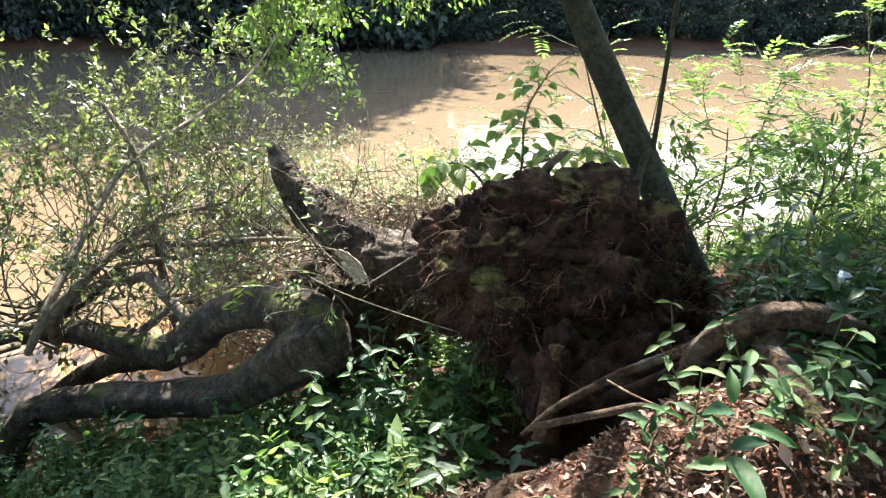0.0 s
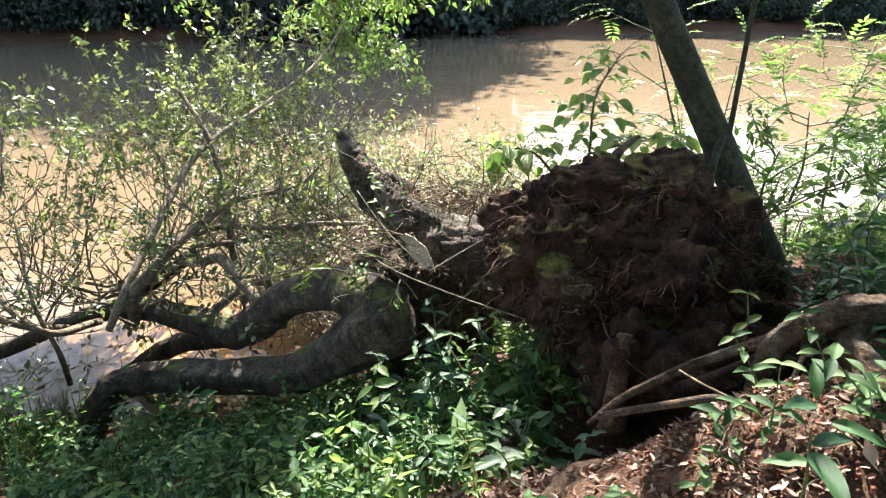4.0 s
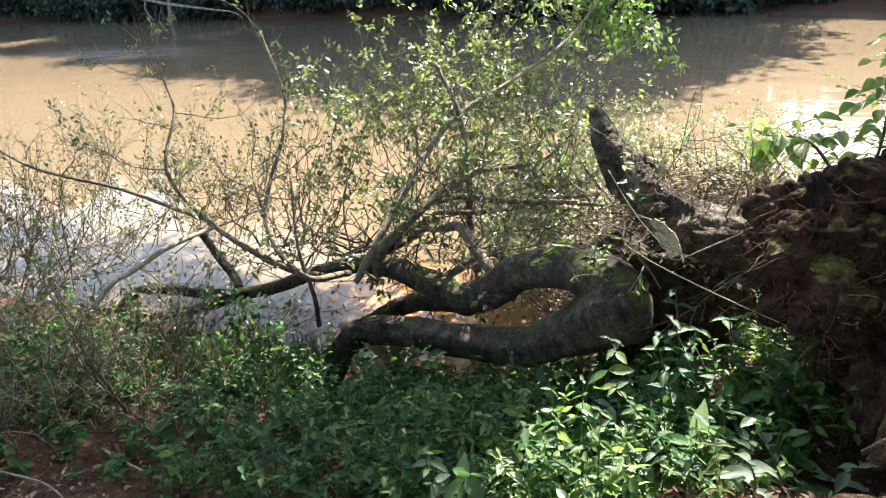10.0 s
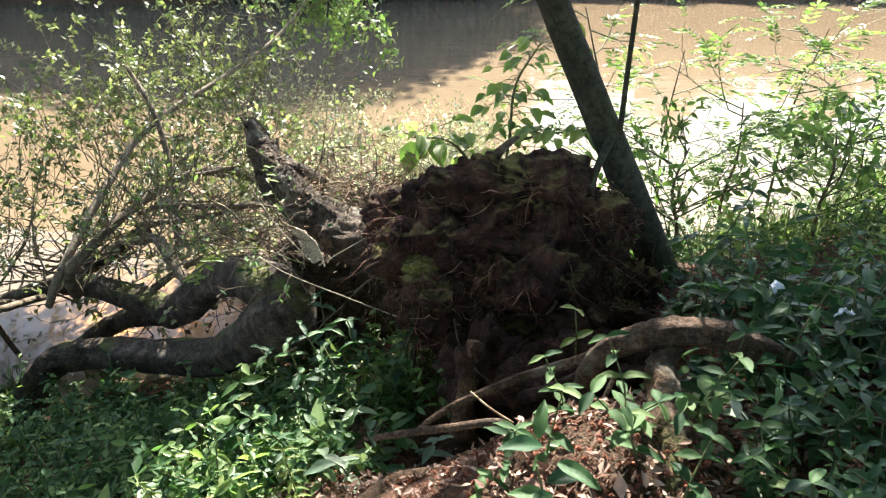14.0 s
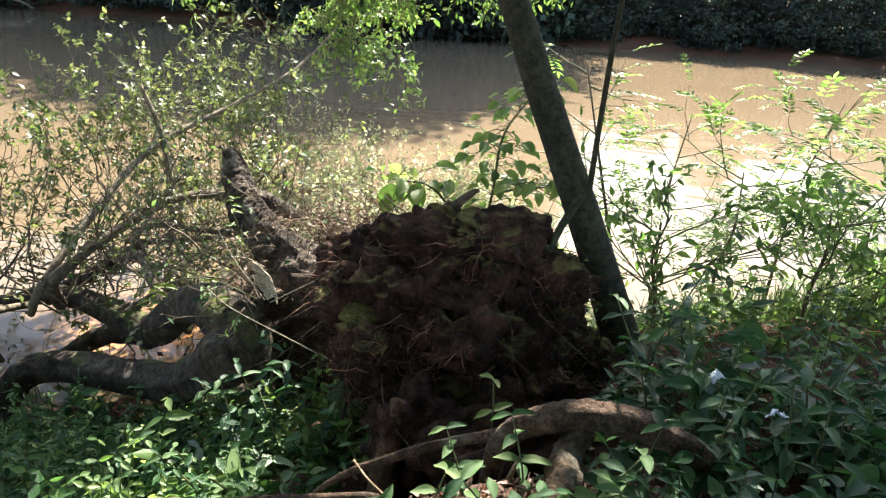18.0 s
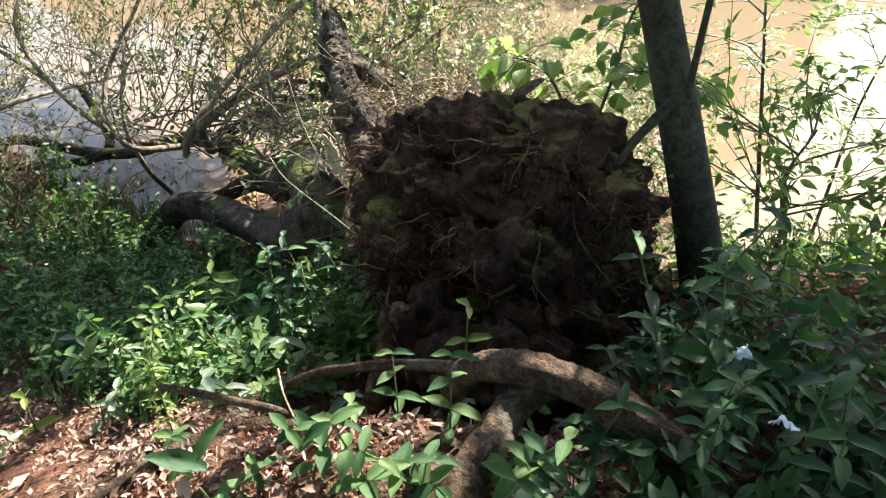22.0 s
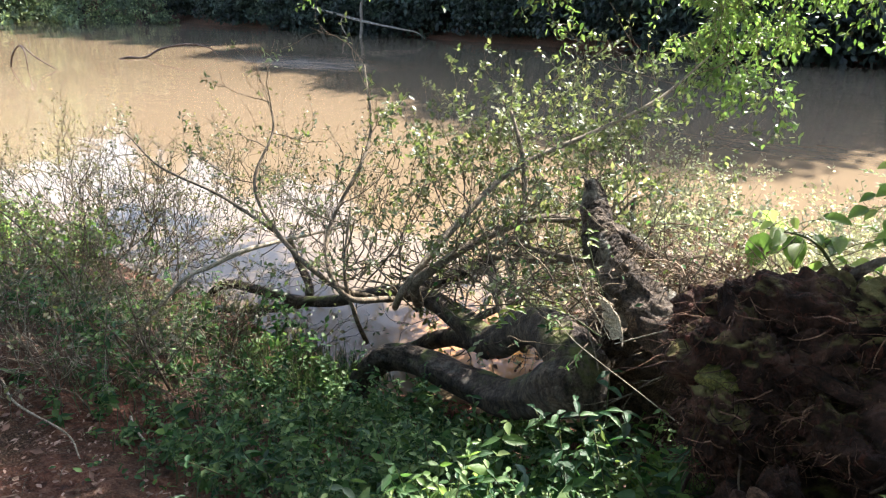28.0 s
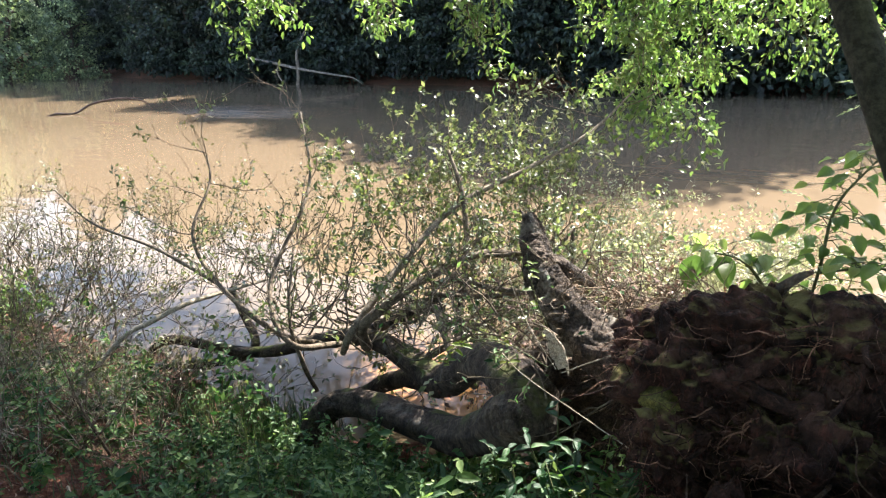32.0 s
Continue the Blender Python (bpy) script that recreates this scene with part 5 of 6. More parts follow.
for k in range(520):
    f = rng.uniform(0, 1)
    p = np.array([0.05 - 1.25 * f, 3.75 + 0.9 * f, 2.0 - 1.05 * f]) + rng.normal(0, 1, 3) * np.array([0.18, 0.2, 0.1])
    d = unit(np.array([rng.normal(-0.4, 0.8), rng.normal(0.2, 0.8), rng.normal(0.05, 0.35)]))
    length = rng.uniform(0.15, 0.6)
    pts = [p]
    for i in range(4):
        d = unit(d + rng.normal(0, 0.18, 3))
        pts.append(pts[-1] + d * length / 4)
    r = rng.uniform(0.0015, 0.005)
    (dry if k % 3 == 0 else brush).tube(pts, np.linspace(r, r * 0.4, 5), 5, cap=False)
    at += [pts[2] + rng.normal(0, 0.05, 3), pts[1] + rng.normal(0, 0.05, 3)]
    axis += [d, rand_unit(rng, 1)[0]]
for k in range(260):
    p = np.array([-0.35, 3.78, 2.06]) + rng.normal(0, 1, 3) * np.array([0.24, 0.14, 0.09])
    d = unit(np.array([rng.normal(0.2, 0.8), rng.normal(0.1, 0.6), rng.normal(0.15, 0.4)]))
    length, r = rng.uniform(0.15, 0.5), rng.uniform(0.0015, 0.0045)
    pts = [p - d * length * 0.4]
    for i in range(4):
        d = unit(d + rng.normal(0, 0.18, 3))
        pts.append(pts[-1] + d * length / 4)
    (dry if k % 2 == 0 else brush).tube(pts, np.linspace(r, r * 0.4, 5), 5, cap=False)
    at += [pts[2] + rng.normal(0, 0.05, 3), pts[1] + rng.normal(0, 0.05, 3)]
    axis += [d, rand_unit(rng, 1)[0]]
leaves(dry, at, axis, rng.normal(size=(len(at), 3)) * 0.6 + np.array([0, 0, 1.0]), rng.uniform(0.02, 0.05, len(at)), 0.6)
heap = thing("brushwood", "brown tangle of dead twigs lying on the flood debris", "brushwood", (-0.5, 4.1, 1.4))
part("dead_twig", brush.mesh("dead twigs", BARK_TWIG), heap, kind="stuff")
part("dry_twig", dry.mesh("dry twigs", bark_material("dry twig", (0.12, 0.08, 0.05), (0.32, 0.24, 0.16), scale=20, relief=0.003)), heap, kind="stuff")

# dead twigs hung up in front of and round the broken bough
rng = np.random.default_rng(62)
hung, hung_tips = Shape(), []
for k in range(60):
    f = rng.uniform(0, 1)
    p = np.array([-1.5 + 1.3 * f, 3.75 - 0.3 * f, 1.75 + 0.25 * f]) + rng.normal(0, 1, 3) * np.array([0.2, 0.22, 0.12])
    grow(hung, hung_tips, rng, p, (rng.normal(-0.2, 0.8), rng.normal(0.1, 0.6), rng.normal(0.5, 0.5)), rng.uniform(0.25, 0.65), rng.uniform(0.0025, 0.006), 1, 0.7, 0.05, 5, 3, 0.2, 5)
hung_leaves = Shape()
leafed(hung_leaves, hung_tips, rng, 1, (0.025, 0.05), 0.6, spread=0.01, keep=0.22)
snag = thing("snagged_branch", "bare dead twigs caught round the broken bough", "branch", (-0.9, 3.6, 1.8))
part("branchwork", hung.mesh("hung twigs", BARK_TWIG), snag, kind="stuff")
part("foliage", hung_leaves.mesh("hung leaves", LEAF_HERB), snag, kind="stuff")


# ---- saplings on the right bank ----
def pinnate(shape, rng, p, d, pairs, leaflet, width=0.42):
    """A feather leaf: leaflets in pairs along a drooping midrib."""
    at, axis, up = [], [], []
    d = unit(d)
    side = unit(np.cross(d, (0, 0, 1.0)))
    top = np.cross(side, d)
    step = leaflet * 0.5
    q = np.asarray(p, float)
    for i in range(pairs):
        d = unit(d + np.array([0, 0, -0.09]))
        q = q + d * step
        for s in (-1, 1):
            at.append(q)
            axis.append(unit(side * s + d * 0.45 + rng.normal(0, 0.1, 3)))
            up.append(unit(top + rng.normal(0, 0.25, 3)))
    at.append(q)
    axis.append(d)
    up.append(top)
    leaves(shape, at, axis, up, leaflet * rng.uniform(0.8, 1.1, len(at)), width)


def sapling(label, base, height_m, seed, feather, leaf_mat, lean=(0, 0), size=0.07, branches=9, stem_r=0.014, first=0.25):
    rng = np.random.default_rng(seed)
    x, y = base
    z = z_at(x, y)
    ob = thing("sapling", label, "sapling", (x, y, z), group="saplings on the bank")
    rows = [(x, y, z - 0.08, stem_r), (x + lean[0] * 0.3 + rng.normal(0, 0.05), y + lean[1] * 0.3, z + height_m * 0.33, stem_r * 0.85), (x + lean[0] * 0.65 + rng.normal(0, 0.06), y + lean[1] * 0.65, z + height_m * 0.66, stem_r * 0.6), (x + lean[0], y + lean[1], z + height_m, 0.004)]
    s = Shape()
    limb(s, rows, 8, 8, 0.1, 8)
    part("stem", s.mesh("sapling stem", BARK_TWIG), ob)
    sp = spline(rows, 8)
    wood, tips, leafage = Shape(), [], Shape()
    for k in range(branches):
        i = int(rng.uniform(first, 1.0) * (len(sp) - 1))
        a = rng.uniform(0, 2 * math.pi)
        grow(wood, tips, rng, sp[i, :3], (math.cos(a), math.sin(a), 0.25 if feather else 0.5), rng.uniform(0.3, 0.8) * (1.15 - 0.4 * i / len(sp)), 0.006, 1, 0.6, 0.02 if feather else 0.15, 4, 3, 0.15, 4)
    part("branchwork", wood.mesh("sapling twigs", STEM), ob, kind="stuff")
    for p, d in tips:
        if feather:
            if rng.random() < 0.55:
                pinnate(leafage, rng, p, unit(d + rng.normal(0, 0.45, 3)) * np.array([1, 1, 0.4]) + np.array([0, 0, 0.12]), int(rng.integers(4, 8)), size * rng.uniform(0.7, 1.1))
        else:
            leafed(leafage, [(p, d)], rng, 2, (size * 0.6, size * 1.2), 0.52, spread=0.02, form=FINE_LEAF)
    part("foliage", leafage.mesh("sapling leaves", leaf_mat), ob, kind="stuff")
    return ob


for args in (("slim sapling with feathery light green leaflets at the water's edge", (1.75, 5.6), 2.0, 61, True, LEAF_SAPLING, (0.1, 0.3), 0.08),
             ("slim sapling with feathery leaflets on the bank", (2.6, 5.6), 1.9, 62, True, LEAF_SAPLING, (0.3, 0.3), 0.08),
             ("leafy sapling leaning over the river", (3.5, 5.8), 2.3, 63, True, LEAF_SAPLING, (0.2, 0.5), 0.08),
             ("slender sapling behind the leaning trunk", (1.5, 4.7), 1.8, 64, True, LEAF_SAPLING, (-0.5, 0.5), 0.07),
             ("bushy sapling with feathery leaflets", (2.1, 4.9), 1.1, 65, True, LEAF_SAPLING, (0.0, 0.1), 0.07),
             ("bushy sapling with dark feathery leaflets", (2.9, 4.9), 0.95, 66, True, LEAF_SAPLING, (0.1, 0.1), 0.08),
             ("leafy sapling with light leaves", (4.5, 5.9), 2.3, 67, True, LEAF_SAPLING, (0.1, 0.4), 0.08),
             ("leafy sapling with light leaves", (5.4, 6.0), 2.4, 68, True, LEAF_SAPLING, (-0.2, 0.3), 0.07),
             ("bushy sapling with dark oval leaves", (3.7, 5.0), 1.0, 69, False, LEAF_SAPLING, (0.0, 0.1), 0.08),
             ("low leafy sapling beside the trunk", (1.55, 4.0), 0.75, 70, False, LEAF_SAPLING, (0.0, 0.0), 0.07),
             ("low leafy sapling on the bank", (2.4, 4.2), 0.7, 71, False, LEAF_SAPLING, (0.0, 0.0), 0.07),
             ("feathery sapling overhanging the river", (6.4, 6.2), 2.6, 72, True, LEAF_SAPLING, (-0.4, 0.4), 0.08),
             ("leafy sapling on the bank", (3.1, 4.3), 0.8, 73, False, LEAF_SAPLING, (0.1, 0.0), 0.07),
             ("leafy sapling on the bank", (4.6, 5.0), 1.1, 74, True, LEAF_SAPLING, (0.1, 0.0), 0.08)):
    sapling(*args, branches=14)

# climber with large round leaves above the root plate
rng = np.random.default_rng(81)
climber = thing("climber", "climbing plant with large heart-shaped green leaves above the root plate", "climber", (0.5, 4.2, 1.2))
s = Shape()
stems_c = ([(0.5, 4.2, 0.8, 0.012), (0.45, 4.25, 1.7, 0.012), (0.2, 4.3, 2.2, 0.009), (-0.1, 4.25, 2.28, 0.005)],
           [(0.45, 4.25, 1.7, 0.01), (0.52, 4.4, 2.2, 0.009), (0.55, 4.5, 2.55, 0.008), (0.7, 4.6, 2.8, 0.005)],
           [(0.52, 4.4, 2.2, 0.008), (0.75, 4.3, 2.3, 0.007), (1.0, 4.2, 2.35, 0.005)])
BIG_LEAF = leaf_mesh("climber leaf", 1.0, 0.78, LEAF_SAPLING, 0.2)
for rows in stems_c:
    limb(s, rows, 7, 7, 0.1, 8)
part("stem", s.mesh("climber stem", STEM), climber)


def set_leaf(mesh, parent, p, d, up, size, name="leaf", label=""):
    """One leaf, an object of its own, under a thing that stands at its base."""
    d, up = Vector(d).normalized(), Vector(up)
    side = d.cross(up).normalized()
    up = side.cross(d)
    m = Matrix((side, d, up)).transposed().to_4x4()
    ob = new(name, mesh)
    ob.parent = parent
    ob.matrix_basis = Matrix.Translation(Vector(p) - Vector(parent.location)) @ m @ Matrix.Scale(size, 4)
    return tagged(ob, label)


petioles = Shape()
for rows in stems_c:
    sp = spline(rows, 9)
    for i in list(range(7, len(sp))) * 3:
        a = rng.uniform(0, 6.28)
        p = sp[i, :3] + np.array([math.cos(a), math.sin(a) * 0.6, rng.normal(0.1, 0.3)]) * rng.uniform(0.03, 0.24)
        petioles.tube([sp[i, :3], (sp[i, :3] + p) / 2 + (0, 0, 0.02), p], (0.003, 0.0025, 0.002), 4, cap=False)
        set_leaf(BIG_LEAF, climber, p, (math.cos(a), math.sin(a) - 0.3, rng.normal(-0.3, 0.25)), (rng.normal(0, 0.4), -0.4, 1), rng.uniform(0.06, 0.125))
part("stem", petioles.mesh("petioles", STEM), climber, kind="stuff")
set_leaf(BIG_LEAF, climber, (-0.06, 4.2, 2.26), (-0.2, -0.6, -0.75), (0, -0.6, 0.5), 0.2, label="large bright yellow-green leaf")
set_leaf(BIG_LEAF, climber, (0.06, 4.22, 2.27), (0.3, -0.5, -0.5), (0, -0.5, 0.6), 0.17)


# ---- herbs on the forest floor ----
HERB_LEAF = leaf_mesh("herb leaf", 1.0, 0.5, LEAF_HERB, 0.14)
BROAD_LEAF = leaf_mesh("broad leaf", 1.0, 0.46, LEAF_BROAD, 0.18)
YOUNG_LEAF = leaf_mesh("young leaf", 1.0, 0.5, LEAF_YELLOW, 0.1)
NARROW_LEAF = leaf_mesh("narrow leaf", 1.0, 0.26, LEAF_HERB, 0.22)


def herb(name, label, seed, mesh, tall, count, size, group, tilt=0.3, whorl=2, branching=1):
    rng = np.random.default_rng(seed)
    ob = thing(name, label, "plant", group=group)
    s = Shape()
    spots = []
    for b in range(branching):
        w = rng.normal(0, tilt, 2) * tall
        h = tall * (1 if b == 0 else rng.uniform(0.55, 0.95))
        rows = [(0, 0, -0.04, 0.004), (w[0] * 0.3, w[1] * 0.3, h * 0.45, 0.0035), (w[0], w[1], h, 0.0022)]
        limb(s, rows, 5, 5, 0.0)
        sp = spline(rows, 10)
        spots += [sp[int(len(sp) * f)] for f in np.linspace(0.35, 0.99, max(2, count // whorl // branching))]
    part("stem", s.mesh("herb stem", STEM), ob)
    turn = rng.uniform(0, 6.28)
    for k, p in enumerate(spots):
        for q in range(whorl):
            a = turn + k * 1.57 + q * 2 * math.pi / whorl + rng.normal(0, 0.25)
            rise = rng.uniform(-0.25, 0.35)
            set_leaf(mesh, ob, p[:3], (math.cos(a), math.sin(a), rise), (rng.normal(0, 0.15) - math.cos(a) * rise, rng.normal(0, 0.15) - math.sin(a) * rise, 1.0), size * rng.uniform(0.7, 1.1) * (1 - 0.25 * k / len(spots)))
    return ob


herb_kinds = [
    herb("herb", "leafy green undergrowth herb with pointed oval leaves", 101, HERB_LEAF, 0.3, 12, 0.062, "undergrowth herbs"),
    herb("herb", "leafy green undergrowth herb with pointed oval leaves", 102, HERB_LEAF, 0.38, 14, 0.068, "undergrowth herbs", 0.25),
    herb("herb", "low green undergrowth herb with small oval leaves", 103, HERB_LEAF, 0.22, 12, 0.05, "undergrowth herbs", 0.35, 2, 2),
    herb("herb", "leafy green undergrowth herb with oval leaves", 104, HERB_LEAF, 0.26, 12, 0.055, "undergrowth herbs", 0.3, 3),
]
broad_kinds = [
    herb("broadleaf_herb", "dark green broad-leaved herb in the shade", 111, BROAD_LEAF, 0.34, 10, 0.1, "broad-leaved herbs"),
    herb("broadleaf_herb", "dark green broad-leaved herb in the shade", 112, BROAD_LEAF, 0.26, 9, 0.09, "broad-leaved herbs", 0.3, 3),
    herb("broadleaf_herb", "tall dark green broad-leaved herb", 113, BROAD_LEAF, 0.46, 12, 0.095, "broad-leaved herbs", 0.2),
]
narrow_kinds = [
    herb("narrow_herb", "herb with narrow arching green leaves", 121, NARROW_LEAF, 0.18, 10, 0.12, "narrow-leaved herbs", 0.3, 4),
    herb("narrow_herb", "herb with narrow arching green leaves", 122, NARROW_LEAF, 0.26, 12, 0.1, "narrow-leaved herbs", 0.3, 3),
]
young_kind = herb("seedling", "yellow-green seedling with a few bright leaves", 131, YOUNG_LEAF, 0.16, 5, 0.085, "bright seedlings", 0.15, 2)
front_kind = herb("fresh_herb", "fresh green herb with large pointed leaves growing on the leaf litter", 142, HERB_LEAF, 0.22, 8, 0.1, "herbs on the litter", 0.3, 2)
feather_kind = herb("feathered_plant", "yellow-green upright plant with many narrow leaves", 143, leaf_mesh("feather leaf", 1.0, 0.32, LEAF_YELLOW, 0.15), 0.42, 22, 0.085, "bright feathery plants", 0.1, 2)
started = set()


def set_plant(src, x, y, size=1.0, turn=0.0, z=None, tilt=(0, 0)):
    m = Matrix.LocRotScale((x, y, (z_at(x, y) if z is None else z) - 0.015), Euler((tilt[0], tilt[1], turn)), (size, size, size))
    if src.name not in started:
        started.add(src.name)
        src.matrix_basis = m
        return src
    keep = src.scale.copy()
    src.scale = (1, 1, 1)
    ob = copy_thing(src, m)
    src.scale = keep
    return ob


BARE = ((0.75, 1.55, 0.5), (0.35, 1.75, 0.42), (0.6, 2.1, 0.35), (-0.9, 1.55, 0.4), (-0.2, 1.7, 0.35), (-1.5, 1.3, 0.4), (-3.4, 1.35, 0.55), (-4.7, 1.75, 0.5), (-3.9, 1.2, 0.4), (-2.4, 1.1, 0.5), (0.6, 2.9, 0.5), (-0.2, 3.3, 0.35), (-0.7, 3.9, 0.6))


def bare(x, y):
    return max(math.exp(-((x - bx) ** 2 + (y - by) ** 2) / r ** 2) for bx, by, r in BARE)


def scatter(kinds, count, box, seed, sizes=(0.75, 1.2), limit=0.35):
    rng = np.random.default_rng(seed)
    done = tries = 0
    while done < count and tries < count * 12:
        tries += 1
        x, y = rng.uniform(box[0], box[1]), rng.uniform(box[2], box[3])
        z = z_at(x, y)
        if z < 0.06 or bare(x, y) > limit * rng.uniform(0.6, 1.3):
            continue
        set_plant(kinds[rng.integers(len(kinds))], x, y, rng.uniform(*sizes), rng.uniform(0, 6.28), None, tuple(rng.normal(0, 0.12, 2)))
        done += 1


scatter(herb_kinds, 115, (-2.8, 0.2, 1.9, 3.9), 201, (0.7, 1.35), 0.5)
scatter(herb_kinds, 56, (-5.8, -2.0, 1.7, 3.9), 202, (0.9, 1.5))
scatter(broad_kinds, 26, (-5.8, -1.8, 1.6, 3.8), 207, (0.7, 1.2))
scatter(broad_kinds, 120, (1.25, 3.2, 1.4, 2.85), 203, (0.75, 1.25), 0.5)
scatter(broad_kinds, 22, (1.2, 2.0, 0.9, 1.6), 206, (0.7, 1.0), 0.6)
scatter(narrow_kinds, 22, (-2.6, 0.0, 2.1, 3.4), 204)
scatter(herb_kinds, 30, (1.3, 4.5, 3.6, 5.6), 205, (0.9, 1.3))
for x, y, size, turn in ((0.62, 1.78, 0.9, 0.3), (0.95, 1.72, 0.8, 1.2), (0.5, 1.55, 0.8, 2.0), (0.25, 1.62, 0.75, 0.8), (1.05, 1.45, 0.9, 2.6), (0.8, 1.9, 0.8, 4.0), (1.2, 1.65, 0.9, 5.0), (-0.1, 2.0, 0.9, 3.0), (0.0, 1.75, 0.8, 1.0), (-0.45, 1.9, 0.9, 4.4), (1.3, 1.5, 1.0, 3.4), (1.15, 1.85, 1.0, 0.6), (0.72, 1.62, 0.9, 2.9), (0.98, 1.58, 1.0, 4.7), (1.42, 1.85, 1.0, 1.9), (1.14, 1.78, 1.0, 2.2), (0.98, 1.86, 0.9, 3.8), (1.2, 1.95, 1.0, 0.2), (1.0, 1.68, 0.8, 5.6)):
    set_plant(front_kind, x, y, size, turn)
set_plant(young_kind, 0.84, 2.2, 0.9, 0.4, 2.16)
set_plant(young_kind, -1.1, 2.55, 1.3, 2.0)
set_plant(young_kind, -1.35, 2.75, 1.0, 1.0)
set_plant(young_kind, -0.55, 2.02, 1.2, 2.2)
set_plant(feather_kind, -0.08, 1.78, 0.8, 0.4)
set_plant(feather_kind, -0.05, 2.72, 0.7, 1.4)
set_plant(feather_kind, -0.95, 2.2, 0.8, 2.4)
set_plant(young_kind, -0.97, 1.7, 1.3, 0.9)
set_plant(young_kind, -0.3, 2.15, 1.0, 3.9)
set_plant(young_kind, -0.85, 3.4, 0.9, 0.2, 1.72)
set_plant(young_kind, -0.6, 2.75, 1.0, 5.2)

# tall dark plants in front of the trunk
for x, y, size, turn in ((-0.42, 2.75, 1.25, 0.3), (-0.3, 2.9, 1.35, 1.7), (-0.18, 2.7, 1.2, 2.8), (-0.08, 2.88, 1.3, 4.1), (0.05, 2.72, 1.1, 5.2), (-0.5, 2.95, 1.2, 3.5), (0.12, 2.6, 1.0, 0.9), (-0.28, 2.55, 1.1, 2.2)):
    set_plant(broad_kinds[2], x, y, size, turn)

# pale large-leaved plants in the sunny gap under the trunk
PALE_LEAF = leaf_mesh("pale leaf", 1.0, 0.5, leaf_material("pale leaf", (0.1, 0.16, 0.085), (0.17, 0.24, 0.13), (0.28, 0.34, 0.2), rough=0.4, through_light=0.4), 0.12)
pale_kind = herb("pale_plant", "plant with large soft pale green leaves", 141, PALE_LEAF, 0.24, 6, 0.12, "pale large-leaved plants", 0.25)
for x, y, size, turn in ((0.1, 2.24, 1.0, 0.5), (0.02, 2.05, 1.1, 2.2), (-0.45, 2.3, 0.9, 4.0), (-0.85, 2.2, 0.9, 1.2), (0.28, 2.32, 0.8, 3.1), (-0.65, 2.6, 1.0, 5.4), (-1.2, 2.05, 1.0, 0.2), (-0.25, 2.65, 0.9, 2.9), (-0.97, 1.62, 0.8, 2.0), (-0.84, 1.5, 0.7, 3.3), (-0.68, 1.82, 0.9, 5.0), (1.35, 1.75, 0.9, 1.0)):
    set_plant(pale_kind, x, y, size, turn)

# young shoots hung over the trunk
def shoot(label, rows, count, size, seed, mesh):
    rng = np.random.default_rng(seed)
    ob = thing("young_shoot", label, "climber", rows[0][:3])
    st = Shape()
    limb(st, rows, 6, 8, 0.1, 12)
    part("stem", st.mesh("shoot", STEM), ob)
    sp = spline(rows, 12)
    for k in range(count):
        q = sp[int(rng.uniform(0.25, 1.0) * (len(sp) - 1))]
        a = rng.uniform(0, 6.28)
        set_leaf(mesh, ob, q[:3] + rng.normal(0, 0.012, 3), (math.cos(a), math.sin(a) - 0.2, rng.normal(0.0, 0.3)), (rng.normal(0, 0.3), -0.3, 1), size * rng.uniform(0.55, 1.15))
    return ob


shoot("thin shoot with bright yellow-green leaves hanging over the bough", [(-0.5, 3.2, 1.9, 0.003), (-0.7, 3.12, 2.02, 0.003), (-0.88, 3.1, 2.0, 0.0025), (-1.02, 3.12, 1.9, 0.002), (-1.1, 3.14, 1.8, 0.0015)], 22, 0.062, 401, YOUNG_LEAF)
shoot("thin shoot with bright leaves climbing the broken bough", [(-0.55, 3.38, 1.95, 0.003), (-0.64, 3.38, 2.12, 0.0025), (-0.72, 3.42, 2.28, 0.002), (-0.74, 3.42, 2.4, 0.0015)], 12, 0.055, 402, YOUNG_LEAF)
shoot("thin green shoot with small leaves beside the torn wood", [(-0.8, 3.35, 1.7, 0.003), (-0.84, 3.26, 1.8, 0.0025), (-0.8, 3.2, 1.9, 0.002), (-0.7, 3.18, 1.96, 0.0015)], 16, 0.045, 403, HERB_LEAF)

# upright plant with one pale shining leaf
rng = np.random.default_rng(91)
tall_herb = thing("broad_plant", "plant with a large upright shining pale green leaf", "plant", (-0.2, 2.35, z_at(-0.2, 2.35)))
s = Shape()
b = tall_herb.location
limb(s, [(b.x, b.y, b.z - 0.03, 0.005), (b.x, b.y, b.z + 0.12, 0.004), (b.x - 0.01, b.y, b.z + 0.26, 0.003)], 6, 5, 0)
part("stem", s.mesh("stem", STEM), tall_herb)
SHINY = leaf_mesh("shining leaf", 1.0, 0.36, leaf_material("shining leaf", (0.12, 0.17, 0.1), (0.14, 0.2, 0.12), (0.16, 0.22, 0.14), rough=0.18, through_light=0.25), 0.1)
set_leaf(SHINY, tall_herb, (b.x, b.y, b.z + 0.12), (0.05, -0.2, 1.0), (0, -1, 0.1), 0.22)
set_leaf(HERB_LEAF, tall_herb, (b.x, b.y, b.z + 0.1), (-0.8, -0.3, 0.4), (0, 0, 1), 0.15)
set_leaf(HERB_LEAF, tall_herb, (b.x, b.y, b.z + 0.16), (0.8, 0.2, 0.3), (0, 0, 1), 0.14)


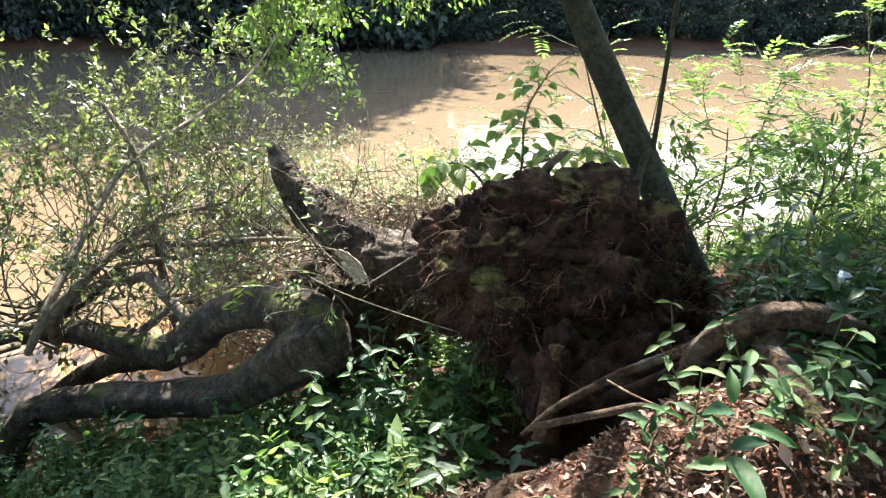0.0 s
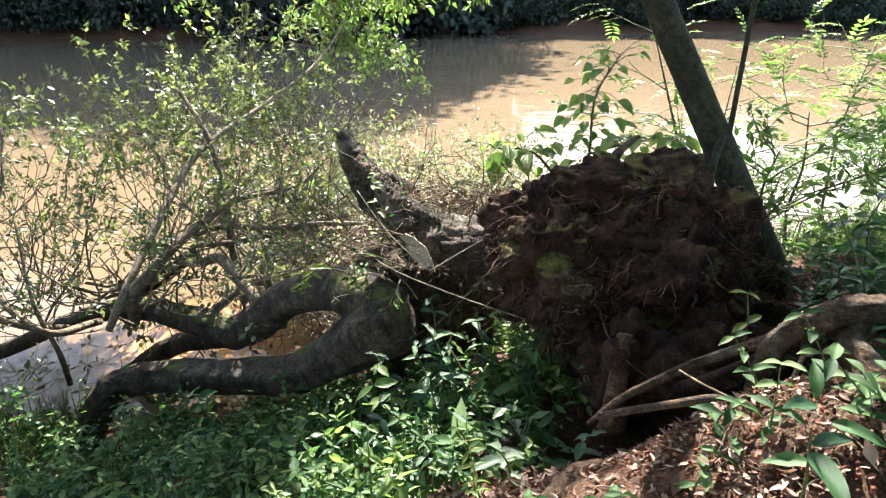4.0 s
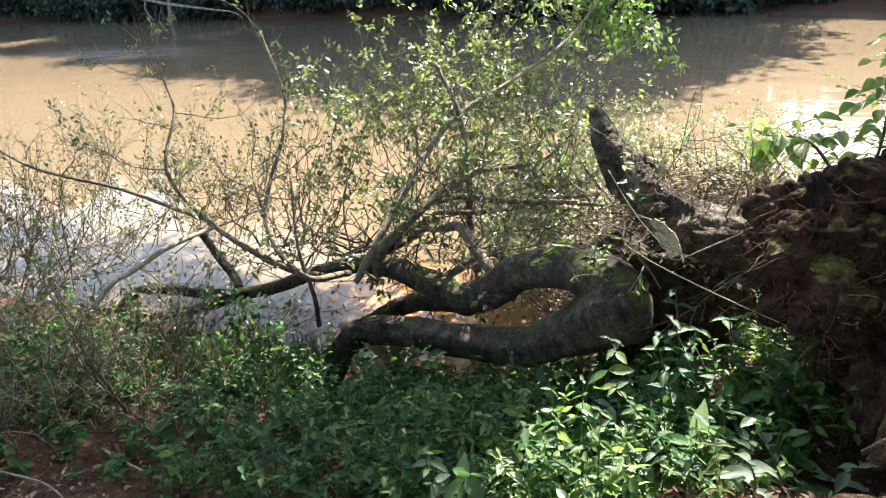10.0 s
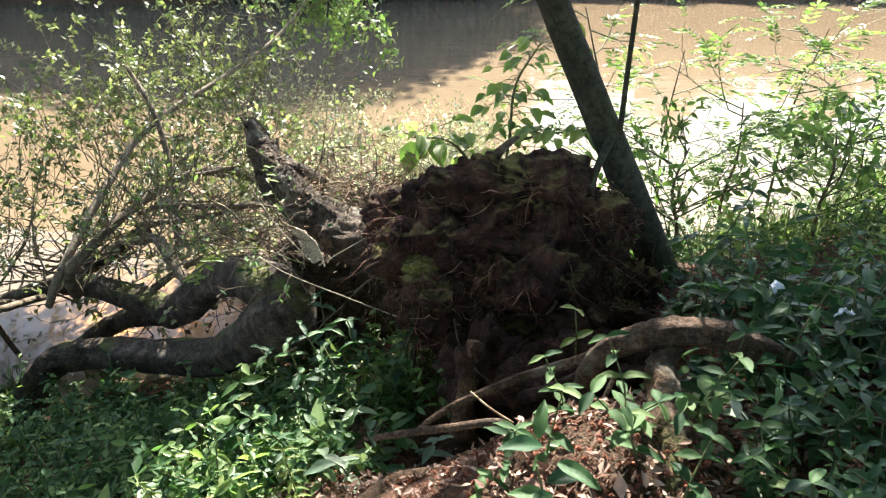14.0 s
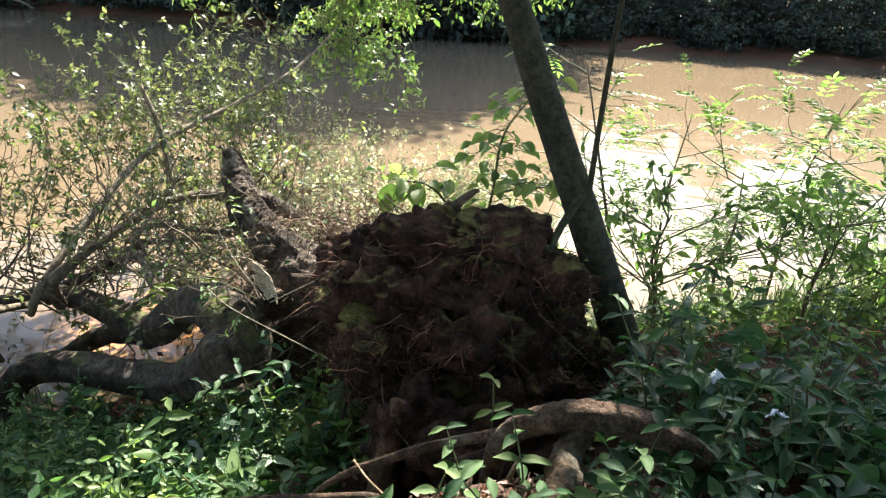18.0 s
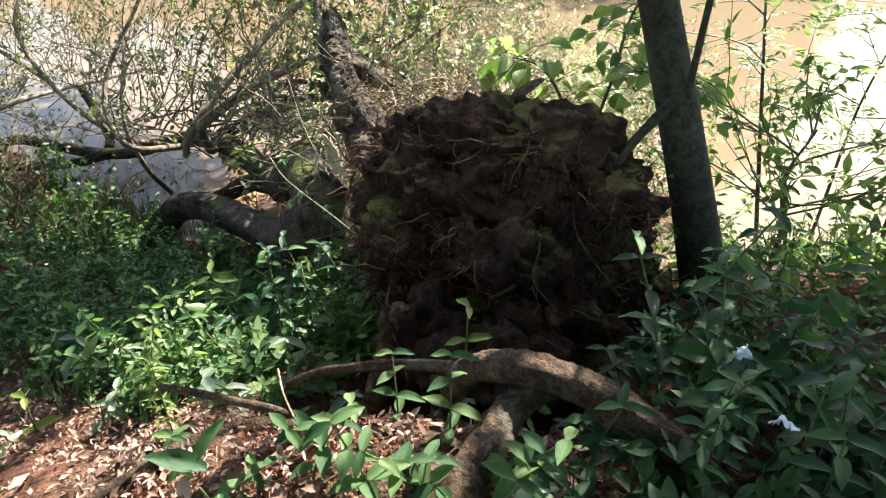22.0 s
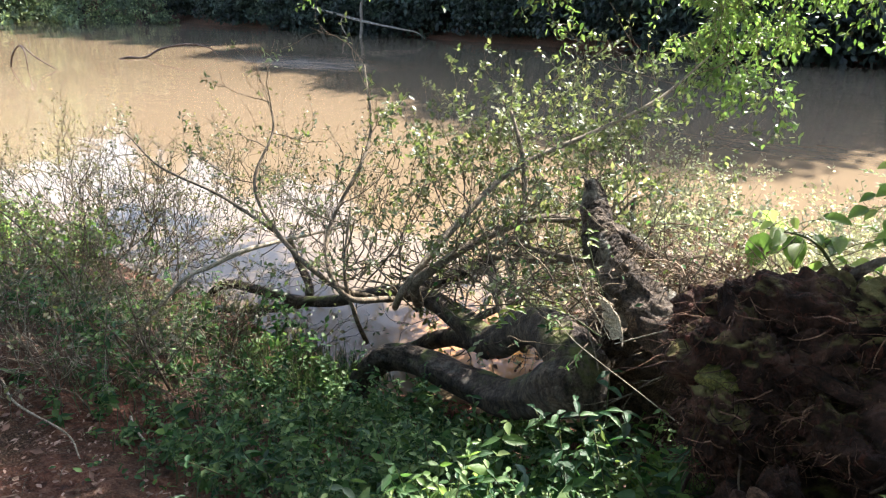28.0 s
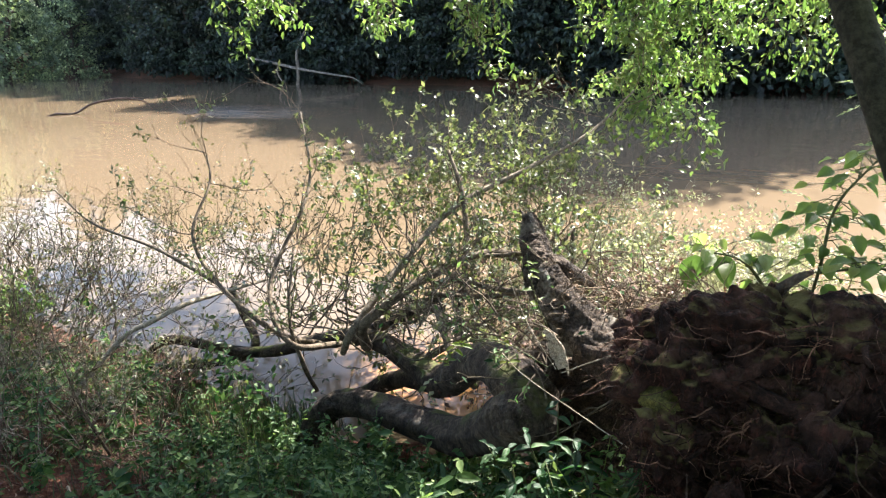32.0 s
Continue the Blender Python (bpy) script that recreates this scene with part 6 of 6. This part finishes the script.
# seedling with large dark leaves on the mound
big_seedling = thing("seedling", "seedling with large oval dark green leaves on the leaf litter", "plant", (0.74, 1.42, z_at(0.74, 1.42)))
s = Shape()
b = big_seedling.location
limb(s, [(b.x, b.y, b.z - 0.03, 0.005), (b.x - 0.02, b.y - 0.03, b.z + 0.14, 0.004), (b.x - 0.05, b.y - 0.06, b.z + 0.3, 0.0025)], 6, 5, 0)
part("stem", s.mesh("stem", STEM), big_seedling)
OVAL_LEAF = leaf_mesh("oval leaf", 1.0, 0.42, LEAF_BROAD, 0.16)
for at, way, size in (((0.7, 1.38, 2.42), (-0.5, -0.35, 0.35), 0.12), ((0.74, 1.37, 2.38), (0.7, -0.5, 0.1), 0.11), ((0.7, 1.36, 2.3), (0.15, -0.9, 0.05), 0.16), ((0.72, 1.39, 2.3), (0.8, 0.3, 0.1), 0.12), ((0.69, 1.37, 2.45), (0.1, 0.5, 0.6), 0.09), ((0.73, 1.4, 2.24), (-0.9, 0.1, 0.05), 0.11)):
    set_leaf(OVAL_LEAF, big_seedling, at, way, (0, -0.25, 1), size)


# large light leaves beside the path
light_plant = thing("broad_plant", "plant with large light green leaves at the edge of the path", "plant", (1.12, 1.12, z_at(1.12, 1.12)))
s = Shape()
b = light_plant.location
limb(s, [(b.x, b.y, b.z - 0.03, 0.006), (b.x, b.y + 0.02, b.z + 0.12, 0.005), (b.x + 0.02, b.y + 0.04, b.z + 0.22, 0.003)], 6, 5, 0)
part("stem", s.mesh("stem", STEM), light_plant)
LIGHT_LEAF = leaf_mesh("light leaf", 1.0, 0.44, LEAF_BOUGH, 0.2)
for k in range(9):
    a = k * 2.4
    set_leaf(LIGHT_LEAF, light_plant, (b.x + 0.02 * math.cos(a), b.y + 0.02 + 0.02 * math.sin(a), b.z + 0.08 + 0.016 * k), (math.cos(a), math.sin(a), 0.1 + 0.04 * k), (-0.1 * math.cos(a), -0.1 * math.sin(a) - 0.1, 1), 0.17 - 0.008 * k)


# ---- litter, ground cover, grass ----
def ground_points(rng, count, box, test):
    x, y = rng.uniform(box[0], box[1], count), rng.uniform(box[2], box[3], count)
    z = height(x, y)
    keep = np.array([test(a, b, c, rng.random()) for a, b, c in zip(x, y, z)])
    return np.stack([x, y, z], -1)[keep]


rng = np.random.default_rng(301)
s = Shape()
p = ground_points(rng, 20000, (-6.5, 3.4, 0.6, 4.4), lambda x, y, z, r: z > 0.1 and r < (0.3 + bare(x, y)) * (1 - 0.85 * math.exp(-((x - 0.92) ** 2 + (y - 1.68) ** 2) / 0.12)))
p[:, 2] += rng.uniform(0.005, 0.045, len(p))
flat = rand_unit(rng, len(p)) * np.array([1, 1, 0.25])
leaves(s, p, flat, rng.normal(size=p.shape) * 0.45 + np.array([0, 0, 1.0]), rng.uniform(0.012, 0.04, len(p)), 0.6, FINE_LEAF)
tagged(new("leaf_litter", s.mesh("leaf litter", LITTER)), "dry brown and tan fallen leaves on the red soil", "leaf litter", kind="stuff")

s = Shape()
p = ground_points(rng, 11000, (-2.4, 1.7, 1.0, 2.3), lambda x, y, z, r: r < 0.1 + 0.7 * bare(x, y) * (0.5 + noise.noise(Vector((x * 4, y * 4, 1)))) * (1 - 0.9 * math.exp(-((x - 0.92) ** 2 + (y - 1.68) ** 2) / 0.12)))
p[:, 2] += rng.uniform(0.008, 0.05, len(p))
leaves(s, p, rand_unit(rng, len(p)) * np.array([1, 1, 0.5]), rng.normal(size=p.shape) * 0.8 + np.array([0, 0, 1.0]), rng.uniform(0.012, 0.042, len(p)), 0.42, FINE_LEAF)
tagged(new("leaf_litter", s.mesh("leaf litter", leaf_material("straw litter", (0.14, 0.08, 0.05), (0.26, 0.165, 0.1), (0.42, 0.31, 0.21), rough=0.8, through_light=0.15, glow=(1.1, 0.9, 0.7)))), "pale crumbled leaves and straw round the roots", "leaf litter", kind="stuff")

# deep curled leaves heaped on the mound, in drifts between patches of red earth
s = Shape()
rng = np.random.default_rng(306)
p = ground_points(rng, 9000, (-0.3, 1.5, 1.05, 2.1), lambda x, y, z, r: r < (0.35 + 1.1 * noise.noise(Vector((x * 5, y * 5, 7)))) * (1 - 0.85 * math.exp(-((x - 0.92) ** 2 + (y - 1.68) ** 2) / 0.08)))
p[:, 2] += rng.uniform(0.004, 0.035, len(p))
leaves(s, p, rand_unit(rng, len(p)) * np.array([1, 1, 0.45]), rng.normal(size=p.shape) * 0.7 + np.array([0, 0, 1.0]), rng.uniform(0.018, 0.045, len(p)), 0.55, FINE_LEAF)
tagged(new("leaf_litter", s.mesh("leaf litter", LITTER)), "drifts of curled tan leaves heaped on the red mound", "leaf litter", kind="stuff")

s = Shape()
rng = np.random.default_rng(302)
for q in ground_points(rng, 1500, (-5.5, 2.5, 1.0, 3.2), lambda x, y, z, r: z > 0.1 and r < 0.1 + bare(x, y)):
    a, l = rng.uniform(0, 6.28), rng.uniform(0.04, 0.22)
    e = np.array([math.cos(a), math.sin(a), 0]) * l
    f = q + e
    f[2] = z_at(f[0], f[1])
    s.tube(np.array([q + (0, 0, 0.02), (q + f) / 2 + (0, 0, 0.035 + rng.normal(0, 0.008)), f + (0, 0, 0.02)]), (0.0016, 0.002, 0.0012), 4, cap=False)
tagged(new("twig_litter", s.mesh("twig litter", BARK_TWIG)), "thin dry twigs and rootlets scattered on the soil", "twigs", kind="stuff")

s = Shape()
rng = np.random.default_rng(303)
p = ground_points(rng, 10000, (-6.8, 4.5, 0.9, 6.4), lambda x, y, z, r: z > 0.03 and r < 0.95 - 1.6 * bare(x, y) and (y > 1.6 or r < 0.3))
lift = rng.uniform(0.02, 0.2, len(p)) * rng.uniform(0.4, 1, len(p))
p[:, 2] += lift
leaves(s, p, rand_unit(rng, len(p)) * np.array([1, 1, 0.4]), rng.normal(size=p.shape) * 0.4 + np.array([0, -0.1, 1.0]), rng.uniform(0.025, 0.06, len(p)), 0.62, FINE_LEAF)
tagged(new("ground_cover", s.mesh("ground cover", LEAF_HERB)), "dense low green ground cover over the bank", "ground cover", kind="stuff")


def canopy_layer(name, label, seed, box, count, rise, size, material, test, form=FINE_LEAF):
    """Leaves of the undergrowth that stand too thick to count, layered up to a height."""
    rng = np.random.default_rng(seed)
    p = ground_points(rng, count, box, test)
    clump = np.array([noise.fractal(Vector((a * 2.1, b * 2.1, seed)), 0.9, 2.0, 3) for a, b in p[:, :2]])
    p, clump = p[clump > -0.28], clump[clump > -0.28]
    p[:, 2] += rng.uniform(0.03, 1.0, len(p)) * rise * np.clip(0.55 + 0.9 * clump, 0.15, 1.4)
    s = Shape()
    leaves(s, p, rand_unit(rng, len(p)) * np.array([1, 1, 0.35]) + np.array([0, -0.15, -0.12]), rng.normal(size=p.shape) * 0.38 + np.array([0, -0.15, 1.0]), (size[0] + (size[1] - size[0]) * rng.uniform(0, 1, len(p)) ** 1.6) * (1 + 0.35 * clump), 0.62, form)
    return tagged(new(name, s.mesh(name, material)), label, "undergrowth", kind="stuff")


def sprigs(name, label, seed, box, count, tall, size, material, test, pairs=6, width=0.6, droop=0.1):
    """Undergrowth that stands too thick to count: thin stems with paired leaves."""
    rng = np.random.default_rng(seed)
    p = ground_points(rng, count, box, test)
    clump = np.array([noise.fractal(Vector((a * 2.3, b * 2.3, seed)), 0.9, 2.0, 3) for a, b in p[:, :2]])
    p, clump = p[clump > -0.14], clump[clump > -0.14]
    n = len(p)
    h = tall * rng.uniform(0.25, 1.0, n) ** 1.3 * np.clip(0.6 + 1.5 * clump, 0.2, 1.7)
    lean = np.concatenate([rng.normal(0, 0.28, (n, 2)) * h[:, None], np.zeros((n, 1))], 1)
    grown = rng.uniform(0.5, 1.0, n) + 0.8 * rng.random(n) ** 4
    turn = rng.uniform(0, 6.28, n)
    s = Shape()
    ring = np.array([(0.0018, 0, 0), (-0.0009, 0.0016, 0), (-0.0009, -0.0016, 0)])
    mids = [p + lean * f * f + np.array([0, 0, 1.0]) * (h * f)[:, None] for f in (0.0, 0.5, 1.0)]
    v = np.concatenate([m[:, None] + ring[None] for m in mids], 1)
    q = np.array([(a, b, b + 3, a + 3) for o in (0, 3) for a, b in ((o, o + 1), (o + 1, o + 2), (o + 2, o))])
    s.push(v.reshape(-1, 3), (q[None] + (np.arange(n) * 9)[:, None, None]).reshape(-1, 4))
    for k in range(pairs):
        f = 0.25 + 0.75 * (k + 1) / pairs
        at = p + lean * f * f + np.array([0, 0, 1.0]) * (h * f)[:, None]
        for side in (0, math.pi):
            a = turn + k * 1.6 + side + rng.normal(0, 0.3, n)
            rise = rng.uniform(-0.45, 0.4, n) - droop
            rise = rise + rng.normal(0, 0.25, n)
            axis = np.stack([np.cos(a), np.sin(a), rise], -1)
            up = np.stack([-np.cos(a) * rise, -np.sin(a) * rise, np.ones(n)], -1) + rng.normal(0, 0.6, (n, 3))
            keep = rng.random(n) < 0.9
            leaves(s, at[keep], axis[keep], up[keep], (rng.uniform(size[0], size[1], n) * grown * (1 - 0.35 * (f > 0.9)))[keep], width, FINE_LEAF)
    return tagged(new(name, s.mesh(name, material)), label, "undergrowth", kind="stuff")


low = lambda x, y, z, r: z > 0.05 and r < 1.0 - 1.3 * bare(x, y)
side_bank = lambda x, y, z, r: r < 1.0 - 1.3 * bare(x, y) and (x > 1.7 or y > 2.5 or y < 1.7 or r < 0.4)
sprigs("undergrowth", "thick dark green undergrowth leaves on the shaded bank", 321, (1.25, 3.9, 1.2, 2.75), 640, 0.42, (0.05, 0.085), LEAF_BROAD, side_bank)
sprigs("undergrowth", "low narrow-leaved undergrowth in the shade", 331, (1.2, 4.2, 1.2, 4.4), 420, 0.3, (0.04, 0.08), LEAF_HERB, side_bank, 5, 0.4, 0.3)
sprigs("undergrowth", "thick fresh green undergrowth leaves below the fallen bough", 322, (-3.0, 0.1, 1.9, 3.6), 600, 0.44, (0.03, 0.07), LEAF_HERB, low, 7)
sprigs("undergrowth", "light green small-leaved undergrowth below the fallen bough", 332, (-1.4, 0.35, 1.9, 3.3), 240, 0.45, (0.045, 0.09), LEAF_SAPLING, low, 5, 0.55)
sprigs("undergrowth", "green undergrowth with pointed leaves below the fallen bough", 336, (-1.8, 0.2, 1.9, 3.3), 260, 0.38, (0.055, 0.115), LEAF_HERB, low, 5, 0.55, 0.2)
sprigs("undergrowth", "dark broad undergrowth leaves below the fallen bough", 333, (-2.6, -0.1, 2.0, 3.8), 230, 0.45, (0.05, 0.1), LEAF_BROAD, low, 4, 0.5, 0.25)
sprigs("undergrowth", "small green undergrowth leaves on the slope", 323, (-6.5, -2.6, 1.4, 3.8), 460, 0.3, (0.045, 0.1), LEAF_HERB, lambda x, y, z, r: z > 0.04 and r < 0.9 - 1.2 * bare(x, y), 6)
sprigs("undergrowth", "dark green undergrowth below the bough at the water's edge", 339, (-3.8, -0.7, 3.0, 4.5), 700, 0.42, (0.035, 0.08), LEAF_HERB, lambda x, y, z, r: z > 0.0, 6)
sprigs("undergrowth", "bright sunny undergrowth towards the water", 335, (1.6, 6.0, 2.75, 6.2), 900, 0.45, (0.04, 0.08), LEAF_SAPLING, lambda x, y, z, r: z > 0.02, 6)
sprigs("undergrowth", "sunny green plants behind the root plate", 334, (-0.6, 1.5, 3.3, 5.2), 420, 0.5, (0.03, 0.06), LEAF_SAPLING, lambda x, y, z, r: z > 0.02, 6)
sprigs("undergrowth", "sunlit light green plants in the gap under the fallen trunk", 340, (-0.45, 0.55, 2.7, 3.75), 260, 0.34, (0.035, 0.075), LEAF_SAPLING, lambda x, y, z, r: True, 5, 0.5)
canopy_layer("undergrowth", "mixed low undergrowth on the upper bank", 324, (-13, -4.5, -0.5, 3.2), 9000, 0.3, (0.05, 0.1), LEAF_HERB, lambda x, y, z, r: z > 0.1 and r < 0.9 - 1.2 * bare(x, y), PLAIN_LEAF)


def grass(name, label, seed, box, count, tall, material, width=0.012, test=None, bend=0.5, water_ok=False):
    rng = np.random.default_rng(seed)
    p = ground_points(rng, count, box, test or (lambda x, y, z, r: z > 0.02))
    s = Shape()
    n = len(p)
    h = rng.uniform(0.5, 1.0, n) * tall
    a = rng.uniform(0, 6.28, n)
    way = np.stack([np.cos(a), np.sin(a), a * 0], -1)
    side = np.stack([-np.sin(a), np.cos(a), a * 0], -1) * width
    curl = rng.uniform(0.15, 1.0, n)[:, None] * bend
    levels = []
    for f, w in ((0.0, 0.6), (0.4, 1.0), (0.75, 0.7), (1.0, 0.05)):
        c = p + way * curl * (h[:, None] * f * f) + np.array([0, 0, 1.0]) * (h[:, None] * f * (1 - 0.35 * curl * f))
        levels += [c - side * w, c + side * w]
    v = np.stack(levels, 1)
    k = (np.arange(n) * 8)[:, None, None]
    s.push(v.reshape(-1, 3), (np.array([(0, 1, 3, 2), (2, 3, 5, 4), (4, 5, 7, 6)])[None] + k).reshape(-1, 4))
    return tagged(new(name, s.mesh(name, material)), label, "grass", kind="stuff")


# floor of the wood behind and beside the path
rng = np.random.default_rng(304)
s = Shape()
p = ground_points(rng, 16000, (-12, 8, -6, 1.6), lambda x, y, z, r: r < 0.5 + noise.noise(Vector((x * 0.9, y * 0.9, 4))))
p[:, 2] += rng.uniform(0.008, 0.04, len(p))
leaves(s, p, rand_unit(rng, len(p)) * np.array([1, 1, 0.3]), rng.normal(size=p.shape) * 0.4 + np.array([0, 0, 1.0]), rng.uniform(0.04, 0.09, len(p)), 0.6, PLAIN_LEAF)
tagged(new("leaf_litter", s.mesh("leaf litter", LITTER)), "brown fallen leaves on the floor of the wood", "leaf litter", kind="stuff")
sprigs("undergrowth", "scattered low green plants on the floor of the wood", 337, (-11, 7, -5, 1.3), 1500, 0.35, (0.06, 0.11), LEAF_HERB, lambda x, y, z, r: (x < -2.2 or x > 2.4 or y < -1.0) and r < 0.8, 4)
sprigs("undergrowth", "scattered dark leaves at the edge of the shaded bank", 338, (1.3, 6.5, 0.6, 3.1), 380, 0.3, (0.05, 0.085), LEAF_BROAD, lambda x, y, z, r: r < 0.9 and (x > 2.2 or y > 1.4), 4)

grass("grass", "tuft of dark green grass at the water's edge", 311, (-4.4, -3.1, 3.4, 4.4), 700, 0.42, GRASS, 0.0045, lambda x, y, z, r: z > -0.12)
grass("grass", "thin grass among the undergrowth", 312, (-5.5, -0.3, 1.8, 4.0), 2200, 0.22, GRASS, 0.004, lambda x, y, z, r: z > 0.05 and r < 0.8 - bare(x, y))
grass("reed", "pale arching reeds at the sunny water's edge", 313, (3.0, 6.5, 4.6, 6.7), 3600, 0.85, REED, 0.009, None, 0.8)
grass("grass", "grass under the saplings", 314, (1.5, 6.0, 4.2, 6.4), 2500, 0.35, GRASS, 0.006)


# scraps of plastic caught among the leaves
def scrap(label, at, size, seed):
    rng = np.random.default_rng(seed)
    n = 9
    u, v = np.meshgrid(np.linspace(-0.5, 0.5, n), np.linspace(-0.5, 0.5, n))
    z = np.array([[0.35 * noise.fractal(Vector((a * 3, b * 3, seed)), 0.8, 2.0, 3) - 0.5 * abs(a) for a, b in zip(ra, rb)] for ra, rb in zip(u, v)])
    edge = 1 + 0.3 * np.sin(np.arctan2(v, u) * 3 + seed)
    verts = np.stack([u * edge, v * edge * 0.8, z], -1).reshape(-1, 3) * size
    i, j = np.meshgrid(np.arange(n - 1), np.arange(n - 1), indexing="ij")
    quads = np.stack([i * n + j, i * n + j + 1, (i + 1) * n + j + 1, (i + 1) * n + j], -1).reshape(-1, 4)
    m, nt, bsdf, out = node_tree("plastic film")
    nt.links.new(ramp(nt, fine_noise(nt, 30), [(0.35, (0.36, 0.43, 0.52)), (0.65, (0.62, 0.66, 0.7))]), bsdf.inputs["Base Color"])
    bsdf.inputs["Roughness"].default_value = 0.3
    ob = tagged(new("plastic_scrap", mesh_from("plastic scrap", verts, [quads], m)), label, "litter")
    ob.location = at
    ob.rotation_euler = (0.7, 0.2, seed)
    mod = ob.modifiers.new("thickness", "SOLIDIFY")
    mod.thickness = 0.001


scrap("crumpled bluish-white plastic scrap lying among dark leaves", (1.665, 2.147, 2.38), 0.05, 3)
scrap("small white plastic scrap lying among dark leaves", (1.54, 2.41, 2.32), 0.045, 5)

# crumbled clods of red earth on the mound and round the roots
rng = np.random.default_rng(305)
s = Shape()
p = ground_points(rng, 9000, (-0.1, 1.6, 1.2, 2.3), lambda x, y, z, r: r < 0.2 + 0.8 * bare(x, y) * (0.6 + noise.noise(Vector((x * 3, y * 3, 7)))))
octa = unit(np.array([(1, 0, 0), (0, 1, 0), (-1, 0, 0), (0, -1, 0), (0, 0, 1), (0.6, 0.6, 0.6), (-0.6, 0.6, 0.6), (-0.6, -0.6, 0.6), (0.6, -0.6, 0.6), (0, 0, -1)], float))
size = 0.0025 + 0.009 * rng.random(len(p)) ** 3
v = octa[None] * rng.uniform(0.65, 1.25, (len(p), 10, 1)) * size[:, None, None] + (p + np.stack([size * 0, size * 0, size * 0.4 + rng.uniform(0, 0.02, len(p))], -1))[:, None]
tris = np.array([(4, 8, 5), (4, 5, 6), (4, 6, 7), (4, 7, 8), (0, 5, 8), (1, 6, 5), (2, 7, 6), (3, 8, 7), (0, 1, 5), (1, 2, 6), (2, 3, 7), (3, 0, 8), (9, 1, 0), (9, 2, 1), (9, 3, 2), (9, 0, 3)])
s.push(v.reshape(-1, 3), None, (tris[None] + (np.arange(len(p)) * 10)[:, None, None]).reshape(-1, 3))
tagged(new("soil_clods", s.mesh("soil clods", bark_material("red earth", (0.08, 0.026, 0.015), (0.29, 0.105, 0.058), scale=40, relief=0.004), False)), "crumbled clods of red earth round the roots", "soil", kind="stuff")
